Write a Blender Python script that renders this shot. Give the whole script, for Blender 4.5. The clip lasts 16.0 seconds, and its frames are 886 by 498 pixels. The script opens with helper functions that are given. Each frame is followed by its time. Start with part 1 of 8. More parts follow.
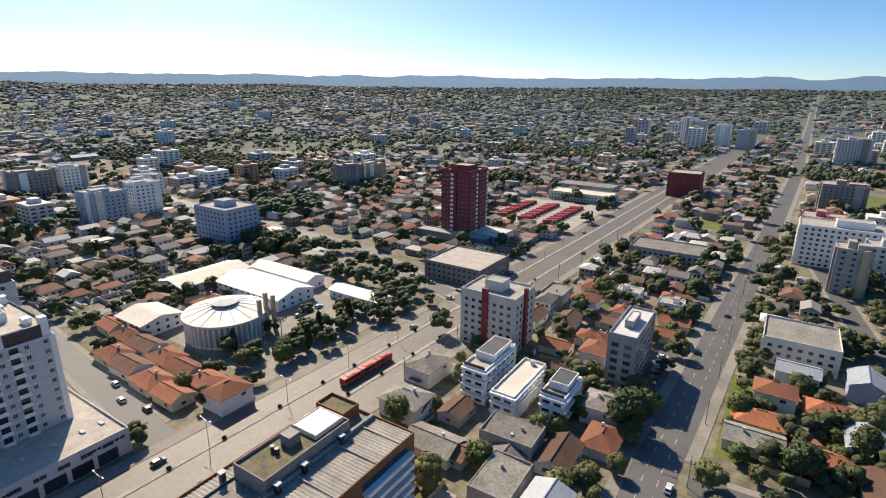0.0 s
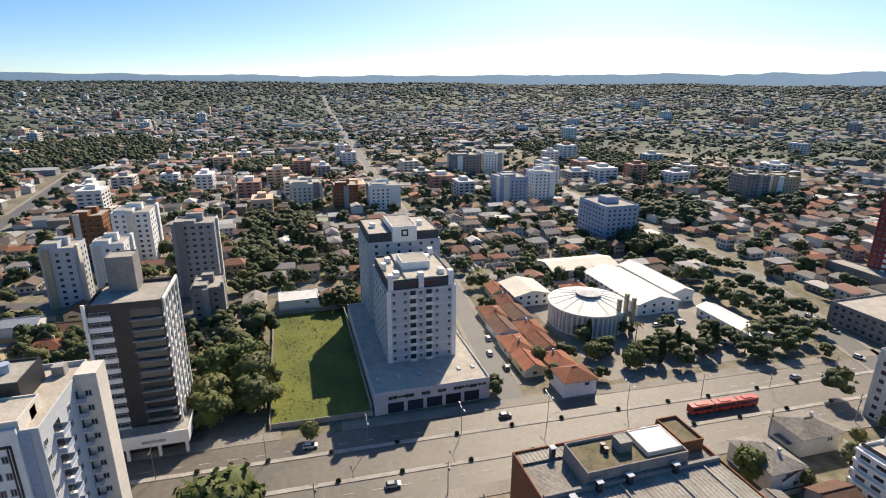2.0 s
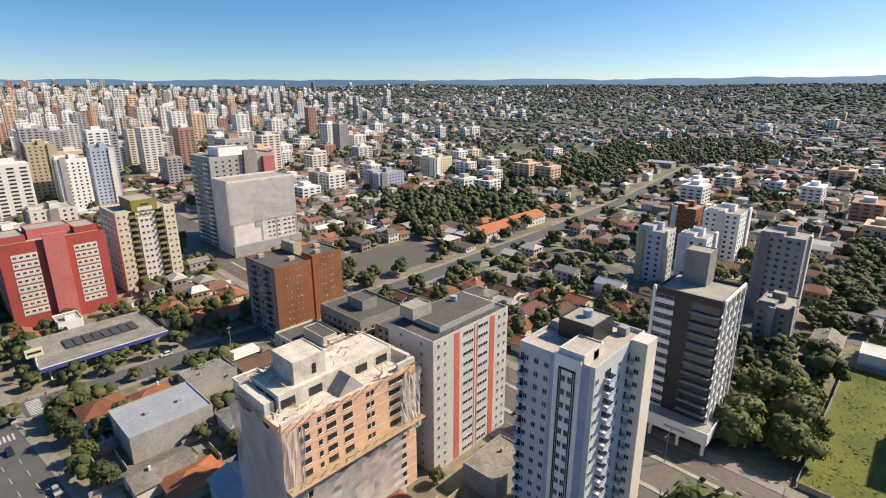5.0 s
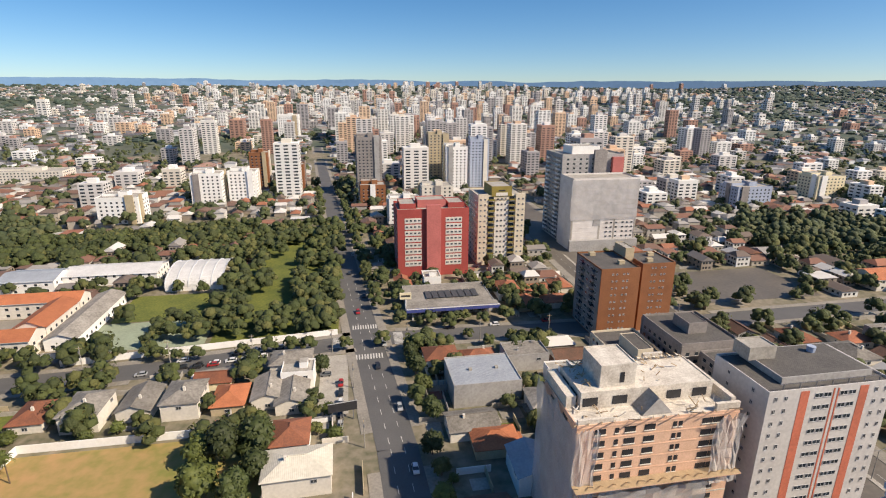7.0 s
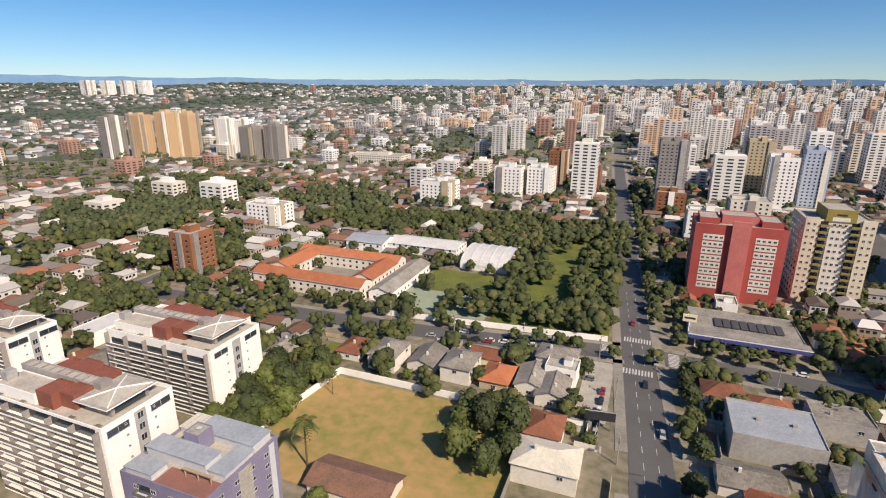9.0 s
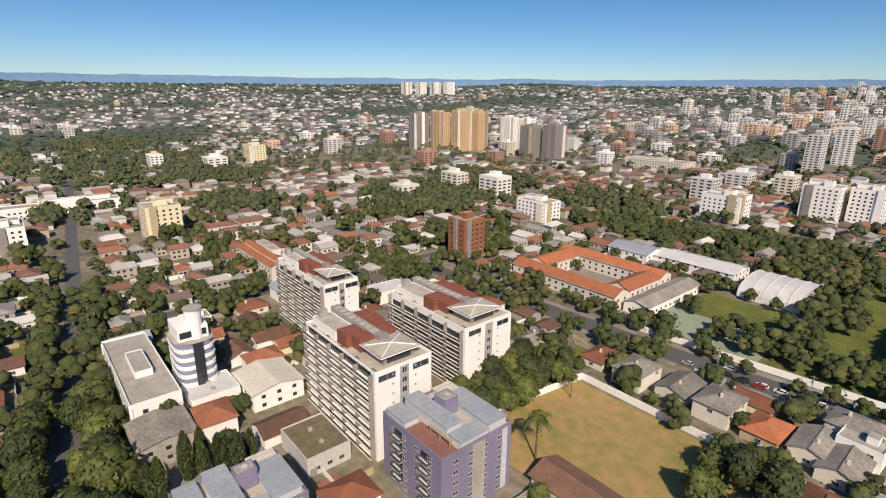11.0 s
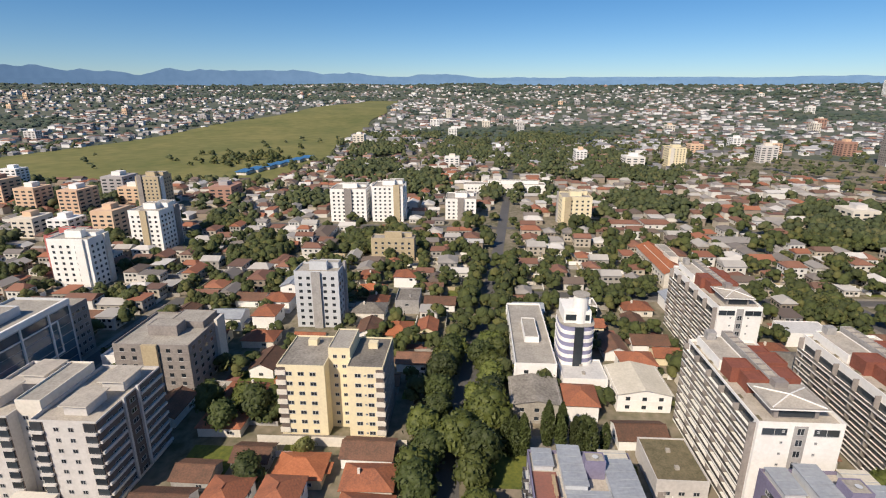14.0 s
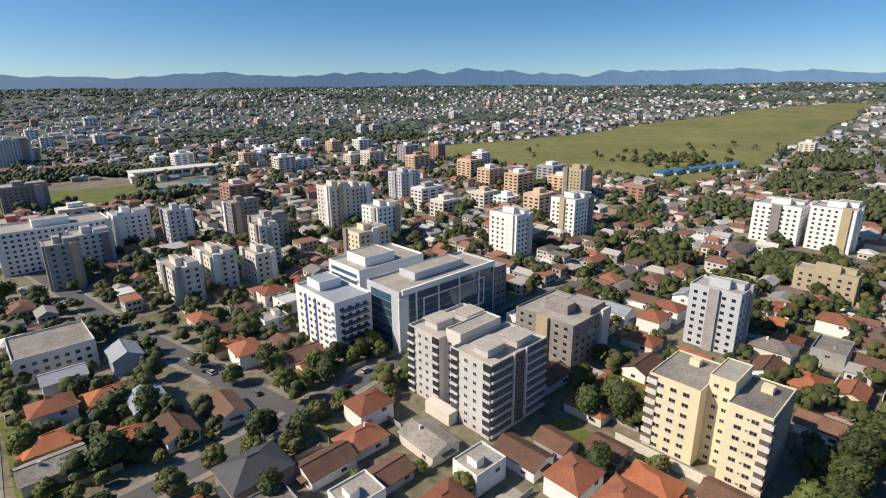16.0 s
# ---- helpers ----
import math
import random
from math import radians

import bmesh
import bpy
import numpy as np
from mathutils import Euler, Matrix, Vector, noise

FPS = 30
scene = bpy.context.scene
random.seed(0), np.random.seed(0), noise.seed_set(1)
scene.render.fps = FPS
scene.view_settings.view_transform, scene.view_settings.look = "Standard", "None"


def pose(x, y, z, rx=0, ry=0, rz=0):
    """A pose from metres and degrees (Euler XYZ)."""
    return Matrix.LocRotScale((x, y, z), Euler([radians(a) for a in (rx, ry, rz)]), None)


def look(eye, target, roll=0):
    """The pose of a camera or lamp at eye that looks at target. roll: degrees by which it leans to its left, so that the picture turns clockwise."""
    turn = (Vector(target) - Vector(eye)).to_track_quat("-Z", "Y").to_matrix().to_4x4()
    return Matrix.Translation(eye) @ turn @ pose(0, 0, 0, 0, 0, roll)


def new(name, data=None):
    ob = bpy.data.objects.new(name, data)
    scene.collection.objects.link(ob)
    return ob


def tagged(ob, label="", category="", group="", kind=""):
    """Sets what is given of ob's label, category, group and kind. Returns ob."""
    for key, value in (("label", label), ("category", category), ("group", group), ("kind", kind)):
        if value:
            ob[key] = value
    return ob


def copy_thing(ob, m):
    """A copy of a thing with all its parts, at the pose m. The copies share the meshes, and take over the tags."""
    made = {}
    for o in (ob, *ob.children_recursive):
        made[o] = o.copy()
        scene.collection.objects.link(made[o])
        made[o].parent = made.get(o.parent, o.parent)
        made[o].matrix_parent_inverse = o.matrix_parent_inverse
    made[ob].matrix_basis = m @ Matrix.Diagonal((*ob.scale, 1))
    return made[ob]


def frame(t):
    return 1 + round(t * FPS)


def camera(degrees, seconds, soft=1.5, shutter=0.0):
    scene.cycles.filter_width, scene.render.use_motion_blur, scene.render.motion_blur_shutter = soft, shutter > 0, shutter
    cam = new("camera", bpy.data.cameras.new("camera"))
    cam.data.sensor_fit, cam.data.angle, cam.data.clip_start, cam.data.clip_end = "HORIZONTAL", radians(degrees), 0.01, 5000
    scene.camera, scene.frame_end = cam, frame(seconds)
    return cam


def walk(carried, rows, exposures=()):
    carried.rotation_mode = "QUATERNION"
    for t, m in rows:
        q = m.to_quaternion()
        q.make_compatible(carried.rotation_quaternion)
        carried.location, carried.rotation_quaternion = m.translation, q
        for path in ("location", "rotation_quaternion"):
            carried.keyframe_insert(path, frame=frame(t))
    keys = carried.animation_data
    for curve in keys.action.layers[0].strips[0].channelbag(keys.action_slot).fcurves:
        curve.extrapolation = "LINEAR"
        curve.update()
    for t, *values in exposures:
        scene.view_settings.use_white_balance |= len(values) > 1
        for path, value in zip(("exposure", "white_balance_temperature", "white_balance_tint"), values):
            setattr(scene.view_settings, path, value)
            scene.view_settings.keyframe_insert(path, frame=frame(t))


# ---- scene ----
cam = camera(80.13, 16.0, soft=1.1)
EYE = 100.0
# seconds, heading, pitch, lean
ROWS = [
    (0.0, 33.00, -16.82, 0.54),
    (0.5, 43.29, -16.90, 0.50),
    (1.0, 53.50, -16.98, 0.51),
    (1.5, 63.74, -17.04, 0.48),
    (2.0, 73.55, -17.14, 0.37),
    (2.5, 83.70, -17.20, 0.35),
    (3.0, 93.70, -17.19, 0.23),
    (3.5, 103.49, -17.17, 0.03),
    (4.0, 113.67, -17.15, -0.02),
    (4.5, 123.66, -17.05, -0.13),
    (7.0, 169.92, -16.84, 0.28),
    (7.5, 178.01, -16.83, 0.22),
    (8.0, 185.96, -16.89, 0.24),
    (8.5, 193.55, -16.93, 0.26),
    (9.0, 201.33, -16.97, 0.29),
    (11.5, 237.05, -17.05, 0.45),
    (12.0, 243.79, -17.06, 0.41),
    (12.5, 250.89, -17.08, 0.26),
    (13.0, 258.31, -17.08, 0.17),
    (13.5, 265.87, -17.12, 0.10),
    (14.0, 273.39, -17.09, -0.04),
    (14.5, 281.96, -17.10, -0.19),
    (15.0, 292.99, -17.06, -0.18),
    (15.5, 305.23, -17.00, -0.31),
    (16.0, 316.73, -16.89, -0.45),
]
walk(cam, [(t, pose(0, 0, EYE, 0, 0, yaw) @ pose(0, 0, 0, 90 + pitch) @ pose(0, 0, 0, 0, 0, lean)) for t, yaw, pitch, lean in ROWS],
     [(0.0, 0.4, 7300, 11.5), (4.5, 0.4, 7400, 12), (7.0, 0.3, 7400, 13), (9.0, 0.19, 7400, 14), (12.0, -0.04, 7350, 15), (16.0, 0.1, 7000, 11)])

# ---- light ----
world = bpy.data.worlds.new("sky")
scene.world = world
world.use_nodes = True
wn = world.node_tree
sky = wn.nodes.new("ShaderNodeTexSky")
sky.sky_type, sky.sun_disc = "NISHITA", False
SUN_DIR = Vector((-0.93, 0.58, 0.95)).normalized()
sky.sun_elevation = math.asin(SUN_DIR.z)
sky.sun_rotation = math.atan2(SUN_DIR.x, SUN_DIR.y)
sky.altitude, sky.air_density, sky.dust_density, sky.ozone_density = 1300, 1.0, 2.2, 4.0
# the clear air of the day: the deep blue comes down closer to the horizon
wtc, lift, unit = wn.nodes.new("ShaderNodeTexCoord"), wn.nodes.new("ShaderNodeMapping"), wn.nodes.new("ShaderNodeVectorMath")
unit.operation = "NORMALIZE"
lift.inputs["Location"].default_value, lift.inputs["Scale"].default_value = (0, 0, 0.025), (1, 1, 1.25)
wn.links.new(wtc.outputs["Generated"], lift.inputs["Vector"])
wn.links.new(lift.outputs[0], unit.inputs[0])
wn.links.new(unit.outputs[0], sky.inputs["Vector"])
tone = wn.nodes.new("ShaderNodeHueSaturation")
tone.inputs["Saturation"].default_value = 1.3
wn.links.new(sky.outputs[0], tone.inputs["Color"])
wn.links.new(tone.outputs[0], wn.nodes["Background"].inputs[0])
wn.nodes["Background"].inputs[1].default_value = 0.122
sun_data = bpy.data.lights.new("sun", "SUN")
sun_data.energy, sun_data.angle, sun_data.color = 5.0, radians(0.5), (1.0, 0.92, 0.8)
sun = new("sun", sun_data)
sun.matrix_world = look(SUN_DIR * 900, (0, 0, 0))
scene.view_settings.exposure = 0.0

rnd = random.Random(11)


# ---- materials ----
def mat(name, color, rough=0.8, color2=None, scale=1.0, fine=12.0, bump=0.0, metal=0.0, vary=0.0, island=False, wave=0.0, coords="Object", mix=0.8):
    """Two-scale mottled surface. vary: brightness change per object or per island. wave: corrugation pitch in metres."""
    m = bpy.data.materials.new(name)
    m.use_nodes = True
    n, l = m.node_tree.nodes, m.node_tree.links
    b = n["Principled BSDF"]
    b.inputs["Roughness"].default_value, b.inputs["Metallic"].default_value = rough, metal
    tc = n.new("ShaderNodeTexCoord")
    big, small = n.new("ShaderNodeTexNoise"), n.new("ShaderNodeTexNoise")
    big.inputs["Scale"].default_value, small.inputs["Scale"].default_value = scale, fine
    big.inputs["Detail"].default_value = small.inputs["Detail"].default_value = 4
    geo = n.new("ShaderNodeNewGeometry")
    src = geo.outputs["Position"] if coords == "World" else tc.outputs["Object"]
    l.new(src, big.inputs["Vector"])
    l.new(src, small.inputs["Vector"])
    ramp = n.new("ShaderNodeValToRGB")
    c2 = color2 or tuple(c * 0.72 for c in color)
    ramp.color_ramp.elements[0].position, ramp.color_ramp.elements[1].position = 0.36, 0.64
    ramp.color_ramp.elements[0].color, ramp.color_ramp.elements[1].color = (*c2, 1), (*color, 1)
    add = n.new("ShaderNodeMath")
    add.operation = "MULTIPLY_ADD"
    add.inputs[1].default_value, add.inputs[2].default_value = 0.5, 0.0
    half = n.new("ShaderNodeMath")
    half.operation = "MULTIPLY_ADD"
    half.inputs[1].default_value = 0.5
    l.new(big.outputs["Fac"], add.inputs[0])
    l.new(small.outputs["Fac"], half.inputs[0])
    l.new(add.outputs[0], half.inputs[2])
    l.new(half.outputs[0], ramp.inputs[0])
    out = ramp.outputs[0]
    if vary:
        hsv = n.new("ShaderNodeHueSaturation")
        rng = n.new("ShaderNodeMapRange")
        rng.inputs["To Min"].default_value, rng.inputs["To Max"].default_value = 1 - vary, 1 + vary
        info = n.new("ShaderNodeObjectInfo")
        l.new(geo.outputs["Random Per Island"] if island else info.outputs["Random"], rng.inputs["Value"])
        l.new(rng.outputs[0], hsv.inputs["Value"])
        l.new(out, hsv.inputs["Color"])
        out = hsv.outputs[0]
    l.new(out, b.inputs["Base Color"])
    if bump or wave:
        bp = n.new("ShaderNodeBump")
        bp.inputs["Distance"].default_value, bp.inputs["Strength"].default_value = 0.05, bump or 0.6
        if wave:
            wv = n.new("ShaderNodeTexWave")
            wv.inputs["Scale"].default_value = 0.314 / wave
            wv.inputs["Distortion"].default_value = 0.4
            l.new(tc.outputs["Object"], wv.inputs["Vector"])
            l.new(wv.outputs["Fac"], bp.inputs["Height"])
        else:
            l.new(small.outputs["Fac"], bp.inputs["Height"])
        l.new(bp.outputs[0], b.inputs["Normal"])
    return m


def palette_mat(name, colors, rough=0.85, vary=0.2, fine=0.8):
    """One of several colours for each island of a joined mesh."""
    m = mat(name, (0.5, 0.5, 0.5), rough, scale=0.05, fine=fine)
    n, l = m.node_tree.nodes, m.node_tree.links
    geo = n.new("ShaderNodeNewGeometry")
    r = n.new("ShaderNodeValToRGB")
    r.color_ramp.interpolation = "CONSTANT"
    for i, c in enumerate(colors):
        e = r.color_ramp.elements[i] if i < 2 else r.color_ramp.elements.new(i / len(colors))
        e.position, e.color = i / len(colors), (*c, 1)
    l.new(geo.outputs["Random Per Island"], r.inputs[0])
    mx = n.new("ShaderNodeMix")
    mx.data_type, mx.blend_type = "RGBA", "OVERLAY"
    mx.inputs[0].default_value = 0.5
    b = n["Principled BSDF"]
    old = b.inputs["Base Color"].links[0].from_socket
    l.new(r.outputs[0], mx.inputs[6])
    l.new(old, mx.inputs[7])
    l.new(mx.outputs[2], b.inputs["Base Color"])
    return m


def glass_mat(name, color, rough=0.08):
    m = mat(name, color, rough, scale=0.6, fine=3, vary=0.35)
    m.node_tree.nodes["Principled BSDF"].inputs["Specular IOR Level"].default_value = 0.6
    return m


M_ASPHALT = mat("asphalt", (0.12, 0.116, 0.112), 0.7, (0.085, 0.083, 0.08), 0.08, 2.5, coords="World")
M_BUSWAY = mat("pale_asphalt", (0.15, 0.13, 0.105), 0.6, (0.095, 0.084, 0.07), 0.06, 0.6, coords="World")
M_PAVE = mat("pavement", (0.3, 0.27, 0.23), 0.85, (0.18, 0.165, 0.14), 0.1, 1.5, coords="World")
M_REDPAVE = mat("red_paving", (0.3, 0.12, 0.09), 0.9, (0.2, 0.1, 0.08), 0.2, 2.0, coords="World")
M_LINE = mat("road_paint", (0.62, 0.6, 0.56), 0.8, (0.4, 0.39, 0.36), 0.5, 4, coords="World")
M_GROUND = mat("ground", (0.27, 0.225, 0.17), 0.95, (0.085, 0.088, 0.045), 0.03, 0.3, coords="World")
M_GRASS = mat("grass", (0.16, 0.17, 0.03), 0.95, (0.06, 0.085, 0.016), 0.07, 0.9, bump=0.4, coords="World")
M_AIRGRASS = mat("dry_grass", (0.21, 0.19, 0.06), 0.95, (0.11, 0.125, 0.03), 0.008, 0.05, coords="World")
M_DIRT = mat("dry_lot_earth", (0.42, 0.25, 0.11), 0.95, (0.19, 0.19, 0.045), 0.028, 0.25, coords="World")
M_GREENCOURT = mat("green_court", (0.3, 0.35, 0.25), 0.9, None, 0.1, 1, coords="World")


def leafy(m, share=0.4):
    """Lets some light through the leaves."""
    n, l = m.node_tree.nodes, m.node_tree.links
    b = n["Principled BSDF"]
    t, mx = n.new("ShaderNodeBsdfTranslucent"), n.new("ShaderNodeMixShader")
    l.new(b.inputs["Base Color"].links[0].from_socket, t.inputs[0])
    mx.inputs[0].default_value = share
    l.new(b.outputs[0], mx.inputs[1])
    l.new(t.outputs[0], mx.inputs[2])
    l.new(mx.outputs[0], n["Material Output"].inputs[0])
    return m


M_LEAF = leafy(mat("leaves", (0.125, 0.145, 0.03), 0.7, (0.052, 0.072, 0.015), 0.4, 3, vary=0.3), 0.18)
M_LEAF_OLIVE = leafy(mat("olive_leaves", (0.16, 0.16, 0.045), 0.7, (0.08, 0.095, 0.026), 0.4, 3, vary=0.3), 0.18)
M_LEAF_DARK = leafy(mat("dark_leaves", (0.062, 0.08, 0.019), 0.7, (0.032, 0.047, 0.012), 0.4, 3, vary=0.3), 0.18)
def leafy_relief(m, size, depth):
    """Uneven relief of leaf masses."""
    n, l = m.node_tree.nodes, m.node_tree.links
    geo, tex, bp = n.new("ShaderNodeNewGeometry"), n.new("ShaderNodeTexNoise"), n.new("ShaderNodeBump")
    tex.inputs["Scale"].default_value, tex.inputs["Detail"].default_value = 1 / size, 5
    bp.inputs["Strength"].default_value, bp.inputs["Distance"].default_value = 1.0, depth
    l.new(geo.outputs["Position"], tex.inputs["Vector"])
    l.new(tex.outputs["Fac"], bp.inputs["Height"])
    l.new(bp.outputs[0], n["Principled BSDF"].inputs["Normal"])
    return m


M_CROWN = leafy_relief(palette_mat("crown_leaves", [(0.044, 0.06, 0.014), (0.055, 0.071, 0.016), (0.066, 0.082, 0.019), (0.04, 0.052, 0.013), (0.1, 0.102, 0.027), (0.052, 0.064, 0.016)], 0.8, fine=1.3), 0.9, 0.7)
# Lighter and bluer than the near crowns: haze put into the leaf colour.
M_CROWN_FAR = leafy_relief(palette_mat("hazed_crown_leaves", [(0.05, 0.066, 0.024), (0.064, 0.082, 0.028), (0.074, 0.09, 0.03), (0.044, 0.06, 0.022), (0.1, 0.104, 0.038), (0.058, 0.074, 0.027)], 0.8, fine=0.6), 1.6, 0.8)
# Blue-green palette carries the haze over the far woods.
M_CLUMP = palette_mat("hazed_woods", [(0.045, 0.072, 0.055), (0.055, 0.082, 0.058), (0.065, 0.09, 0.06), (0.04, 0.062, 0.05), (0.08, 0.095, 0.062)])
M_BARK = mat("bark", (0.14, 0.1, 0.07), 0.9, None, 2, 12)
M_WHITE = mat("white_plaster", (0.86, 0.85, 0.82), 0.7, (0.76, 0.74, 0.7), 0.12, 1.2)
M_OFFWHITE = mat("offwhite_plaster", (0.72, 0.67, 0.59), 0.75, (0.58, 0.54, 0.47), 0.12, 1.2)
M_COOLWHITE = mat("pale_grey_plaster", (0.54, 0.56, 0.58), 0.75, (0.45, 0.47, 0.49), 0.12, 1.2)
M_CREAM = mat("cream_plaster", (0.78, 0.69, 0.47), 0.75, (0.68, 0.59, 0.4), 0.1, 1.2)
M_BEIGE = mat("beige_plaster", (0.5, 0.41, 0.27), 0.8, (0.38, 0.31, 0.2), 0.12, 1.2)
M_GREYW = mat("grey_plaster", (0.4, 0.385, 0.37), 0.8, (0.28, 0.27, 0.26), 0.15, 1.2)
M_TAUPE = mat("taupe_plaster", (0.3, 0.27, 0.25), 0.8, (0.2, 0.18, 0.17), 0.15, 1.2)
M_BLACKW = mat("black_cladding_and_voids", (0.035, 0.035, 0.04), 0.5, (0.02, 0.02, 0.022), 0.2, 1.5)
M_REDW = mat("red_plaster", (0.42, 0.075, 0.06), 0.75, (0.3, 0.05, 0.042), 0.12, 1.5)
M_PINKW = mat("pink_plaster", (0.55, 0.16, 0.14), 0.75, None, 0.12, 1.5)
M_MAROON = mat("maroon_brick", (0.26, 0.04, 0.04), 0.8, (0.17, 0.028, 0.028), 0.12, 2)
M_BRICKW = mat("brown_brick", (0.3, 0.12, 0.05), 0.85, (0.2, 0.075, 0.03), 0.15, 2)
M_BLOCK = mat("raw_hollow_block", (0.74, 0.48, 0.34), 0.9, (0.6, 0.38, 0.26), 0.3, 2.5)
M_CORAL = mat("coral_stripe", (0.6, 0.17, 0.1), 0.75, None, 0.2, 1.5)
M_PURPLE = mat("violet_plaster", (0.23, 0.21, 0.3), 0.75, (0.17, 0.155, 0.23), 0.12, 1.5)
M_LILAC = mat("lilac_band", (0.27, 0.27, 0.4), 0.6, (0.2, 0.2, 0.31), 0.12, 1.5)
M_BLUEW = mat("pale_blue_plaster", (0.4, 0.46, 0.58), 0.75, None, 0.12, 1.5)
M_DEEPBLUE = mat("deep_blue_panel", (0.07, 0.09, 0.3), 0.5, None, 0.3, 2)
M_NET = mat("scaffold_netting", (0.72, 0.68, 0.64), 0.9, (0.56, 0.52, 0.49), 0.25, 3, bump=0.3)
def see_through(m, share):
    """A woven net: part of the light passes."""
    n, l = m.node_tree.nodes, m.node_tree.links
    t, mx = n.new("ShaderNodeBsdfTransparent"), n.new("ShaderNodeMixShader")
    mx.inputs[0].default_value = share
    l.new(n["Principled BSDF"].outputs[0], mx.inputs[1])
    l.new(t.outputs[0], mx.inputs[2])
    l.new(mx.outputs[0], n["Material Output"].inputs[0])
    return m


M_VEIL = see_through(mat("torn_netting", (0.62, 0.6, 0.59), 0.9, (0.46, 0.45, 0.44), 0.25, 3, bump=0.3), 0.42)
M_RAWWHITE = mat("raw_whitened_concrete", (0.7, 0.65, 0.57), 0.9, (0.42, 0.37, 0.31), 0.35, 2.2)
M_PALE = mat("weathered_pale_plaster", (0.6, 0.575, 0.55), 0.8, (0.47, 0.45, 0.43), 0.12, 1.2)
M_UMBER = mat("umber_cladding_and_recess", (0.15, 0.115, 0.1), 0.75, (0.1, 0.08, 0.07), 0.15, 1.2)
M_SAND = mat("sand_plaster", (0.68, 0.6, 0.46), 0.8, (0.56, 0.48, 0.36), 0.12, 1.2)
M_GOLD = mat("olive_gold_panel", (0.3, 0.23, 0.05), 0.7, (0.22, 0.17, 0.04), 0.2, 1.2)
M_SALMON = mat("salmon_tower_plaster", (0.62, 0.43, 0.25), 0.8, (0.5, 0.33, 0.18), 0.05, 0.6)
M_DARKSHEET = mat("dark_sheet_roof", (0.12, 0.11, 0.1), 0.85, (0.07, 0.065, 0.06), 0.2, 1.5, wave=0.45)
M_BALRAIL = glass_mat("smoked_balcony_glass", (0.11, 0.105, 0.1), 0.15)
M_CONCRETE = mat("concrete", (0.42, 0.39, 0.34), 0.9, (0.26, 0.24, 0.21), 0.2, 1.5)
M_ROOFGREY = mat("fibre_cement_roof", (0.3, 0.275, 0.24), 0.9, (0.15, 0.135, 0.115), 0.15, 1.2, wave=0.35, vary=0.25)
M_ROOFTILE = mat("clay_tile_roof", (0.34, 0.12, 0.06), 0.9, (0.19, 0.075, 0.045), 0.25, 2.0, wave=0.3, vary=0.3)
M_ROOFBROWN = mat("old_tile_roof", (0.2, 0.1, 0.065), 0.9, (0.11, 0.065, 0.045), 0.25, 2.0, wave=0.3, vary=0.3)
M_ROOFORANGE = mat("orange_tile_roof", (0.46, 0.16, 0.07), 0.85, (0.33, 0.11, 0.05), 0.25, 2.0, wave=0.3, vary=0.15)
M_ROOFWHITE = mat("white_sheet_roof", (0.64, 0.63, 0.61), 0.55, (0.5, 0.49, 0.47), 0.15, 1.2, wave=0.5)
M_ROOFCREAM = mat("cream_sheet_roof", (0.66, 0.61, 0.51), 0.7, (0.52, 0.48, 0.39), 0.15, 1.2, wave=0.5)
M_ROOFBLUE = mat("grey_blue_sheet_roof", (0.36, 0.39, 0.42), 0.5, (0.27, 0.29, 0.32), 0.15, 1.2, wave=0.4)
M_ROOFSHEET = mat("weathered_sheet_roof", (0.4, 0.37, 0.32), 0.85, (0.22, 0.2, 0.17), 0.2, 1.5, wave=0.45)
M_MOSSY = mat("mossy_deck", (0.2, 0.165, 0.1), 0.95, (0.1, 0.09, 0.05), 0.4, 2)
M_WEED = mat("weeds", (0.21, 0.2, 0.04), 0.9, (0.13, 0.14, 0.03), 0.1, 1, vary=0.4)
M_BLUEROOF = mat("bright_blue_roof", (0.05, 0.2, 0.42), 0.5, None, 0.1, 1)
M_REDATTIC = mat("brick_red_render", (0.26, 0.085, 0.055), 0.85, (0.18, 0.06, 0.04), 0.3, 2)
M_TERRACE = mat("terrace_deck", (0.5, 0.45, 0.38), 0.9, (0.33, 0.3, 0.26), 0.3, 2)
M_DARKROOF = mat("slate_roof", (0.07, 0.075, 0.085), 0.7, (0.045, 0.045, 0.05), 0.3, 2)
M_GLASS = glass_mat("window_glass", (0.035, 0.045, 0.055))
M_BLUEGLASS = glass_mat("blue_glass", (0.05, 0.11, 0.16), 0.06)
M_FRAME = mat("window_frame", (0.5, 0.5, 0.5), 0.6)
M_METAL = mat("dull_metal", (0.3, 0.3, 0.31), 0.5, None, 0.5, 4, metal=0.6)
M_TYRE = mat("rubber", (0.02, 0.02, 0.02), 0.8)
M_WATER = mat("pool_water", (0.1, 0.35, 0.45), 0.1)
M_TIMBER = mat("raw_timber", (0.45, 0.33, 0.2), 0.9)
CAR_PAINT = [mat("car_paint_" + n, c, 0.3) for n, c in (("white", (0.75, 0.75, 0.75)), ("silver", (0.42, 0.43, 0.44)), ("black", (0.03, 0.03, 0.035)), ("red", (0.4, 0.03, 0.03)), ("grey", (0.16, 0.165, 0.17)))]
M_BUS = mat("bus_red", (0.5, 0.05, 0.035), 0.4)
M_FARWALL = palette_mat("distant_walls", [(0.6, 0.58, 0.54), (0.46, 0.41, 0.34), (0.36, 0.34, 0.31), (0.66, 0.65, 0.62), (0.3, 0.25, 0.2)], fine=0.3)
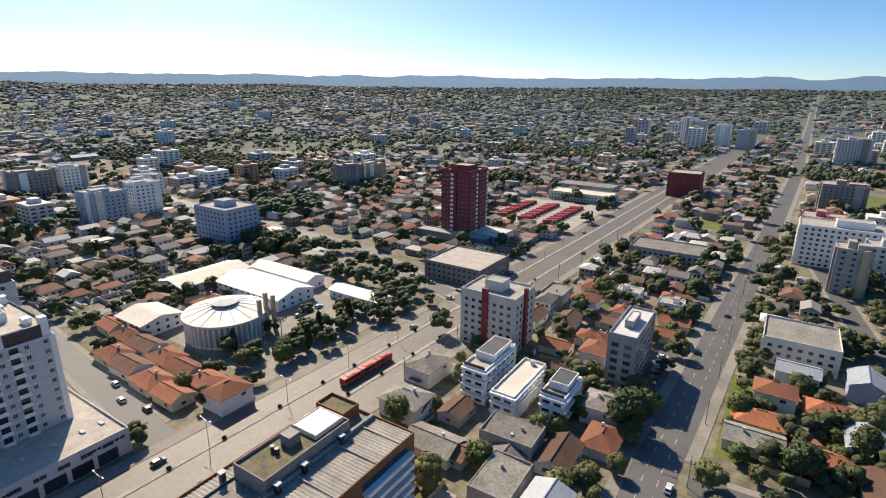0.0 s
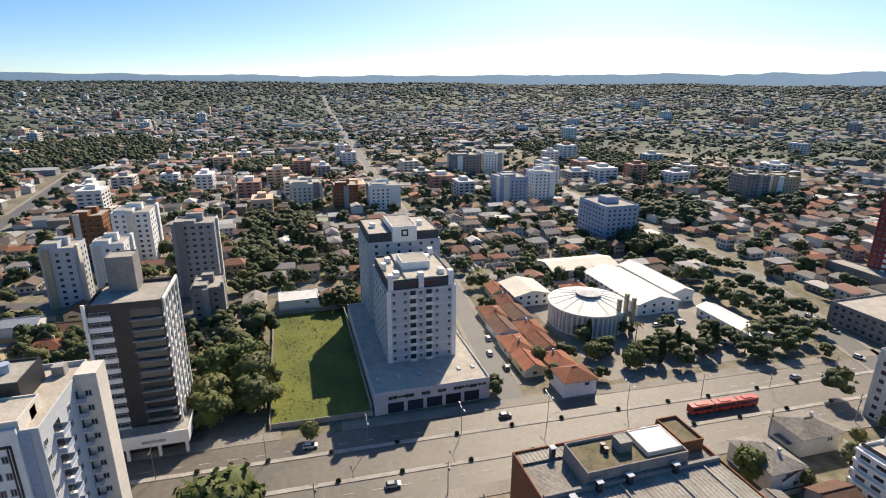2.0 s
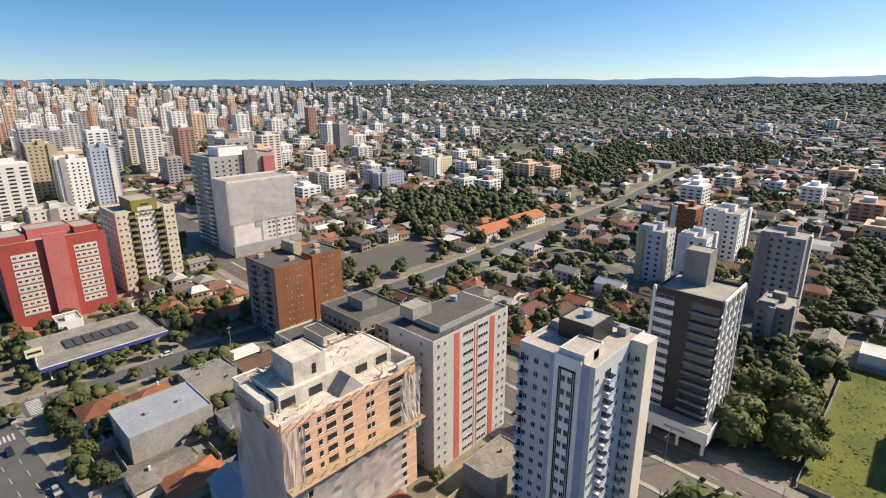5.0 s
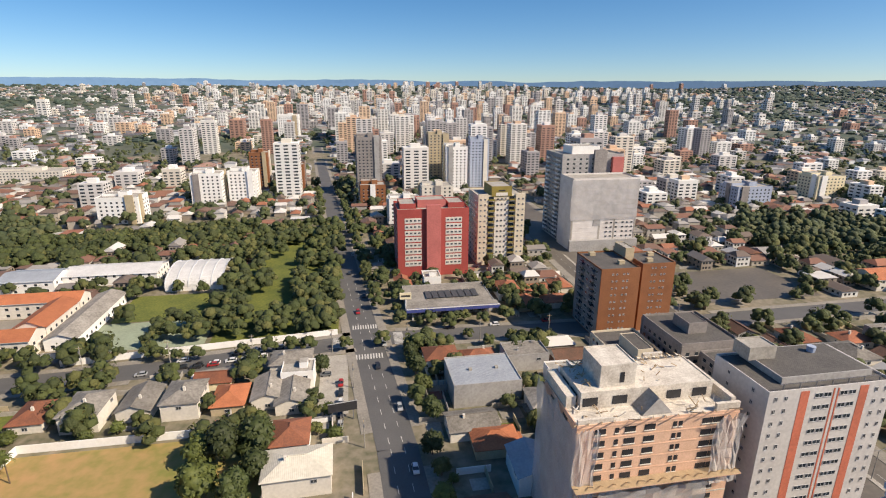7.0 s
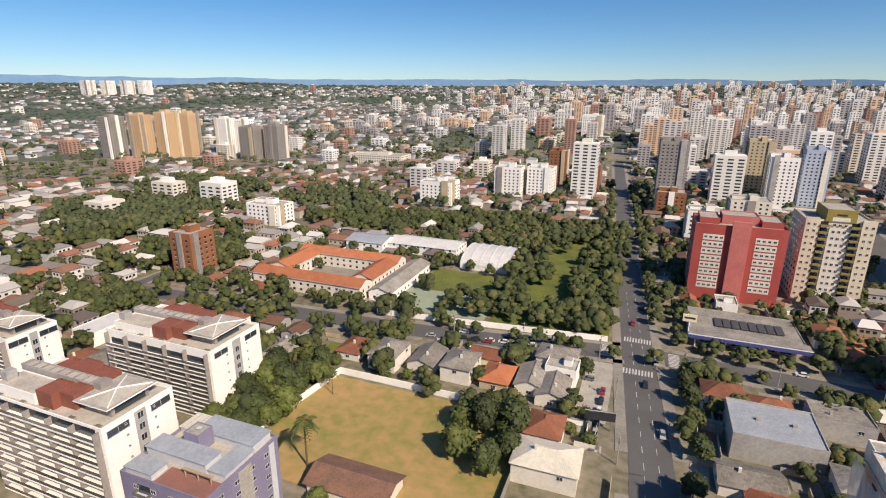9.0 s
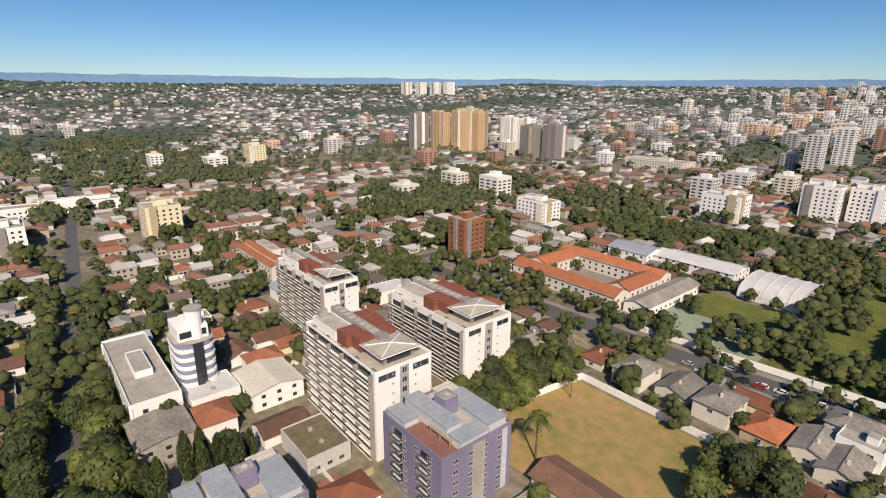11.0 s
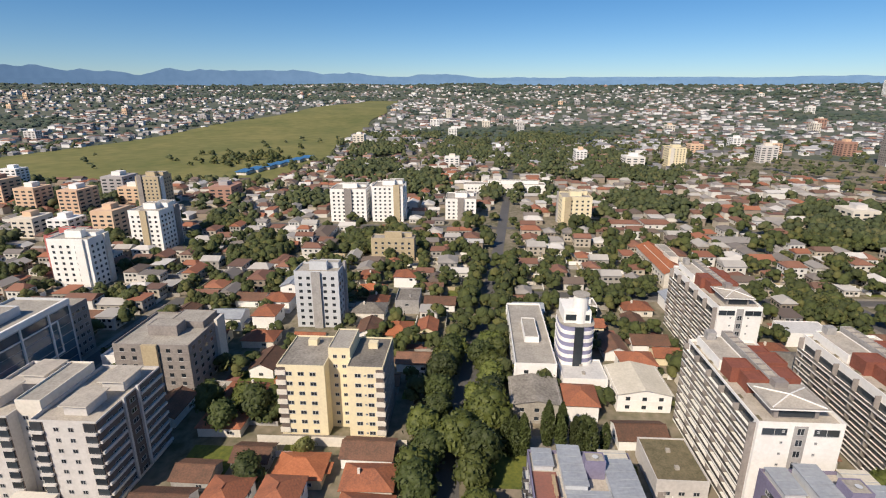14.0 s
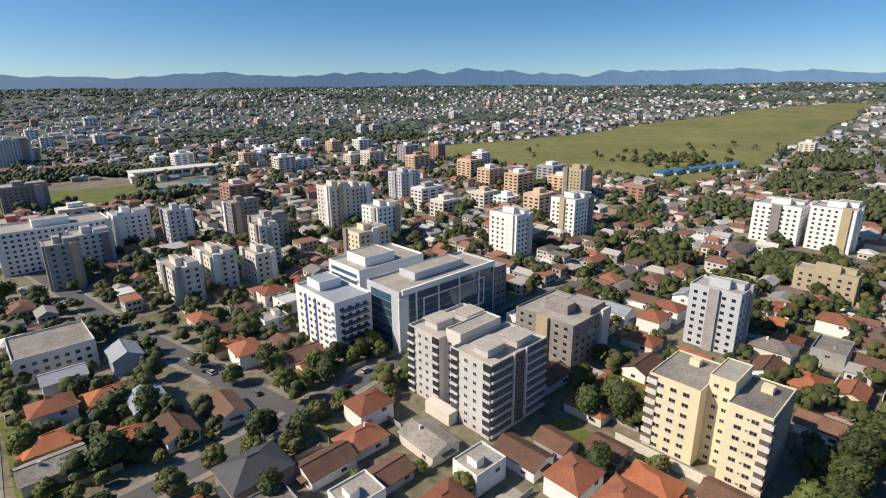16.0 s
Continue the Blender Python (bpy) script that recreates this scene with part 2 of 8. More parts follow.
M_FARROOF = palette_mat("distant_roofs", [(0.2, 0.1, 0.07), (0.17, 0.1, 0.075), (0.3, 0.28, 0.26), (0.32, 0.13, 0.075), (0.58, 0.56, 0.53), (0.2, 0.18, 0.165), (0.15, 0.115, 0.095), (0.42, 0.4, 0.37), (0.25, 0.12, 0.08)], fine=0.3)
# Far roofs and walls are cooled and greyed, haze put into their colours.
M_DISTROOF = palette_mat("hazed_roofs", [(0.17, 0.1, 0.085), (0.15, 0.15, 0.16), (0.36, 0.22, 0.17), (0.3, 0.16, 0.11), (0.42, 0.42, 0.43), (0.12, 0.12, 0.13), (0.3, 0.3, 0.31)], fine=0.1)
M_DISTWALL = palette_mat("hazed_walls", [(0.7, 0.7, 0.7), (0.42, 0.41, 0.4), (0.3, 0.3, 0.31), (0.75, 0.75, 0.74), (0.24, 0.22, 0.21)], fine=0.1)
# Green far ground, lightened in its colour as haze would lift it.
M_FARGROUND = mat("hazed_green_ground", (0.12, 0.125, 0.09), 0.95, (0.055, 0.078, 0.055), 0.006, 0.05, coords="World")
M_FARTOWER = palette_mat("distant_towers", [(0.74, 0.73, 0.7), (0.68, 0.63, 0.55), (0.6, 0.58, 0.56), (0.66, 0.48, 0.33), (0.42, 0.24, 0.18), (0.78, 0.77, 0.75), (0.4, 0.38, 0.38), (0.72, 0.7, 0.66)], fine=0.1)
# Forest ridges coloured blue: the haze is in base colour and glow.
M_HILL = mat("hazed_hills", (0.13, 0.23, 0.36), 0.95, (0.09, 0.18, 0.3), 0.003, 0.02, coords="World")


def ridge_haze_glow(m):
    """Haze put in as emission: the ridges glow, paler towards the sun's side of the sky."""
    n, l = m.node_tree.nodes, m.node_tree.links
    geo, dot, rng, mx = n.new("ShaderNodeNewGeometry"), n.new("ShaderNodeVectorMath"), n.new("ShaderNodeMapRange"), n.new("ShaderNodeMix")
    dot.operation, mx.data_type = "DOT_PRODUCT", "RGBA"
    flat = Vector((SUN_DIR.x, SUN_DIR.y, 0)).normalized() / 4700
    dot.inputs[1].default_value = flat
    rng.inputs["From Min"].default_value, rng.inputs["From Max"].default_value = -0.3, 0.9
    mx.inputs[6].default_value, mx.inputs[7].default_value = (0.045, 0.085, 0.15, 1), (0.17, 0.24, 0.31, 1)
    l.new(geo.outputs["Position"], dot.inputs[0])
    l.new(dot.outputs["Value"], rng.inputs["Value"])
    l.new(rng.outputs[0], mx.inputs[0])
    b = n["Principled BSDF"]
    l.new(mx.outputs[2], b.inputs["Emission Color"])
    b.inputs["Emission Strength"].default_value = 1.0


ridge_haze_glow(M_HILL)


# ---- building blocks of meshes ----
def smooth(e0, e1, v):
    k = min(1.0, max(0.0, (v - e0) / (e1 - e0)))
    return k * k * (3 - 2 * k)


def land(x, y):
    """Height of the land: level in the quarter, slowly rising and rolling beyond."""
    r = math.hypot(x, y)
    s = smooth(700, 4700, r)
    roll = noise.noise(Vector((x * 0.0012, y * 0.0012, 3.0))) * 26 * smooth(700, 1800, r)
    return 112 * s + roll


class Mesh:
    """Collects faces by material, for one mesh object."""

    def __init__(self):
        self.v, self.f, self.m, self.mats = [], [], [], []

    def slot(self, material):
        if material not in self.mats:
            self.mats.append(material)
        return self.mats.index(material)

    def face(self, pts, material):
        k = len(self.v)
        self.v.extend(pts)
        self.f.append(tuple(range(k, k + len(pts))))
        self.m.append(self.slot(material))

    def box(self, x0, x1, y0, y1, z0, z1, material, top=None, bottom=True):
        k = len(self.v)
        self.v += [(x0, y0, z0), (x1, y0, z0), (x1, y1, z0), (x0, y1, z0), (x0, y0, z1), (x1, y0, z1), (x1, y1, z1), (x0, y1, z1)]
        s = self.slot(material)
        for q in ((0, 1, 5, 4), (1, 2, 6, 5), (2, 3, 7, 6), (3, 0, 4, 7)):
            self.f.append(tuple(k + i for i in q))
            self.m.append(s)
        self.f.append((k + 4, k + 5, k + 6, k + 7))
        self.m.append(self.slot(top) if top else s)
        if bottom:
            self.f.append((k + 3, k + 2, k + 1, k))
            self.m.append(s)
        return self

    def tube(self, x, y, z0, z1, r0, r1, material, n=10, cap=True):
        k, s = len(self.v), self.slot(material)
        for z, r in ((z0, r0), (z1, r1)):
            self.v += [(x + r * math.cos(2 * math.pi * i / n), y + r * math.sin(2 * math.pi * i / n), z) for i in range(n)]
        for i in range(n):
            j = (i + 1) % n
            self.f.append((k + i, k + j, k + n + j, k + n + i))
            self.m.append(s)
        if cap:
            self.f.append(tuple(k + n + i for i in range(n)))
            self.m.append(s)
        return self

    def beam(self, a, b, w, material):
        a, b = Vector(a), Vector(b)
        d = (b - a).normalized()
        s = d.cross(Vector((0, 0, 1)))
        s = (s if s.length > 0.01 else Vector((1, 0, 0))).normalized() * w / 2
        u = s.cross(d).normalized() * w / 2
        k, sl = len(self.v), self.slot(material)
        for p in (a, b):
            self.v += [tuple(p + s + u), tuple(p - s + u), tuple(p - s - u), tuple(p + s - u)]
        for q in ((0, 1, 5, 4), (1, 2, 6, 5), (2, 3, 7, 6), (3, 0, 4, 7), (0, 3, 2, 1), (4, 5, 6, 7)):
            self.f.append(tuple(k + i for i in q))
            self.m.append(sl)
        return self

    def data(self, name):
        me = bpy.data.meshes.new(name)
        me.from_pydata(self.v, [], self.f)
        for m in self.mats:
            me.materials.append(m)
        me.polygons.foreach_set("material_index", self.m)
        me.update()
        return me


def part(name, mesh, parent, label="", at=None):
    """Links a Mesh, or mesh data that is shared, as one object under a thing or a part."""
    ob = new(name, mesh.data(name) if isinstance(mesh, Mesh) else mesh)
    ob.parent = parent
    if at is not None:
        ob.matrix_basis = at
    return tagged(ob, label)


def thing(name, label, category, at=None, group=""):
    ob = new(name)
    ob.empty_display_size = 0.5
    if at is not None:
        ob.matrix_basis = at
    return tagged(ob, label, category, group)


TAKEN = []  # ground that explicit things cover: x0, x1, y0, y1


def take(x0, x1, y0, y1, gap=0.0):
    TAKEN.append((x0 - gap, x1 + gap, y0 - gap, y1 + gap))


def is_free(x, y, r=0.0):
    return not any(a - r < x < b + r and c - r < y < d + r for a, b, c, d in TAKEN)


# ---- ground, roads ----
def build_ground():
    rings = [0, 60, 130, 220, 330, 450, 600, 760, 920, 1100, 1300, 1520, 1760, 2020, 2300, 2600, 2950, 3300, 3700, 4100, 4500, 4850]
    n = 96
    v, f = [], []
    for r in rings:
        for i in range(n):
            a = 2 * math.pi * i / n
            x, y = r * math.cos(a), r * math.sin(a)
            v.append((x, y, land(x, y)))
    for k in range(len(rings) - 1):
        for i in range(n):
            j = (i + 1) % n
            f.append((k * n + i, (k + 1) * n + i, (k + 1) * n + j, k * n + j) if k else (i, n + i, n + j))
    me = bpy.data.meshes.new("ground")
    me.from_pydata(v, [], f)
    me.materials.append(M_GROUND)
    me.materials.append(M_FARGROUND)
    me.polygons.foreach_set("material_index", [1 if k // n >= 8 else 0 for k in range(len(f))])
    me.polygons.foreach_set("use_smooth", [True] * len(f))
    tagged(new("ground", me), "dusty earth and patchy grass between city plots", "ground", kind="structure")


def strip(name, label, a, b, w, material, z=0.05, cat="road", grab=True):
    """A straight flat strip from a to b, with thickness, lying on the land."""
    a, b = Vector((*a, 0)), Vector((*b, 0))
    d = (b - a)
    n = max(1, int(d.length / 60))
    s = Vector((-d.y, d.x, 0)).normalized() * w / 2
    m = Mesh()
    prev = None
    for i in range(n + 1):
        p = a + d * i / n
        far = math.hypot(p.x, p.y)
        lift = z + 2.0 * smooth(700, 2500, far)
        l, r = p + s, p - s
        zz = max(land(l.x, l.y), land(r.x, r.y), land(p.x, p.y)) + lift
        row = [(l.x, l.y, zz), (r.x, r.y, zz), (r.x, r.y, zz - 0.3 - lift), (l.x, l.y, zz - 0.3 - lift)]
        if prev:
            m.face([prev[1], row[1], row[0], prev[0]], material)
            m.face([prev[2], row[2], row[1], prev[1]], material)
            m.face([prev[0], row[0], row[3], prev[3]], material)
        prev = row
    ob = new(name, m.data(name))
    if grab:
        if abs(d.x) < abs(d.y) * 0.2:
            for i in range(n):
                p, q = a + d * i / n, a + d * (i + 1) / n
                take(min(p.x, q.x) - w / 2, max(p.x, q.x) + w / 2, min(p.y, q.y), max(p.y, q.y))
        else:
            for i in range(n):
                p, q = a + d * i / n, a + d * (i + 1) / n
                take(min(p.x, q.x), max(p.x, q.x), min(p.y, q.y) - w / 2, max(p.y, q.y) + w / 2)
    return tagged(ob, label, cat, kind="structure")


def plot(name, label, x0, x1, y0, y1, material, z=0.06, cat="ground", grab=True):
    """A flat patch of ground: lawn, yard, court."""
    m = Mesh().box(x0, x1, y0, y1, -0.3, z, material, bottom=False)
    if grab:
        take(x0, x1, y0, y1)
    return tagged(new(name, m.data(name)), label, cat, kind="structure")


build_ground()


def road(name, label, pts, w, material, z, pave=0.0):
    for a, b in zip(pts, pts[1:]):
        strip(name, label, a, b, w, material, z)
        if pave:
            d = (Vector(b) - Vector(a)).normalized()
            s = Vector((-d.y, d.x)) * (w / 2 + pave / 2)
            for k in (-1, 1):
                strip("pavement", "pale paved footway along the street", Vector(a) + d * 9 + k * s, Vector(b) - d * 9 + k * s, pave, M_PAVE, 0.17, "pavement")


def lanes(pts, off, dash=0.0, w=0.16, z=0.13):
    """A painted line beside a road's middle; dash: length of its dashes."""
    m = Mesh()
    for a, b in zip(pts, pts[1:]):
        a, b = Vector(a), Vector(b)
        d = b - a
        L, d = d.length, d.normalized()
        s = Vector((-d.y, d.x))
        step = dash * 2.5 if dash else L
        k = 0.0
        while k < L:
            p, q = a + d * k + s * off, a + d * min(L, k + (dash or L)) + s * off
            m.face([(*(p - s * w / 2), z), (*(q - s * w / 2), z), (*(q + s * w / 2), z), (*(p + s * w / 2), z)], M_LINE)
            k += step
    return tagged(new("road_marking", m.data("road_marking")), "worn white lane lines on asphalt", "road marking", kind="structure")


def zebra(x, y, along_x, length, bars):
    m = Mesh()
    for i in range(bars):
        o = (i - bars / 2) * 1.1
        if along_x:
            m.box(x + o, x + o + 0.55, y - length / 2, y + length / 2, 0.1, 0.14, M_LINE)
        else:
            m.box(x - length / 2, x + length / 2, y + o, y + o + 0.55, 0.1, 0.14, M_LINE)
    tagged(new("zebra_crossing", m.data("zebra_crossing")), "white zebra crossing painted on the asphalt", "road marking", kind="structure")


# main avenue with its busway
AV = [(-150, -580), (-137.5, -300), (-124, 0), (-115, 200), (-97, 600), (-60, 1400)]


def offset(pts, o):
    out = []
    for i, p in enumerate(pts):
        a, b = pts[max(0, i - 1)], pts[min(len(pts) - 1, i + 1)]
        d = (Vector(b) - Vector(a)).normalized()
        out.append((p[0] + d.y * o, p[1] - d.x * o))
    return out


road("avenue", "wide pale avenue of worn asphalt", AV, 31, M_BUSWAY, 0.06, 4.5)
lanes(offset(AV[1:4], -9.5), 0, 3.0)
lanes(offset(AV[1:4], 11), 0, 3.0)
for o in (-6.2, 6.2):
    q = offset(AV, o)
    for a, b in zip(q[1:4], q[2:5]):
        strip("median", "low concrete median between avenue and busway", a, b, 1.5, M_CONCRETE, 0.22, "median", False)
ST = [(62, -1060), (27, -600), (2, -270), (-10, -130), (-15, 0), (-17, 134), (-7, 343), (12, 800), (69, 3400)]
road("street", "grey asphalt street with three lanes", ST, 12, M_ASPHALT, 0.08, 3.5)
lanes(ST[2:7], -2, 3.0)
lanes(ST[2:7], 2, 3.0)
CROSS = [(240, -178), (72, -190), (-7, -202), (-155, -196), (-330, -199), (-480, -210), (-750, -244)]
road("street", "asphalt cross street", CROSS, 12, M_ASPHALT, 0.1, 3.0)
zebra(-4, -187, True, 4, 10)
zebra(-3, -214, True, 4, 10)
zebra(8, -201, False, 4, 10)
zebra(-17, -201, False, 4, 10)
road("street", "narrow asphalt side street under trees", [(26, 6), (120, 6), (290, -13), (700, -50)], 7, M_ASPHALT, 0.1)
road("street", "asphalt side street", [(-8, 133), (73, 139), (111, 145), (235, 143)], 7.5, M_ASPHALT, 0.1, 2.5)
road("street", "asphalt side street", [(66, 139), (60, 170), (41, 262), (20, 420)], 9, M_ASPHALT, 0.07, 2.0)
road("street", "asphalt side street", [(-140, 66), (-300, 82), (-900, 110), (-2600, 180)], 9, M_ASPHALT, 0.1, 2.0)
road("street", "asphalt side street", [(-108, 203), (-225, 247), (-420, 262), (-900, 300)], 10, M_ASPHALT, 0.1, 2.0)
road("street", "asphalt side street", [(-106, 415), (120, 430), (600, 470)], 9, M_ASPHALT, 0.1)
road("street", "asphalt side street", [(250, -330), (246, -178), (250, -30)], 7, M_ASPHALT, 0.07, 2.0)
road("street", "asphalt side street", [(-290, -200), (-262, -60), (-255, 82), (-262, 250)], 8, M_ASPHALT, 0.07)
road("street", "asphalt side street", [(30, -420), (300, -400), (700, -380)], 10, M_ASPHALT, 0.1)
for k, w in ((-420, 7), (-540, 6), (-660, 7), (-800, 7), (380, 6), (500, 6), (640, 7)):
    road("street", "straight residential street", [(k - 12, -700), (k, 0), (k + 20, 900)], w, M_ASPHALT, 0.07)
for k in (-560, -680, 560, 690, 820):
    road("street", "straight residential street", [(-800, k + 14), (0, k), (800, k - 10)], 6, M_ASPHALT, 0.1)

# open ground
plot("empty_lot", "overgrown empty lot with bright rough grass", -232, -147, -11, 20, M_GRASS)
plot("sports_lot", "dry earth and patchy grass vacant lot", 26, 100, -144, -93, M_DIRT)
plot("school_field", "small green playing field beside a vaulted gym", 62, 108, -268, -236, M_GRASS)
plot("school_court", "pale green concrete sports court", 62, 112, -235, -208, M_GREENCOURT)
plot("park_lawn", "shaded lawn beneath dense park trees", 8, 60, -398, -209, M_GRASS)
plot("corner_lawn", "grassy corner verge by the street", -4, 10, 150, 205, M_GRASS, grab=False)
plot("bus_yard", "bare grey yard with red parked buses", -206, -128, 372, 470, M_CONCRETE)
plot("works_yard", "bare construction yard of rubble and dirt", -236, -168, -258, -214, M_BUSWAY)
plot("tennis_court", "pale green and sand tennis court between flats", -432, -404, 18, 46, M_GREENCOURT)
plot("green_patch", "small bright lawn behind a wall", 112, 126, 66, 80, M_GRASS)
plot("garden_lawn", "narrow garden lawn between cypresses", 113.5, 129.5, -18, -5, M_GRASS)
plot("cypress_yard", "paved yard round the garden cypresses", 113.5, 136, -42, -18.2, M_PAVE)
plot("tree_lot", "shady green plot beside the lane", 152, 168, 60, 84, M_GRASS, grab=False)
plot("church_yard", "paved church yard with trees", -212, -142, 104, 196, M_PAVE)
plot("club_field", "bright green club lawn ringed by dark trees", 48, 148, 575, 725, M_GRASS)
plot("pool_deck", "pale paved deck round two swimming pools", 156, 236, 582, 662, M_PAVE)
plot("swimming_pool", "turquoise outdoor swimming pool on a paved deck", 164, 188, 592, 622, M_WATER, z=0.12, cat="pool")
plot("swimming_pool", "turquoise outdoor swimming pool on a paved deck", 196, 228, 622, 648, M_WATER, z=0.12, cat="pool")
plot("car_park", "small paved car park", -31.6, -23, 176, 214, M_ASPHALT)
plot("front_yard", "paved yard beside low shops", 4, 14, -190, -150, M_CONCRETE)


def airfield():
    m = Mesh()
    xs = [560 + 40 * i for i in range(46)]
    for a, b in zip(xs, xs[1:]):
        def edge(x):
            k = (x - 560) / 1840
            return 215 + 110 * k + 10 * math.sin(x / 70), 700 - 250 * k + 14 * math.sin(x / 90)
        (a0, a1), (b0, b1) = edge(a), edge(b)
        n = 8
        for i in range(n):
            p = [(a, a0 + (a1 - a0) * i / n), (b, b0 + (b1 - b0) * i / n), (b, b0 + (b1 - b0) * (i + 1) / n), (a, a0 + (a1 - a0) * (i + 1) / n)]
            m.face([(x, y, land(x, y) + 1.5) for x, y in p], M_AIRGRASS)
        take(a, b, a0, a1)
    tagged(new("airfield", m.data("airfield")), "wide yellow-green airfield grass beyond the houses", "field", kind="structure")


airfield()

# ---- towers and other large buildings ----
WIN = {}


def window_data(w, h, glass=None, sill=True):
    key = (w, h, glass or M_GLASS, sill)
    if key not in WIN:
        m = Mesh()
        g = glass or M_GLASS
        m.face([(-w / 2, 0.03, -h / 2), (-w / 2, 0.03, h / 2), (w / 2, 0.03, h / 2), (w / 2, 0.03, -h / 2)], g)
        t = 0.08
        m.box(-w / 2, w / 2, 0, 0.1, h / 2 - t, h / 2, M_FRAME)
        m.box(-w / 2, w / 2, 0, 0.16 if sill else 0.1, -h / 2, -h / 2 + t, M_FRAME)
        for x in (-w / 2 + t / 2, 0, w / 2 - t / 2):
            m.box(x - t / 2, x + t / 2, 0, 0.09, -h / 2 + t, h / 2 - t, M_FRAME)
        WIN[key] = m.data("window")
    return WIN[key]


SIDES = {"+x": -90, "-x": 90, "+y": 0, "-y": 180}


def on_side(side, x0, x1, y0, y1, u, z):
    """A place on a wall of a box, u from 0 to 1 along it, facing out along local +y."""
    r = SIDES[side]
    if side == "+x":
        return pose(x1, y0 + (y1 - y0) * u, z, 0, 0, r)
    if side == "-x":
        return pose(x0, y0 + (y1 - y0) * u, z, 0, 0, r)
    if side == "+y":
        return pose(x0 + (x1 - x0) * u, y1, z, 0, 0, r)
    return pose(x0 + (x1 - x0) * u, y0, z, 0, 0, r)


def shell(m, x0, x1, y0, y1, z0, z1, rail, t, wall):
    """Walls that rise past the roof as a parapet, in one connected skin."""
    k, s = len(m.v), m.slot(wall)
    top = z1 + rail
    m.v += [(x0, y0, z0), (x1, y0, z0), (x1, y1, z0), (x0, y1, z0), (x0, y0, top), (x1, y0, top), (x1, y1, top), (x0, y1, top)]
    a, b, c, d = x0 + t, x1 - t, y0 + t, y1 - t
    m.v += [(a, c, top), (b, c, top), (b, d, top), (a, d, top), (a, c, z1), (b, c, z1), (b, d, z1), (a, d, z1)]
    for lo, hi in ((0, 4), (4, 8), (8, 12)):
        for i in range(4):
            j = (i + 1) % 4
            m.f.append((k + lo + i, k + lo + j, k + hi + j, k + hi + i))
            m.m.append(s)
    m.f += [(k + 12, k + 13, k + 14, k + 15), (k + 3, k + 2, k + 1, k)]
    m.m += [s, s]


def block(owner, x0, x1, y0, y1, z0, z1, wall, deck=None, rail=0.9, name="wall"):
    """One box of a building: walls, and a roof deck behind a parapet."""
    m = Mesh()
    shell(m, x0, x1, y0, y1, z0, z1, max(rail, 0.15), 0.25, wall)
    part(name, m, owner)
    d = Mesh().box(x0 + 0.27, x1 - 0.27, y0 + 0.27, y1 - 0.27, z1 + 0.004, z1 + 0.12, deck or M_CONCRETE)
    part("roof", d, owner)


def windows(owner, box, side, z0, floors, us, size=(1.5, 1.3), storey=3.0, glass=None, name="window"):
    me = window_data(*size, glass)
    for k in range(floors):
        for u in us:
            part(name, me, owner, at=on_side(side, *box, u, z0 + storey * (k + 0.55)))


ROWS_MADE = {}


def window_rows(owner, box, side, z0, floors, wall, pitch=3.4, storey=3.0, ww=1.5, wh=1.3, joined=False):
    """One storey's run of windows as a single slightly proud course of wall and glass."""
    x0, x1, y0, y1 = box
    L = (y1 - y0) if side[1] == "x" else (x1 - x0)
    key = (round(L, 2), wall, pitch, ww, wh, floors if joined else 0)
    if key not in ROWS_MADE:
        m = Mesh()
        n = max(2, int(L / pitch))
        xs = [-L / 2 + 0.1]
        for u in even(n, 0.04, 0.96):
            c = (u - 0.5) * L
            xs += [c - ww / 2, c + ww / 2]
        xs.append(L / 2 - 0.1)
        for i, x in enumerate(xs):
            m.v += [(x, 0.05, -wh / 2), (x, 0.05, wh / 2), (x, 0.12, -wh / 2 - 0.15)]
        gl, wl, fr = m.slot(M_GLASS), m.slot(wall), m.slot(M_FRAME)
        for i in range(len(xs) - 1):
            a, b = 3 * i, 3 * i + 3
            m.f += [(a, a + 1, b + 1, b), (a + 2, a, b, b + 2)]
            m.m += [gl if i % 2 else wl, fr if i % 2 else wl]
        ROWS_MADE[key] = m.data("window_band")
        if joined:
            one = Mesh()
            one.mats = m.mats
            for k in range(floors):
                o = len(one.v)
                one.v += [(x, y, z + storey * (k + 0.55)) for x, y, z in m.v]
                one.f += [tuple(o + i for i in q) for q in m.f]
                one.m += m.m
            ROWS_MADE[key] = one.data("window_grid")
    if joined:
        part("window_grid", ROWS_MADE[key], owner, at=on_side(side, *box, 0.5, z0))["kind"] = "stuff"
        return
    for k in range(floors):
        part("window_band", ROWS_MADE[key], owner, at=on_side(side, *box, 0.5, z0 + storey * (k + 0.55)))


def balconies(owner, box, side, z0, floors, us, w=3.2, d=1.2, storey=3.0, rail=None, slab=None):
    """Slab, parapet and a dark glazed door behind, for each storey."""
    m = Mesh()
    s = slab or M_WHITE
    m.box(-w / 2, w / 2, 0, d, -0.1, 0.1, s)
    m.box(-w / 2, w / 2, d - 0.1, d, 0.1, 1.0, rail or s)
    m.box(-w / 2, -w / 2 + 0.1, 0, d - 0.1, 0.1, 1.0, rail or s)
    m.box(w / 2 - 0.1, w / 2, 0, d - 0.1, 0.1, 1.0, rail or s)
    m.box(-w / 2 + 0.3, w / 2 - 0.3, 0.0, 0.05, 0.1, 2.3, M_GLASS)
    me = m.data("balcony")
    for k in range(floors):
        for u in us:
            part("balcony", me, owner, at=on_side(side, *box, u, z0 + storey * k + 0.2))


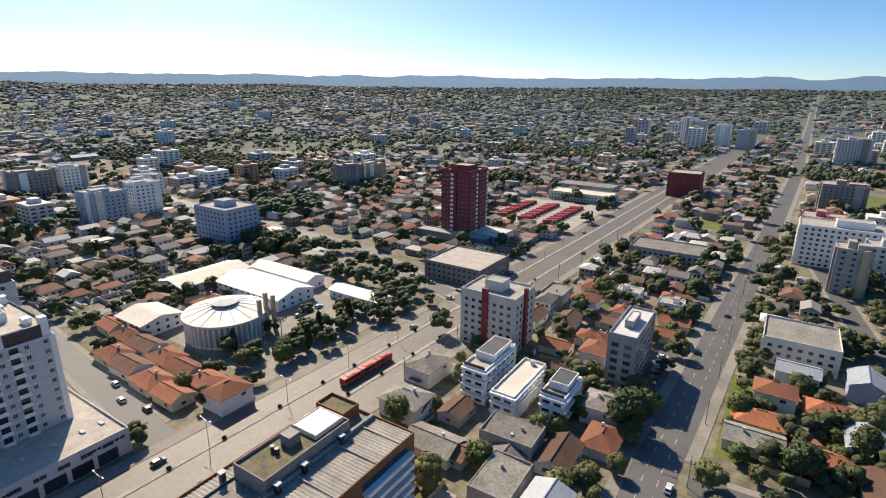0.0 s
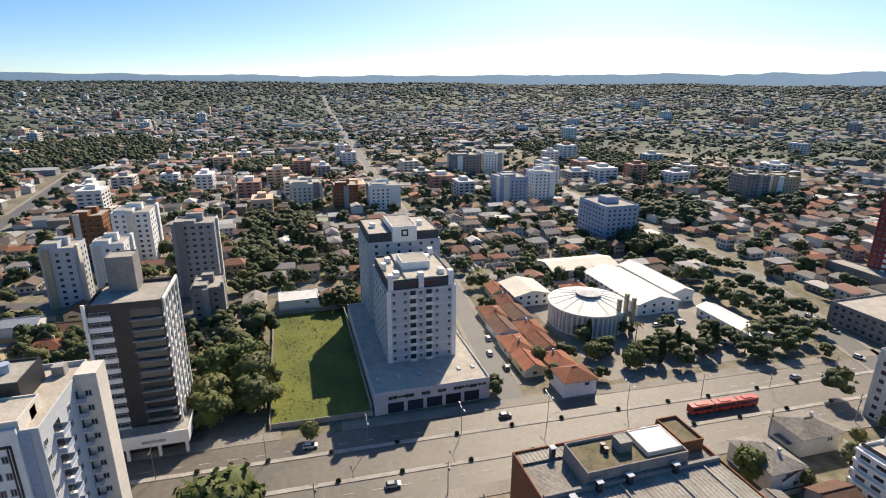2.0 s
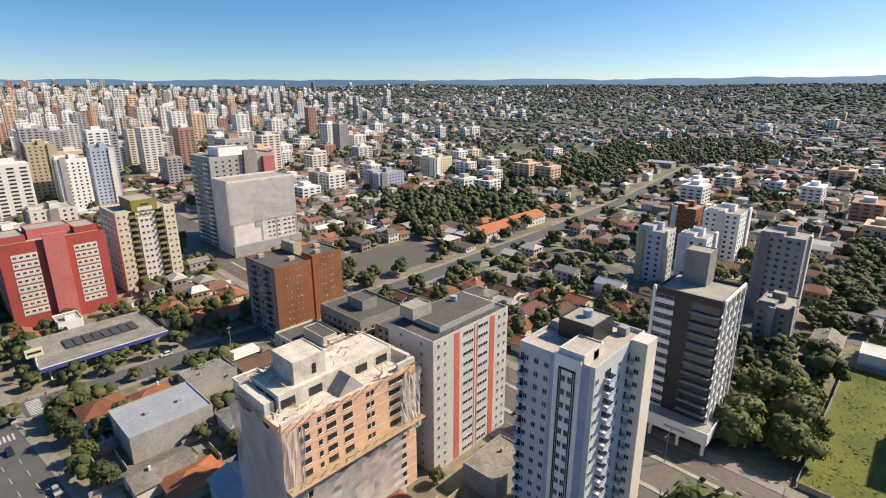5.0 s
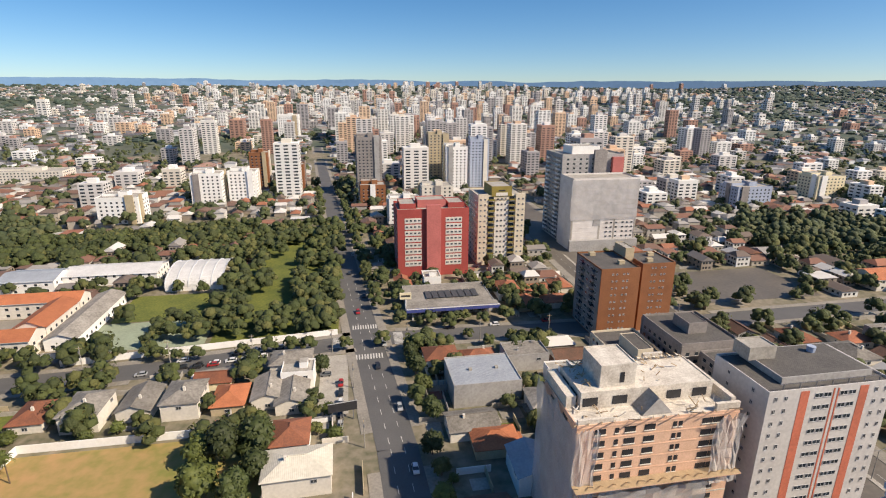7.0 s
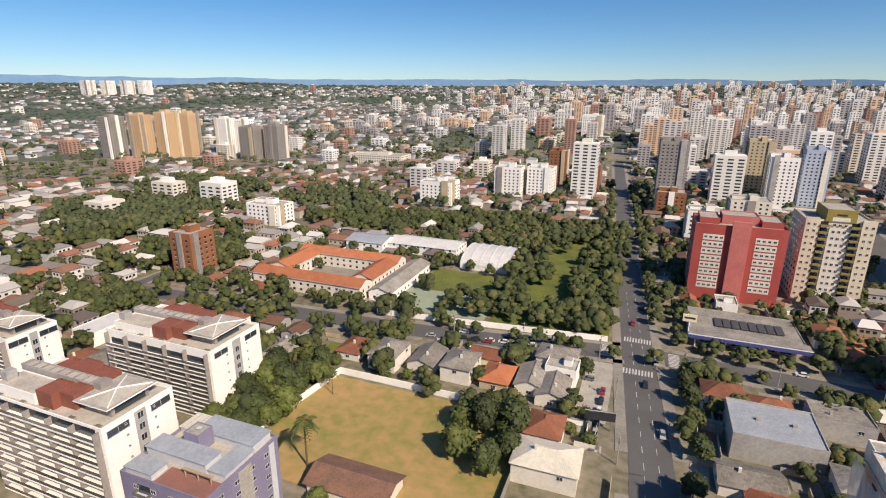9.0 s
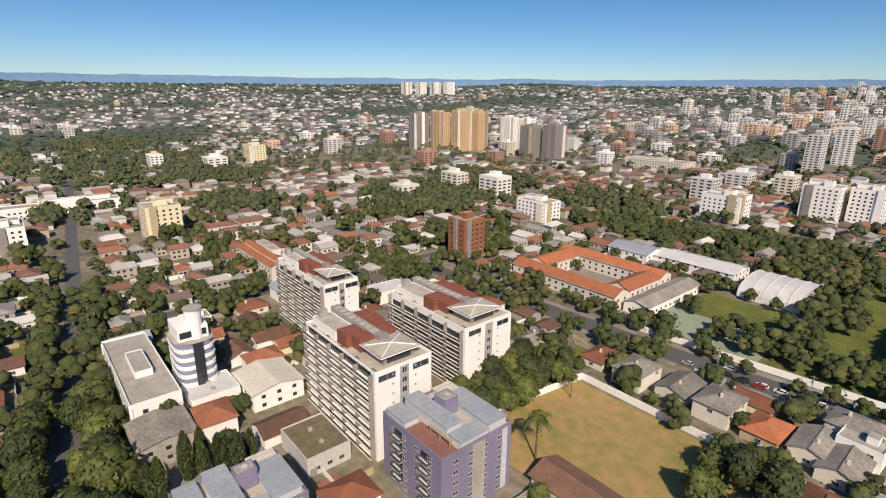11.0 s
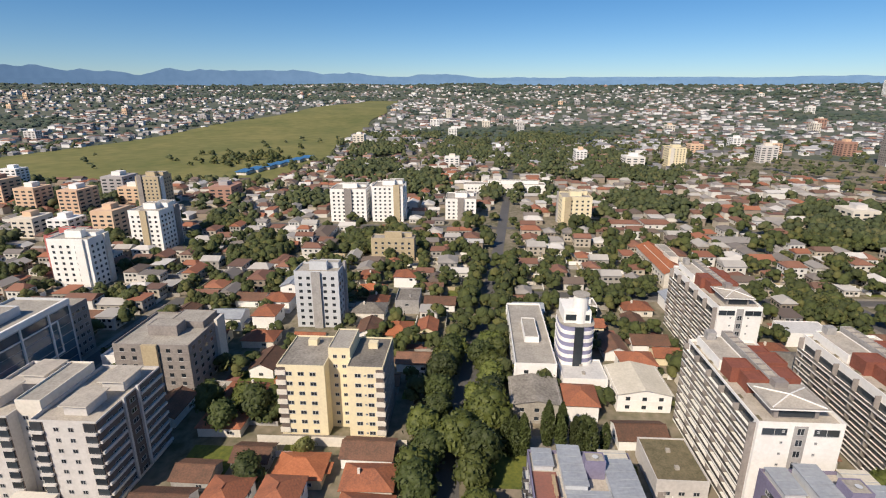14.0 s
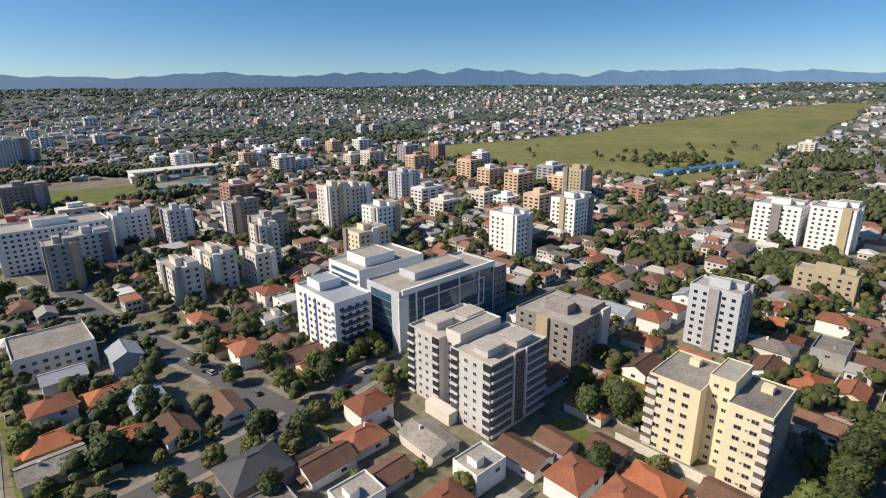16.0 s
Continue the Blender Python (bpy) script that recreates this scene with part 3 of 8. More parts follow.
def panel(owner, box, side, u0, u1, z0, z1, material, d=0.06, name="stripe"):
    """A slab of another finish on a wall."""
    x0, x1, y0, y1 = box
    L = (y1 - y0) if side[1] == "x" else (x1 - x0)
    m = Mesh()
    if side[1] == "x":
        x = x1 if side == "+x" else x0
        s = d if side == "+x" else -d
        m.box(min(x, x + s), max(x, x + s), y0 + u0 * L, y0 + u1 * L, z0, z1, material)
    else:
        y = y1 if side == "+y" else y0
        s = d if side == "+y" else -d
        m.box(x0 + u0 * L, x0 + u1 * L, min(y, y + s), max(y, y + s), z0, z1, material)
    part(name, m, owner)


def tank(owner, x, y, z, r=1.1, h=1.6):
    part("water_tank", Mesh().tube(x, y, z, z + h, r * 0.9, r, M_BLUEW, 10), owner)


def even(n, a=0.08, b=0.92):
    return [a + (b - a) * (i + 0.5) / n for i in range(n)]


def near_sides(x0, x1, y0, y1):
    out = []
    if x1 < 0:
        out.append("+x")
    if x0 > 0:
        out.append("-x")
    if y1 < 0:
        out.append("+y")
    if y0 > 0:
        out.append("-y")
    return out


def plain_tower(label, x0, x1, y0, y1, h, wall, deck=None, storey=3.0, size=(1.5, 1.3), pitch=3.4, z=0.0, core=4.0, stripe=None, balc=False, group="", all_sides=True, name="apartment_building"):
    """An apartment building with windows on every storey, a lift core on the roof and a parapet."""
    b = thing(name, label, "building", pose((x0 + x1) / 2, (y0 + y1) / 2, z), group)
    hx, hy = (x1 - x0) / 2, (y1 - y0) / 2
    box = (-hx, hx, -hy, hy)
    block(b, *box, -0.3 if z == 0 else -6, h, wall, deck)
    fl = max(1, int(h / storey))
    sides = near_sides(x0, x1, y0, y1)
    for s in sides:
        L = 2 * hy if s[1] == "x" else 2 * hx
        n = max(2, int(L / pitch))
        us = even(n)
        if balc and s == sides[0] and n > 3:
            mid = us[len(us) // 2]
            balconies(b, box, s, 3.0, fl - 1, [mid, us[0]], storey=storey)
        window_rows(b, box, s, 0.0, fl, wall, pitch, storey, size[0], size[1])
        if stripe:
            panel(b, box, s, 0.42, 0.52, 1, h + 3, stripe, 1.2, "shaft")
        for u in (0.0, 0.97):
            panel(b, box, s, u, u + 0.03, 0, h, wall, 0.3, "corner_pier")
    if core:
        block(b, -hx * 0.35, hx * 0.3, -hy * 0.4, hy * 0.35, h + 0.12, h + core, wall, deck, 0.4, "lift_core")
    take(x0, x1, y0, y1, 2)
    return b


# white tower on a long podium beside the empty lot
def white_tower():
    b = thing("apartment_tower", "tall white apartment tower on a commercial podium beside the avenue", "building", pose(-163, 40, 0))
    block(b, -55, 19, -19.5, 19, -0.3, 7.1, M_COOLWHITE, M_TERRACE, 0.8, "podium")
    for y in even(5):
        part("shop_opening", Mesh().box(19.0, 19.08, -19 + 38 * y - 2.6, -19 + 38 * y + 2.6, 0.2, 3.8, M_GLASS), b)
    windows(b, (-55, 19, -19.5, 19), "+x", 4.0, 1, even(6), (3.0, 1.3))
    front = (-29, 0, -11.5, 13)
    block(b, *front, 7.1, 34, M_COOLWHITE, M_TERRACE, 0.25)
    fl = 9
    windows(b, front, "+x", 7.1, fl, [0.1, 0.26, 0.48, 0.72, 0.9], (1.1, 1.2))
    balconies(b, front, "+x", 7.1, fl, [0.37, 0.6], 2.6, 0.9)
    window_rows(b, front, "-y", 7.1, fl, M_COOLWHITE, 4.4, 3.0, 1.2, 1.2)
    for u in (0.03, 0.97):
        panel(b, front, "+x", u - 0.03, u + 0.03, 7.2, 34, M_WHITE, 0.25, "corner_pier")
    for k in range(9):
        panel(b, front, "+x", 0.0, 1.0, 9.75 + 3 * k, 9.9 + 3 * k, M_WHITE, 0.12, "string_course")
    window_rows(b, front, "+y", 7.1, fl, M_COOLWHITE, 4.4, 3.0, 1.2, 1.2)
    # dark roof storey with white piers, terraces
    pent = (-28.4, -0.6, -10.9, 12.4)
    block(b, *pent, 34.1, 37.0, M_DARKROOF, M_TERRACE, 0.7, "penthouse")
    part("penthouse_strip", Mesh().box(-0.59, -0.5, -4, 6, 34.9, 36.2, M_GLASS), b)
    part("penthouse_cornice", Mesh().box(-28.6, -0.3, -4.5, 6.5, 37.75, 38.1, M_WHITE, M_TERRACE), b)
    for x, y in ((-1.4, -10), (-1.4, 0.6), (-1.4, 11.2), (-14, -10), (-28, 11)):
        part("pier", Mesh().box(x - 1.2, x + 1.2, y - 0.9, y + 0.9, 34.2, 39.6, M_WHITE), b)
    block(b, -20, -9, -4, 6, 37.7, 40.5, M_WHITE, M_CONCRETE, 0.3, "lift_core")
    back = (-66, -38, -12, 18)
    block(b, *back, -0.3, 40.0, M_COOLWHITE, M_TERRACE, 0.3)
    for s in ("-y", "+x", "+y"):
        window_rows(b, back, s, 4, 12, M_COOLWHITE, 4.4, 3.0, 1.2, 1.2)
    block(b, -64, -38.6, -11.4, -2.2, 40.13, 43.4, M_DARKROOF, M_TERRACE, 0.5, "penthouse")
    block(b, -64, -38.6, 8.2, 17.4, 40.13, 43.4, M_DARKROOF, M_TERRACE, 0.5, "penthouse")
    block(b, -58, -37, -2, 8, 40.2, 46.0, M_WHITE, M_CONCRETE, 0.5, "lift_core")
    block(b, -38, -29, -6, 8, 7.1, 33, M_COOLWHITE, M_CONCRETE, 0.4, "link")
    for y in (-17, -10, -3, 4, 11, 16):
        part("roof_light", Mesh().box(9, 11, y - 0.5, y + 0.5, 7.25, 7.7, M_COOLWHITE), b)
    for x, y in ((-22, -7), (-22, 8), (-6, -7), (-6, 9), (-50, 12), (-50, -8), (-60, 3)):
        z = 37.2 if x > -38 else 43.6
        part("roof_box", Mesh().box(x - 1.4, x + 1.4, y - 1, y + 1, z - 0.2, z + 1.7, M_WHITE), b)
    part("logo_panel", Mesh().box(-37.0, -36.9, 1.6, 4.4, 42.4, 45.2, M_BLACKW), b)
    part("logo_mark", Mesh().box(-36.9, -36.85, 2.3, 3.7, 43.1, 44.5, M_WHITE), b)
    for i, w in enumerate((1.2, 1.0, 1.3, 1.0, 1.1, 1.2)):
        part("sign_bar", Mesh().box(19.0, 19.12, 9 + 1.5 * i, 9 + 1.5 * i + w, 5.4, 6.2, M_BLACKW), b)
        part("sign_bar", Mesh().box(19.0, 19.12, -15 + 1.4 * i, -15 + 1.4 * i + w, 5.4, 6.0, M_BLACKW), b)
    take(-232, -142, 18, 62)


def black_tower():
    b = thing("office_tower", "black tower with white floor bands and a white frame", "building", pose(-156, -44.5, 0))
    block(b, -12, 15, -13, 12, 4.0, 7.0, M_WHITE, M_CONCRETE, 0.9, "podium")
    # Black block for the open base: the shade below the podium is its colour.
    block(b, -11, 11, -11.5, 10.5, -0.3, 4.0, M_BLACKW, M_CONCRETE, 0.0, "ground_floor")
    for y in (-12, -4, 4, 11):
        part("column", Mesh().box(13.6, 14.4, y - 0.4, y + 0.4, -0.1, 4.0, M_WHITE), b)
    part("sign_bar", Mesh().box(15.0, 15.1, 0, 6, 5.2, 6.0, M_GREYW), b)
    body = (-9, 9, -9, 9)
    block(b, *body, 5.5, 44, M_BLACKW, M_CONCRETE, 1.0)
    for k in range(12):
        part("glazing", Mesh().box(9.0, 9.08, 1.2, 8.7, 6.3 + 3.1 * k, 8.8 + 3.1 * k, M_GLASS), b)
    windows(b, (-9, 9.05, -9, 9), "+x", 6.6, 12, [0.16], (4.6, 1.0), 3.1)
    for k in range(12):
        part("floor_band", Mesh().box(9.0, 9.25, -9, -3.5, 6.2 + 3.1 * k, 7.6 + 3.1 * k, M_WHITE), b)
        part("balcony", Mesh().box(9.0, 10.3, 1.0, 8.8, 5.9 + 3.1 * k, 6.1 + 3.1 * k, M_CONCRETE), b)
        part("glazing", Mesh().box(-8.6, 8.6, 9.0, 9.08, 6.4 + 3.1 * k, 8.9 + 3.1 * k, M_GLASS), b)
        part("floor_band", Mesh().box(-9, 9, 9.0, 9.5, 5.9 + 3.1 * k, 6.25 + 3.1 * k, M_WHITE), b)
    for x in (-9, -4.4, 0.2, 4.6, 8.6):
        part("frame_post", Mesh().box(x, x + 0.5, 9.5, 10.0, 5.6, 45, M_WHITE), b)
    part("frame_post", Mesh().box(9.3, 10.0, -9.6, -8.8, 5.6, 45.5, M_WHITE), b)
    part("frame_beam", Mesh().box(-9, 10, 9.5, 10.0, 44.9, 45.8, M_WHITE), b)
    block(b, -8.8, -2, -6, 1, 44, 54, M_TAUPE, M_CONCRETE, 0.4, "lift_core")
    take(-169, -136, -60, -30)


def blue_tower():
    b = thing("apartment_tower", "pale grey apartment tower with a dark framed stair strip", "building", pose(-94, -48, 0))
    body = (-11, 11, -8.5, 8.5)
    block(b, *body, -0.3, 49, M_COOLWHITE, M_TERRACE, 1.0)
    fl = 16
    windows(b, body, "+x", 0, fl, [0.1, 0.24, 0.38], (1.1, 1.2))
    windows(b, body, "+x", 0, fl, [0.9], (1.1, 1.2))
    panel(b, body, "+x", 0.5, 0.84, 0.5, 50.5, M_WHITE, 0.5, "stair_shaft")
    panel(b, (-11, 11.5, -8.5, 8.5), "+x", 0.585, 0.6, 6, 48, M_BLACKW, 0.07)
    panel(b, (-11, 11.5, -8.5, 8.5), "+x", 0.74, 0.755, 6, 48, M_BLACKW, 0.07)
    windows(b, (-11, 11.5, -8.5, 8.5), "+x", 5, 14, [0.63, 0.71], (0.9, 1.3))
    panel(b, body, "+x", 0.43, 0.5, 1, 49.5, M_BLUEW, 0.1, "recess_strip")
    panel(b, body, "+x", 0.84, 0.93, 1, 49.5, M_BLUEW, 0.1, "recess_strip")
    for z in (6, 47.5):
        panel(b, (-11, 11.5, -8.5, 8.5), "+x", 0.56, 0.78, z, z + 0.5, M_BLACKW, 0.08)
    for u in (0.56, 0.765):
        panel(b, (-11, 11.5, -8.5, 8.5), "+x", u, u + 0.018, 6, 48, M_BLACKW, 0.08)
    balconies(b, body, "-y", 3, fl - 1, [0.85], 3.4, 1.3, rail=M_BLUEW)
    balconies(b, body, "+x", 3, fl - 1, [0.04], 1.4, 0.9, rail=M_BLUEW)
    balconies(b, body, "+y", 3, fl - 1, [0.75, 0.3], 3.0, 1.3, rail=M_BLUEW)
    block(b, 3, 10.8, 0.5, 6, 49.1, 51.2, M_OFFWHITE, M_TERRACE, 0.4, "attic")
    windows(b, body, "+y", 0, fl, [0.08, 0.52, 0.95], (1.2, 1.2))
    part("side_wing", Mesh().box(-9, -4, 8.5, 12, -0.2, 50.5, M_OFFWHITE), b)
    windows(b, (-9, -4, 8.5, 12), "+x", 0, fl, [0.5], (1.1, 1.2))
    block(b, -7, 2, -5, 3, 49.1, 53, M_BLACKW, M_CONCRETE, 0.5, "lift_core")
    tank(b, -3, -1, 53.1)
    for x, y in ((-8, 5), (6, 5), (-1, -7)):
        part("roof_box", Mesh().box(x - 1, x + 1, y - 1, y + 1, 49.1, 51, M_GREYW), b)
    take(-107, -81, -60, -34)


def striped_tower():
    b = thing("apartment_tower", "white apartment tower with coral vertical stripes", "building", pose(-100, -92, 0))
    body = (-15.5, 15.5, -8.5, 8.5)
    block(b, *body, -0.3, 39, M_PALE, M_DARKSHEET, 0.6)
    fl = 13
    for u in (0.2, 0.68):
        panel(b, body, "+y", u, u + 0.07, 0.3, 39, M_CORAL)
    for u in (0.44, 0.475):
        panel(b, body, "+y", u, u + 0.012, 0.3, 39, M_CORAL)
    windows(b, body, "+y", 0, fl, [0.05, 0.13, 0.86, 0.94], (0.8, 1.1))
    windows(b, body, "+y", 0, fl, [0.33, 0.4, 0.53, 0.6], (1.9, 1.1))
    windows(b, body, "+x", 0, fl, [0.3, 0.75], (0.8, 1.0))
    window_rows(b, body, "-x", 0, fl, M_PALE, 5.5, 3.0, 0.8, 1.0)
    block(b, -13, 10, -7.5, 5.5, 39.2, 40.6, M_GREYW, M_DARKSHEET, 0.1, "attic")
    block(b, 5, 12, -7.6, -2.4, 40.8, 43.6, M_CONCRETE, M_CONCRETE, 0.4, "lift_core")
    tank(b, -6, -4, 40.8, 1.0, 1.4)
    for x in (-12, -8, -4, 0, 4, 8, 12):
        part("rail_post", Mesh().box(x - 0.1, x + 0.1, 8.1, 8.3, 39.6, 41, M_METAL), b)
    part("rail", Mesh().box(-13, 13, 8.15, 8.25, 40.9, 41.0, M_METAL), b)
    take(-118, -82, -104, -78)


def construction_tower():
    b = thing("unfinished_tower", "unfinished tower of raw orange blocks wrapped in torn pale netting", "building", pose(-61, -95, 0))
    body = (-19, 18, -9, 9.5)
    block(b, *body, -0.3, 34.5, M_BLOCK, M_RAWWHITE, 0.35)
    for s in ("+y", "+x"):
        for k in range(12):
            panel(b, body, s, 0.0, 1.0, 2.6 + 2.85 * k, 2.95 + 2.85 * k, M_BLOCK if k > 6 else M_RAWWHITE, 0.08, "slab_edge")
    # Solid black boxes for the openings; the unlit rooms' dark is their colour.
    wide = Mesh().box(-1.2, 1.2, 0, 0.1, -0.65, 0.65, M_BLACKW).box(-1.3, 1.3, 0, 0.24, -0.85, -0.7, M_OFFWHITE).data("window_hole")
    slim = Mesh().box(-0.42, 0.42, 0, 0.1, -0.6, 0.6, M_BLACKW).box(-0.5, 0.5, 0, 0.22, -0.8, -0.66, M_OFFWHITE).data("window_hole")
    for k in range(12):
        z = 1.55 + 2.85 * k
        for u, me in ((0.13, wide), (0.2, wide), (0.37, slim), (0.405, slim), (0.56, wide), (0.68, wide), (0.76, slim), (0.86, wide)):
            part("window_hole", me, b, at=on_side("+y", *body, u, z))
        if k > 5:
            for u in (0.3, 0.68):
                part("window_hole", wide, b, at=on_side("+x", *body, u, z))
    rr = random.Random(3)
    for (ax, ay), (bx, by), z0, z1 in (((19.0, 11.2), (19.2, -10), 1, 35.6), ((18.8, 11), (13.8, 11.7), 2, 35), ((-19.8, 11.2), (-12.6, 11.6), 18, 35.2), ((13, 11.5), (-13, 11.5), 0.5, 19.5)):
        net, n, rows = Mesh(), 14, []
        for j in range(10):
            z = z0 + (z1 - z0) * j / 9
            sag = 0.9 * math.sin(math.pi * j / 9)
            rows.append([(ax + (bx - ax) * i / n + rr.uniform(-0.35, 0.35), ay + (by - ay) * i / n + rr.uniform(-0.3, 0.3) - sag * (by > 5), z + rr.uniform(-1.4, 0.7) * (j == 9)) for i in range(n + 1)])
        for j in range(9):
            for i in range(n):
                net.face([rows[j][i], rows[j][i + 1], rows[j + 1][i + 1], rows[j + 1][i]], M_VEIL)
        part("netting", net, b, "pale torn scaffold netting")
    part("debris_fan", Mesh().box(-19.5, 18.5, 9.6, 12.6, 20.6, 20.8, M_BLOCK, M_TIMBER), b)
    for i in range(14):
        x = -19 + 2.85 * i
        part("scaffold_pole", Mesh().beam((x, 11.0, 20.8), (x + rr.uniform(-0.6, 0.6), 12.8, 22.2), 0.12, M_TIMBER), b)
        part("scaffold_pole", Mesh().beam((x, 9.0, 34.9), (x + rr.choice((-1.6, 1.6)), 11.6, 36.3), 0.16, M_TIMBER), b)
    up = (-16, 15, -7.5, 4)
    block(b, *up, 34.6, 38.5, M_RAWWHITE, M_RAWWHITE, 0.3, "upper_storey")
    # The upper storey's unlit openings are painted black boxes too.
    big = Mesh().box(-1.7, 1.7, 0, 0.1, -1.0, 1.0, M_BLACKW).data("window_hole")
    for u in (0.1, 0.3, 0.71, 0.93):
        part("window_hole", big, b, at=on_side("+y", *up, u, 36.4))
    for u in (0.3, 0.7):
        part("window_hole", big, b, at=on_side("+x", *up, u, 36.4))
    block(b, 2, 10.2, -6.5, 2.5, 38.6, 43.6, M_RAWWHITE, M_RAWWHITE, 0.35, "lift_core")
    part("core_door", Mesh().box(4.6, 5.6, 2.5, 2.6, 39.6, 42, M_BLACKW), b)
    gable = Mesh()
    gable.face([(-4, 8.2, 34.7), (3, 8.2, 34.7), (-0.5, 8.2, 38.6)], M_GREYW)
    gable.face([(-4, 4.05, 34.7), (-4, 8.2, 34.7), (-0.5, 8.2, 38.6), (-0.5, 4.05, 38.6)], M_OFFWHITE)
    gable.face([(3, 8.2, 34.7), (3, 4.05, 34.7), (-0.5, 4.05, 38.6), (-0.5, 8.2, 38.6)], M_CONCRETE)
    part("stair_gable", gable, b)
    for x0, x1, y0, y1, h in ((-19, -13.5, 8.6, 9.4, 1.9), (10, 17.8, 8.7, 9.3, 1.3), (15.6, 17.8, -8.6, 3, 3.0), (-18.9, -17.8, -8.8, 8, 2.2), (-11, -6, -8.7, -8.0, 5.2)):
        part("broken_wall", Mesh().box(x0, x1, y0, y1, 34.6, 34.6 + h, M_RAWWHITE), b)
    for i in range(16):
        x = -15.4 + 2.0 * i
        part("roof_truss", Mesh().beam((x, -7.4, 39.0), (x + 1.9, -6.6, 39.9), 0.2, M_OFFWHITE).beam((x + 1.9, -7.4, 39.9), (x, -6.6, 39.0), 0.2, M_TIMBER), b)
    for i in range(60):
        if rr.random() < 0.6:
            x, y = rr.uniform(-19, 17), rr.uniform(4.6, 9.2)
            part("timber", Mesh().beam((x, y, 34.75), (x + rr.uniform(-2.4, 2.4), y + rr.uniform(-1.4, 1.6), 35.0 + rr.random() * 1.6), 0.16, rr.choice((M_TIMBER, M_OFFWHITE))), b)
        else:
            x, y = rr.choice((rr.uniform(-15, 0), rr.uniform(11, 14))), rr.uniform(-7, 3)
            part("timber", Mesh().beam((x, y, 38.75), (x + rr.uniform(-2, 2), y + rr.uniform(-1, 1), 38.9 + rr.random()), 0.16, M_TIMBER), b)
    take(-82, -41, -108, -82)


def brown_towers():
    b = thing("apartment_tower", "brown brick apartment towers joined by a beige lift core", "building", pose(-115, -197, 0))
    a = (0, 17, -13, 11)
    block(b, *a, -0.3, 30.4, M_BRICKW, M_DARKSHEET, 0.7)
    panel(b, a, "+x", 0.02, 0.98, 0.5, 30.4, M_TAUPE)
    windows(b, (0, 17.06, -13, 11), "+x", 0, 10, even(5, 0.1, 0.9), (2.4, 1.4))
    balconies(b, (0, 17.06, -13, 11), "+x", 3, 9, [0.3, 0.72], 3.4, 1.0, slab=M_TAUPE)
    windows(b, a, "+y", 0, 10, [0.32, 0.42, 0.6, 0.7], (0.8, 0.7))
    c = (-19, -4, -11, 6)
    block(b, *c, -0.3, 30, M_BRICKW, M_DARKSHEET, 0.7)
    windows(b, c, "+y", 0, 10, [0.32, 0.42, 0.6, 0.7], (0.8, 0.7))
    windows(b, c, "+x", 0, 10, [0.5], (0.8, 0.7))
    block(b, -4, 0.0, -12, -2, -0.2, 35, M_BEIGE, M_CONCRETE, 0.4, "lift_core")
    for x, y, z in ((12, -9, 30.6), (5, 4, 30.6), (-14, -6, 30.2), (-9, 2, 30.2)):
        part("roof_box", Mesh().box(x - 1.3, x + 1.3, y - 1, y + 1, z, z + 1.5, M_BEIGE), b)
    part("mast", Mesh().tube(-2, -7, 35.4, 40, 0.08, 0.05, M_METAL, 6), b)
    take(-137, -95, -213, -183)
    for x0, x1, y0, y1, h in ((-108, -90, -175, -140, 9), (-135, -112, -176, -150, 14), (-136, -118, -148, -118, 12)):
        plain_tower("low dark grey building beside the brick towers", x0, x1, y0, y1, h, M_TAUPE if h > 9 else M_SAND, M_DARKSHEET, core=4, name="building")


def red_building():
    b = thing("apartment_building", "red apartment building with a pink shaft and white window bands", "building", pose(-44, -288, 0))
    body = (-19.5, 20, -12, 12)
    block(b, *body, -0.3, 37, M_REDW, M_CONCRETE, 1.2)
    panel(b, body, "+y", 0.4, 0.6, 0.5, 40.5, M_PINKW, 1.6, "shaft")
    for k in range(8):
        for u0, u1 in ((0.1, 0.33), (0.67, 0.9)):
            panel(b, body, "+y", u0, u1, 5.95 + 3.5 * k, 8.75 + 3.5 * k, M_OFFWHITE, 0.12, "window_band")
            windows(b, (-19.5, 20, -12, 12.12), "+y", 5.5 + 3.5 * k, 1, even(4, u0, u1), (1.4, 1.0), 3.5)
        windows(b, body, "+x", 5.3 + 3.5 * k, 1, even(5), (1.4, 1.2), 3.5)
    block(b, -8, 8, -8, 4, 37.2, 41, M_PINKW, M_CONCRETE, 0.6, "lift_core")
    block(b, -18, -9, -9, 6, 37.2, 39.6, M_REDW, M_CONCRETE, 0.5, "attic")
    block(b, 9, 18, -9, 6, 37.2, 39.6, M_REDW, M_CONCRETE, 0.5, "attic")
    take(-66, -22, -302, -274)


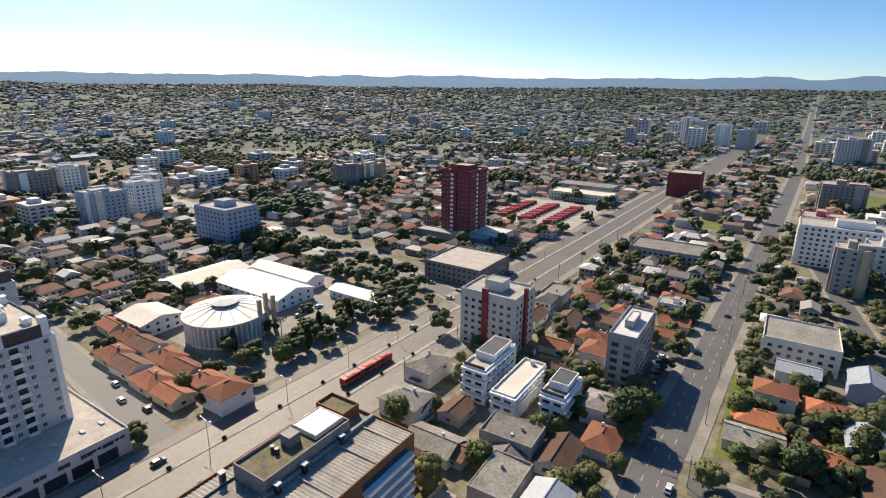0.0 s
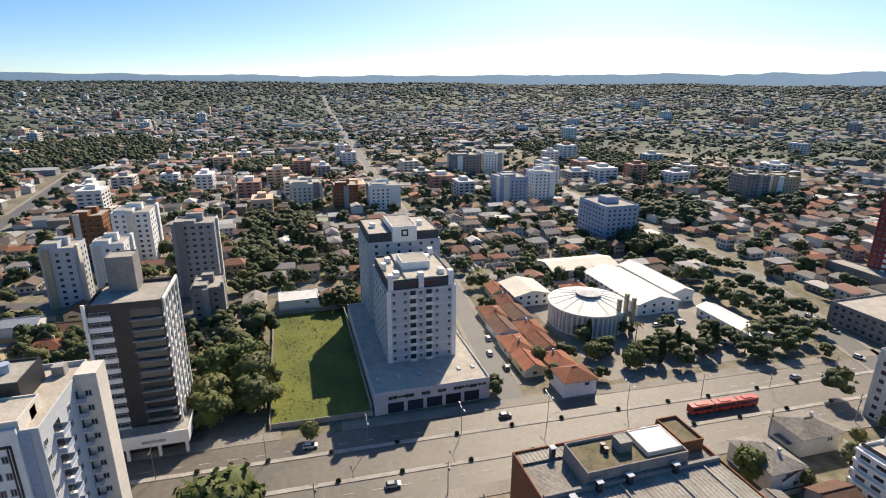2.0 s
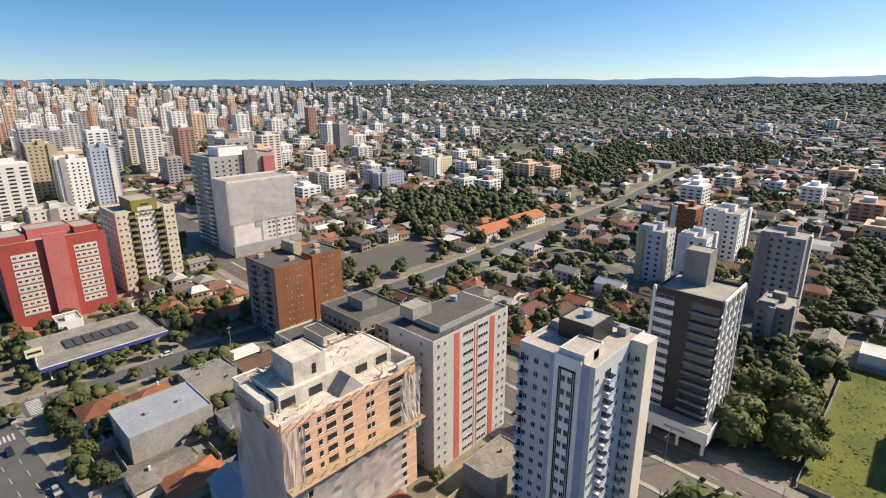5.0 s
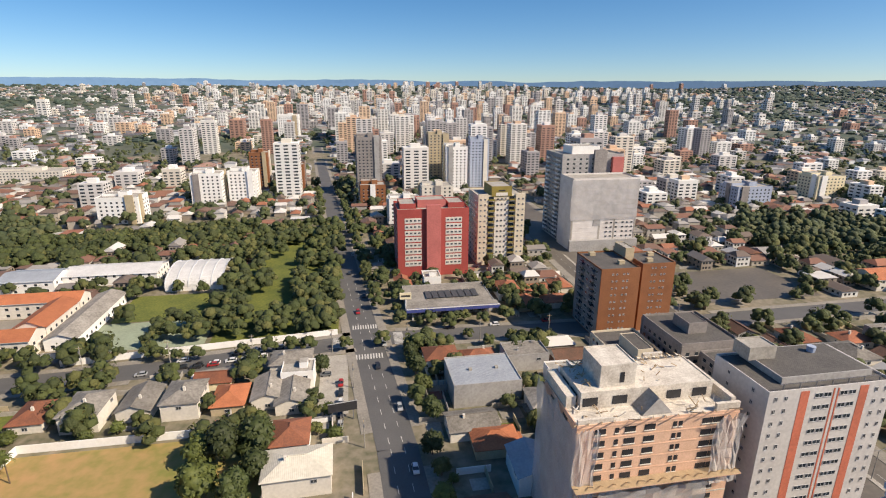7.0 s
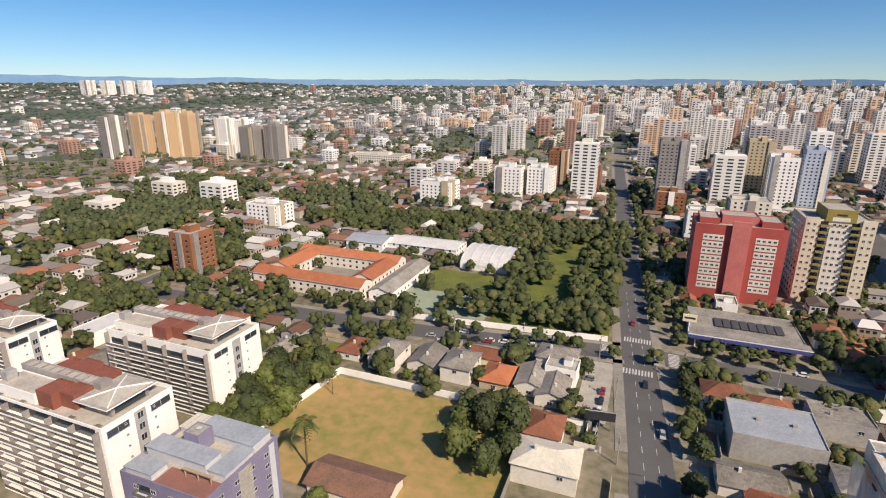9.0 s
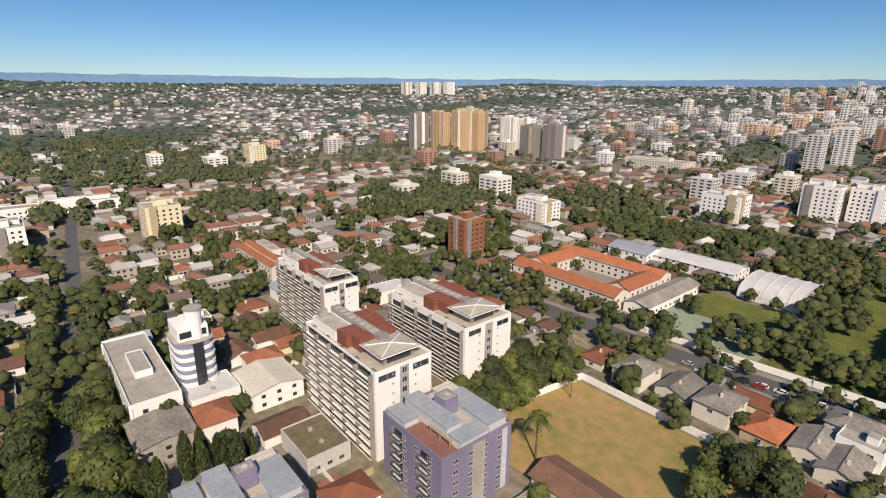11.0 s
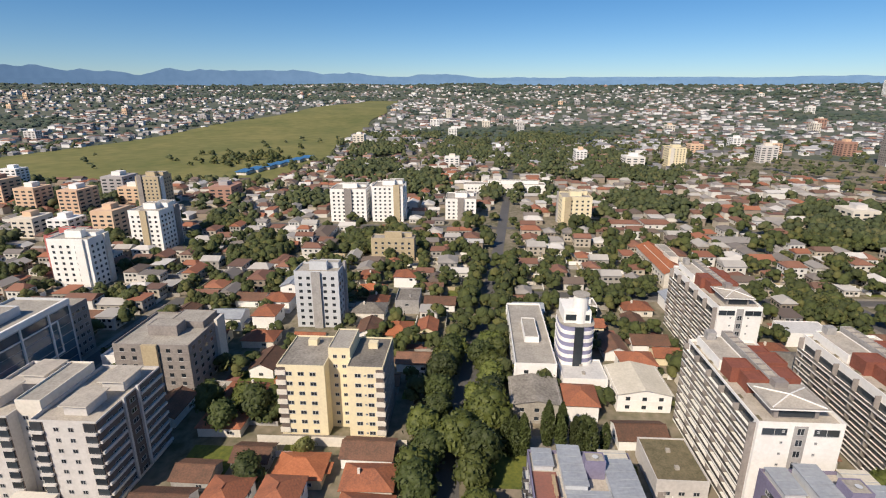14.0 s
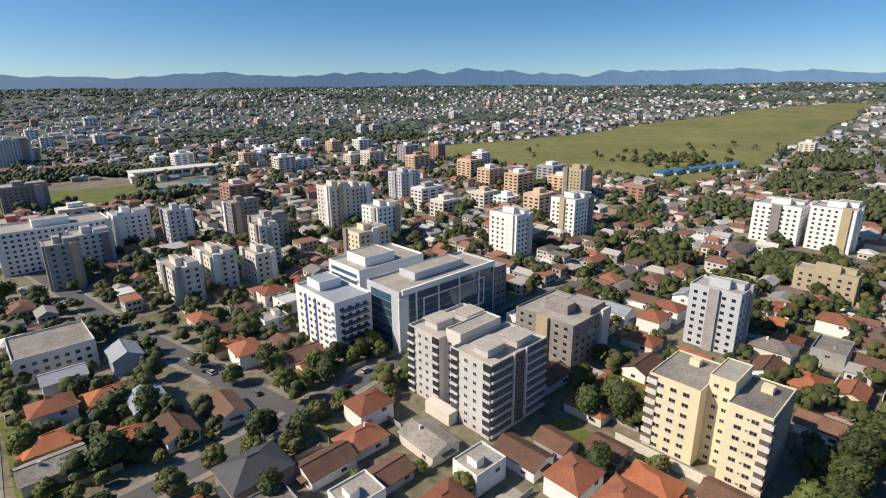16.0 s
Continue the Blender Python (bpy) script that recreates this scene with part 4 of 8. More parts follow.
def filling_station():
    b = thing("filling_station", "filling station with a grey roof and blue fascia", "building", pose(-44, -231, 0))
    block(b, -20, 21, -16, 9, -0.3, 5.4, M_GREYW, M_ROOFGREY, 0.4, "shop")
    cn = part("canopy", Mesh().box(-21, 22, 9.1, 15, 5.0, 5.9, M_WHITE, M_ROOFGREY), b)
    part("fascia", Mesh().box(-21, 22, 15.0, 15.2, 4.4, 6.4, M_DEEPBLUE), cn, "deep blue fascia band")
    part("fascia_stripe", Mesh().box(-21, 22, 15.2, 15.25, 5.9, 6.35, M_WHITE), cn)
    for i in range(8):
        part("solar_panel", Mesh().box(-14 + i * 3.2, -11.2 + i * 3.2, -6, 3, 5.95, 6.1, M_DARKROOF), b)
    for x in (-16, -4, 8, 19):
        part("column", Mesh().tube(x, 13, 0, 5, 0.3, 0.3, M_WHITE), b)
    windows(b, (-20, 21, -16, 9), "+y", 0.4, 1, even(6), (4, 2.4))
    take(-67, -20, -250, -212)
    s = thing("sign_pole", "tall roadside sign pole with a yellow panel", "sign", pose(-22, -219, 0))
    part("pole", Mesh().tube(0, 0, 0, 12, 0.3, 0.25, M_WHITE), s)
    part("sign_panel", Mesh().box(-2.6, 2.6, -0.3, 0.3, 10, 13, M_CREAM), s)
    part("sign_bar", Mesh().box(-2, 2, 0.3, 0.36, 11.2, 12, M_BLACKW), s)


def terraced_block(label, x0, x1, y0, y1, h):
    """White apartment block with long balconies, brick-red attic and pale roof slabs."""
    b = thing("apartment_block", label, "building", pose((x0 + x1) / 2, (y0 + y1) / 2, 0), "white blocks with red attics")
    hx, hy = (x1 - x0) / 2, (y1 - y0) / 2
    box = (-hx, hx, -hy, hy)
    block(b, *box, -0.3, h, M_WHITE, M_TERRACE, 0.9)
    fl = int(h / 3)
    for k in range(fl):
        part("balcony", Mesh().box(-hx + 1, hx - 1, hy, hy + 1.65, 0.5 + 3 * k, 0.92 + 3 * k, M_WHITE), b)
        part("balcony_rail", Mesh().box(-hx + 1, hx - 1, hy + 1.5, hy + 1.6, 0.95 + 3 * k, 1.75 + 3 * k, M_BALRAIL), b)
        part("glazing", Mesh().box(-hx + 2, hx - 2, hy, hy + 0.06, 1.0 + 3 * k, 3.2 + 3 * k, M_GLASS), b)
    for i in range(6):
        x = -hx + 1 + (2 * hx - 2) * i / 5
        part("balcony_divider", Mesh().box(x - 0.12, x + 0.12, hy, hy + 1.55, 0.5, h, M_TAUPE), b)
    panel(b, box, "-x", 0.42, 0.58, 1, h, M_GREYW, 0.06, "stair_strip")
    windows(b, box, "-x", 0, fl, [0.3, 0.7], (0.6, 0.6))
    windows(b, (-hx - 0.06, hx, -hy, hy), "-x", 0, fl, [0.5], (1.6, 1.8))
    windows(b, box, "-x", h - 3.2, 1, [0.2, 0.8], (5.6, 1.9))
    window_rows(b, box, "-y", 0, fl, M_WHITE, 4.4)
    def lot(u0, u1, v0, v1, za, zb, wall, deck, rail, nm):
        block(b, hx * u0, hx * u1, hy * v0, hy * v1, h + za, h + zb, wall, deck, rail, nm)

    # glazed pavilion under a ribbed slab at the end terrace
    lot(-0.86, -0.44, -0.55, 0.5, 0.13, 2.7, M_TAUPE, M_CONCRETE, 0, "attic")
    part("attic_glazing", Mesh().box(-0.86 * hx - 0.06, -0.86 * hx, -hy * 0.45, hy * 0.4, h + 0.5, h + 2.3, M_GLASS), b)
    slab = part("roof_slab", Mesh().box(-0.92 * hx, -0.38 * hx, -hy * 0.74, hy * 0.68, h + 2.9, h + 3.25, M_WHITE, M_CONCRETE), b)
    ca, cb = (-0.89 * hx, -hy * 0.66), (-0.46 * hx, hy * 0.6)
    mid = ((ca[0] + cb[0]) / 2, (ca[1] + cb[1]) / 2)
    hip = Mesh()
    c4 = [(ca[0], ca[1]), (cb[0], ca[1]), (cb[0], cb[1]), (ca[0], cb[1])]
    for i in range(4):
        hip.face([(*c4[i], h + 3.28), (*c4[(i + 1) % 4], h + 3.28), (*mid, h + 4.1)], M_TERRACE)
    part("hipped_skylight", hip, slab)
    for p in c4:
        part("roof_rib", Mesh().beam((*p, h + 3.36), (*mid, h + 4.2), 0.24, M_WHITE), slab)
    part("vent_box", Mesh().box(-0.5 * hx, -0.38 * hx, -hy * 0.2, hy * 0.12, h + 3.3, h + 5.0, M_TAUPE), slab)
    # stepped brick-red volumes on both sides of the long louvred strip
    for u0, u1, v0, v1, z in ((-0.36, -0.12, 0.1, 0.62, 3.6), (-0.12, 0.14, 0.2, 0.82, 4.0), (-0.3, 0.02, -0.78, -0.24, 3.4), (0.05, 0.34, -0.84, -0.24, 3.8), (0.4, 0.6, -0.8, -0.24, 3.0)):
        lot(u0, u1, v0, v1, 0.13, z, M_REDATTIC, M_REDATTIC, 0.4, "red_attic")
    lot(-0.36, 0.96, -0.22, 0.08, 0.13, 3.9, M_GREYW, M_TERRACE, 0.35, "louvre_strip")
    for i in range(9):
        x = hx * (-0.3 + 0.15 * i)
        part("louvre", Mesh().box(x, x + 0.35, -hy * 0.2, hy * 0.06, h + 4.0, h + 4.3, M_TAUPE), b)
    lot(0.18, 0.9, 0.14, 0.84, 0.13, 2.7, M_WHITE, M_TERRACE, 0.35, "rear_attic")
    part("stair_box", Mesh().box(0.78 * hx, 0.9 * hx, hy * 0.4, hy * 0.66, h + 2.8, h + 5.2, M_GREYW), b)
    for i in range(5):
        x = -hx * 0.95 + hx * 0.42 * i
        part("roof_planter", Mesh().box(x, x + 1.8, hy * 0.86, hy * 0.94, h + 0.13, h + 0.75, M_CONCRETE, M_MOSSY), b)
    take(x0, x1, y0, y1, 4)


def violet_block(label, x0, x1, y0, y1, h):
    b = thing("apartment_block", label, "building", pose((x0 + x1) / 2, (y0 + y1) / 2, 0))
    hx, hy = (x1 - x0) / 2, (y1 - y0) / 2
    box = (-hx, hx, -hy, hy)
    block(b, *box, -0.3, h, M_PURPLE, M_TERRACE, 0.9)
    fl = int(h / 3)
    for s in ("-x", "+y", "-y"):
        windows(b, box, s, 0, fl, even(4), (1.5, 1.1))
    panel(b, box, "-x", 0.4, 0.58, 0.5, h, M_CONCRETE)
    panel(b, box, "-x", 0.06, 0.14, 0.5, h, M_COOLWHITE, 0.05, "pale_strip")
    balconies(b, box, "+y", 3, fl - 1, [0.25, 0.72], 4.2, 1.3, rail=M_BALRAIL, slab=M_COOLWHITE)
    for u0, u1, v0, v1, z, deck in ((-0.5, 0.95, 0.02, 0.42, 2.6, M_ROOFBLUE), (-0.9, 0.5, -0.92, -0.4, 2.2, M_ROOFBLUE), (0.55, 0.94, -0.9, -0.4, 1.6, M_ROOFCREAM), (-0.92, -0.55, -0.36, 0.4, 1.3, M_ROOFBLUE), (0.3, 0.94, 0.56, 0.92, 1.5, M_ROOFBLUE)):
        vol = part("attic", Mesh().box(hx * u0, hx * u1, hy * v0, hy * v1, h + 0.13, h + z, M_COOLWHITE), b)
        part("roof_sheet", Mesh().box(hx * u0 - 0.3, hx * u1 + 0.3, hy * v0 - 0.3, hy * v1 + 0.3, h + z, h + z + 0.2, deck), vol)
        n = max(2, int((u1 - u0) * hx / 2.4))
        for i in range(n):
            x = hx * u0 + (u1 - u0) * hx * (i + 0.5) / n
            part("roof_seam", Mesh().box(x - 0.06, x + 0.06, hy * v0 - 0.3, hy * v1 + 0.3, h + z + 0.2, h + z + 0.26, M_ROOFBLUE), vol)
    for u in (-0.8, -0.5, -0.2):
        part("pergola_post", Mesh().box(hx * u, hx * u + 0.2, hy * 0.6, hy * 0.62, h + 0.13, h + 2.3, M_TIMBER), b)
    part("pergola_beam", Mesh().box(hx * -0.85, hx * -0.15, hy * 0.58, hy * 0.64, h + 2.3, h + 2.5, M_TIMBER), b)
    part("terrace_tiles", Mesh().box(-hx + 0.4, hx * 0.25, hy * 0.5, hy - 0.4, h + 0.13, h + 0.2, M_REDPAVE), b)
    block(b, hx * 0.05, hx * 0.42, -hy * 0.38, 0, h + 0.13, h + 4.6, M_PURPLE, M_CONCRETE, 0.3, "lift_core")
    part("dish", Mesh().tube(hx * 0.2, -hy * 0.2, h + 4.9, h + 5.2, 0.2, 0.7, M_COOLWHITE, 12), b)
    take(x0, x1, y0, y1, 2)


def cream_building():
    b = thing("apartment_building", "cream apartment building with grey balcony bands", "building", pose(141, 40, 0))
    l, r = (-9, 10, -15, -4.5), (-9, 10, 2, 16)
    for box in (l, r):
        block(b, *box, -0.3, 23.2, M_CREAM, M_ROOFGREY, 0.5)
    mid = (-4, 9, -4.5, 2)
    block(b, *mid, -0.3, 26.5, M_CREAM, M_CONCRETE, 0.4, "lift_core")
    for box, us in ((l, [0.35, 0.7]), (r, [0.25, 0.5, 0.75])):
        windows(b, box, "-x", 0, 7, us, (1.8, 1.25), 3.2)
    windows(b, mid, "-x", 0, 8, [0.3, 0.7], (1.2, 1.1), 3.2)
    windows(b, l, "-y", 0, 7, even(6), (1.8, 1.3), 3.2)
    windows(b, r, "+y", 0, 7, even(5), (1.5, 1.1), 3.2)
    for k in range(7):
        part("balcony", Mesh().box(-9.4, -6, -15.5, -15.0, 1.4 + 3.2 * k, 2.9 + 3.2 * k, M_TAUPE), b)
        part("balcony", Mesh().box(-9.5, -9.0, -15.4, -12.6, 1.4 + 3.2 * k, 2.9 + 3.2 * k, M_OFFWHITE), b)
        part("balcony", Mesh().box(-9.5, -9.0, 13.4, 16.4, 1.4 + 3.2 * k, 2.9 + 3.2 * k, M_OFFWHITE), b)
    # Taupe panel over the cream wall: the unlit side's shade as colour.
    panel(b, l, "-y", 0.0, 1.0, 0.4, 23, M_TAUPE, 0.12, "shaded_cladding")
    # Flat umber strips; the dark of recessed balcony ends is their colour.
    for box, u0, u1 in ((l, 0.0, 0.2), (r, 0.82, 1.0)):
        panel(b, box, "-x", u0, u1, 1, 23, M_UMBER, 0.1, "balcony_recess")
    windows(b, l, "-x", 0, 7, [0.5], (0.7, 0.6), 3.2)
    for x, y in ((4, -10), (5, 9)):
        part("roof_box", Mesh().box(x - 1.2, x + 1.2, y - 1.4, y + 1.4, 23.3, 25.2, M_CREAM), b)
    part("forecourt", Mesh().box(-13, -9.6, -16, 16, -0.2, 0.9, M_PAVE), b)
    take(130, 153, 23, 58)


def grey_building():
    b = thing("apartment_building", "beige and grey apartment building with banded balconies", "building", pose(114, 107, 0))
    l, r = (-13, 13, -19.5, -3), (-12, 14, 3.5, 18.5)
    for box in (l, r):
        block(b, *box, -0.3, 24, M_PALE, M_TERRACE, 1.0)
    c = (-9, 10, -3, 3.5)
    block(b, *c, -0.3, 27, M_OFFWHITE, M_CONCRETE, 0.6, "lift_core")
    for box in (l, r):
        x0, x1, y0, y1 = box
        windows(b, box, "-x", 0, 8, [0.4, 0.62], (1.3, 1.2))
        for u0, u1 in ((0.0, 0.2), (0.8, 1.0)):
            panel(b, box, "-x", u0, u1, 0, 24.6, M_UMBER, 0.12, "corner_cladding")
        windows(b, box, "-y", 0, 8, even(5), (1.6, 1.3))
        for k in range(8):
            for y in (y0, y1 - 3.2):
                part("balcony", Mesh().box(x0 - 0.8, x0, y, y + 3.2, 0.6 + 3 * k, 1.25 + 3 * k, M_PALE), b)
                part("balcony_glazing", Mesh().box(x0 - 0.3, x0 + 0.02, y + 0.2, y + 3, 1.25 + 3 * k, 3.55 + 3 * k, M_GLASS), b)
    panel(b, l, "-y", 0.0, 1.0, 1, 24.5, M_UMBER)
    for k in range(8):
        for u0, u1 in ((0.0, 0.34), (0.62, 1.0)):
            panel(b, l, "-y", u0, u1, 1.0 + 3 * k, 1.75 + 3 * k, M_PALE, 0.6, "balcony_band")
    for u in (0.36, 0.58):
        panel(b, l, "-y", u, u + 0.025, 1, 25.5, M_PALE, 0.7, "fin")
    windows(b, (-13, 13, -19.56, -3), "-y", 0, 8, even(5), (2.2, 1.3))
    windows(b, c, "-x", 0, 8, even(2), (1.4, 1.2))
    for x, y in ((-6, -12), (5, -14), (-4, 12), (7, 9)):
        block(b, x - 3.6, x + 3.6, y - 2.9, y + 2.9, 24.2, 26.6, M_PALE, M_CONCRETE, 0.3, "attic")
        part("roof_slab", Mesh().box(x - 4.4, x + 4.4, y - 3.6, y + 3.6, 26.95, 27.2, M_OFFWHITE, M_TERRACE), b)
    part("ramp_house", Mesh().box(-17, -13, -6, 5, -0.2, 4.2, M_OFFWHITE), b)
    take(96, 130, 85, 128)


def glass_complex():
    b = thing("office_building", "white and blue-glass office complex with framed facades", "building", pose(144, 175, 0))
    front = (-28, 27, -27, -6)
    block(b, *front, -0.3, 25, M_COOLWHITE, M_CONCRETE, 1.0)
    for k in range(7):
        part("glazing", Mesh().box(-23, 26, -27.14, -27.0, 0.7 + 3.3 * k, 3.75 + 3.3 * k, M_BLUEGLASS), b)
        part("glazing", Mesh().box(-28.14, -28.0, -22, -9, 0.7 + 3.3 * k, 3.75 + 3.3 * k, M_BLUEGLASS), b)
    for z in (8, 20):
        part("facade_frame", Mesh().box(-16, 20, -27.5, -27.16, z, z + 0.5, M_WHITE), b)
    for x in (-16, 19.5):
        part("facade_frame", Mesh().box(x, x + 0.5, -27.5, -27.16, 8.5, 20, M_WHITE), b)
    part("corner_frame", Mesh().box(-28.6, -24, -27.6, -27.1, 0, 23, M_WHITE), b)
    part("roof_beam", Mesh().box(-27, 26, -28.2, -27.2, 24.6, 26.6, M_WHITE), b)
    for x in (-20, -8, 4, 16):
        part("fin", Mesh().box(x, x + 0.6, -27.7, -27.12, 1, 24.6, M_WHITE), b)
    back = (-26, 10, 2, 26)
    block(b, *back, -0.3, 26, M_WHITE, M_CONCRETE, 1.0)
    for k in range(8):
        part("glazing", Mesh().box(-26.1, -26.0, 4, 24, 1.2 + 3.1 * k, 2.9 + 3.1 * k, M_BLUEGLASS), b)
        part("balcony", Mesh().box(-27, -26, 3, 25, 0.4 + 3.1 * k, 1.1 + 3.1 * k, M_WHITE), b)
    block(b, -20, -4, 6, 20, 26.2, 30, M_WHITE, M_CONCRETE, 0.5, "attic")
    block(b, -14, 14, -20, -10, 25.2, 28, M_COOLWHITE, M_CONCRETE, 0.5, "attic")
    block(b, 27, 38, -25, -4, -0.3, 21, M_TAUPE, M_CONCRETE, 0.5)
    windows(b, (27, 38, -25, -4), "-y", 0, 6, even(3), (2, 1.6), 3.3)
    take(113, 184, 146, 204)


def violet_white_tower():
    b = thing("apartment_building", "white apartment building with deep blue panels", "building", pose(105, 177, 0))
    body = (-9, 8, -15, 15)
    block(b, *body, -0.3, 22, M_WHITE, M_ROOFBLUE, 1.2)
    for s in ("-x", "-y"):
        windows(b, body, s, 0, 7, even(7 if s == "-x" else 4), (1.8, 1.4))
    for u in (0.2, 0.45, 0.7):
        panel(b, body, "-x", u, u + 0.05, 1, 21, M_DEEPBLUE, 0.12)
    for k in range(7):
        part("balcony", Mesh().box(-10.2, -9, -14, -9, 0.4 + 3 * k, 1.4 + 3 * k, M_WHITE), b)
        part("balcony", Mesh().box(-6, 6, -16.2, -15, 0.4 + 3 * k, 1.4 + 3 * k, M_BLUEGLASS), b)
    block(b, -5, 5, 2, 12, 22.2, 25.4, M_WHITE, M_ROOFBLUE, 0.4, "attic")
    take(94, 116, 160, 195)


def round_tower():
    b = thing("apartment_tower", "slim white tower with rounded corners and dark window bands", "building", pose(176, -37, 0))
    m = Mesh()
    n = 28

    def rim(z, g):
        out = []
        for i in range(n):
            a = 2 * math.pi * i / n
            c, s = math.cos(a), math.sin(a)
            out.append((math.copysign(abs(c) ** 0.55, c) * (8 + g), math.copysign(abs(s) ** 0.55, s) * (6 + g), z))
        return out
    zs = []
    for k in range(7):
        zs += [(0.0 + 3 * k, 0.25, M_WHITE), (1.3 + 3 * k, 0.25, None), (1.3 + 3 * k, 0.0, M_LILAC), (3 + 3 * k, 0.0, None)]
    for (za, ga, ma), (zb, gb, mb) in zip(zs, zs[1:]):
        p, q = rim(za, ga), rim(zb, gb)
        for i in range(n):
            j = (i + 1) % n
            m.face([p[i], p[j], q[j], q[i]], ma or M_WHITE)
    m.face(rim(21, 0.25), M_CONCRETE)
    part("wall", m, b)
    dr = part("stair_drum", Mesh().tube(-3, -1, 20, 31, 2.6, 2.6, M_WHITE, 18), b)
    part("drum_cap", Mesh().tube(-3, -1, 31, 31.4, 3.0, 3.0, M_CONCRETE, 18), dr)
    part("attic", Mesh().box(-5, 6.5, -4.6, 4.8, 21.05, 25.5, M_WHITE), b)
    part("attic_glazing", Mesh().box(-5.06, -5.0, -4, 4.2, 22, 24.2, M_GLASS), b)
    part("attic", Mesh().box(-1, 5, -4, 4, 21.05, 24, M_WHITE), b)
    part("stair_strip", Mesh().box(-8.6, -8.2, -1.6, 1.4, 0, 21, M_GLASS), b)
    take(166, 187, -45, -29)


def church():
    b = thing("church", "round white church with a ribbed shallow dome", "church", pose(-188, 122, 0))
    n, R = 48, 16.5
    wall = Mesh().tube(0, 0, -0.2, 10, R - 0.5, R - 0.5, M_WHITE, n)
    part("wall", wall, b)
    fin = Mesh().box(-0.2, 0.2, -0.1, 0.7, 0, 9.6, M_WHITE).data("rib")
    gl = Mesh().box(-0.6, 0.6, 0, 0.1, 1, 9, M_GREYW).data("window_slot")
    for i in range(n):
        a = 360 * i / n
        m = pose(0, 0, 0, 0, 0, a) @ pose(0, R - 0.5, 0)
        part("rib", fin, b, at=m)
        part("window_slot", gl, b, at=pose(0, 0, 0, 0, 0, a + 3.75) @ pose(0, R - 0.52, 0))
    roof = Mesh()
    prof = [(R + 0.8, 9.8), (R + 0.8, 10.4), (11, 12.0), (5.2, 13.3)]
    for (ra, za), (rb, zb) in zip(prof, prof[1:]):
        for i in range(n):
            p, q = 2 * math.pi * i / n, 2 * math.pi * (i + 1) / n
            roof.face([(ra * math.cos(p), ra * math.sin(p), za), (ra * math.cos(q), ra * math.sin(q), za), (rb * math.cos(q), rb * math.sin(q), zb), (rb * math.cos(p), rb * math.sin(p), zb)], M_ROOFWHITE)
    part("roof", roof, b, "pale metal dome in shallow segments")
    for i in range(16):
        a = 2 * math.pi * i / 16
        part("roof_rib", Mesh().beam((R * math.cos(a), R * math.sin(a), 10.6), (5.2 * math.cos(a), 5.2 * math.sin(a), 13.45), 0.25, M_COOLWHITE), b)
    part("lantern", Mesh().tube(0, 0, 13.2, 14.4, 5.2, 5.2, M_TAUPE, 32), b)
    lt = Mesh().tube(0, 0, 14.4, 15.9, 5.5, 1.6, M_ROOFWHITE, 32)
    part("lantern_roof", lt, b)
    for k, h in ((-1.6, 16), (0.6, 18), (2.6, 16)):
        part("bell_pylon", Mesh().box(13 + abs(k) * 0.3, 14.4 + abs(k) * 0.3, 8 + k * 1.6, 9.4 + k * 1.6, 0, h, M_BEIGE), b)
    take(-210, -166, 100, 142)


def gable_hall(label, x0, x1, y0, y1, h, rise, along_x, wall, roofm, name="hall", cat="building", doors=True):
    """A long hall with a pitched roof whose ridge runs along x or y."""
    b = thing(name, label, cat, pose((x0 + x1) / 2, (y0 + y1) / 2, 0))
    hx, hy = (x1 - x0) / 2, (y1 - y0) / 2
    m = Mesh().box(-hx, hx, -hy, hy, -0.2, h, wall)
    e = 0.6
    rf = Mesh()
    if along_x:
        for s in (-1, 1):
            m.v.append((s * hx, 0, h + rise))
            m.f.append((4, 7, len(m.v) - 1) if s < 0 else (5, 6, len(m.v) - 1))
            m.m.append(0)
        for s in (-1, 1):
            rf.face([(-hx - e, s * (hy + e), h - 0.15), (hx + e, s * (hy + e), h - 0.15), (hx + e, 0, h + rise + 0.1), (-hx - e, 0, h + rise + 0.1)], roofm)
            rf.face([(-hx - e, s * (hy + e), h - 0.35), (hx + e, s * (hy + e), h - 0.35), (hx + e, s * (hy + e), h - 0.15), (-hx - e, s * (hy + e), h - 0.15)], wall)
    else:
        for s in (-1, 1):
            m.v.append((0, s * hy, h + rise))
            m.f.append((4, 5, len(m.v) - 1) if s < 0 else (7, 6, len(m.v) - 1))
            m.m.append(0)
        for s in (-1, 1):
            rf.face([(s * (hx + e), -hy - e, h - 0.15), (s * (hx + e), hy + e, h - 0.15), (0, hy + e, h + rise + 0.1), (0, -hy - e, h + rise + 0.1)], roofm)
            rf.face([(s * (hx + e), -hy - e, h - 0.35), (s * (hx + e), hy + e, h - 0.35), (s * (hx + e), hy + e, h - 0.15), (s * (hx + e), -hy - e, h - 0.15)], wall)
    part("wall", m, b)
    part("roof", rf, b)
    box = (-hx, hx, -hy, hy)
    for s in near_sides(x0, x1, y0, y1):
        window_rows(b, box, s, 0.2, max(1, int(h / 3)), wall, 4.5, 3.0, 1.4, 1.2)
    take(x0, x1, y0, y1, 1)
    return b


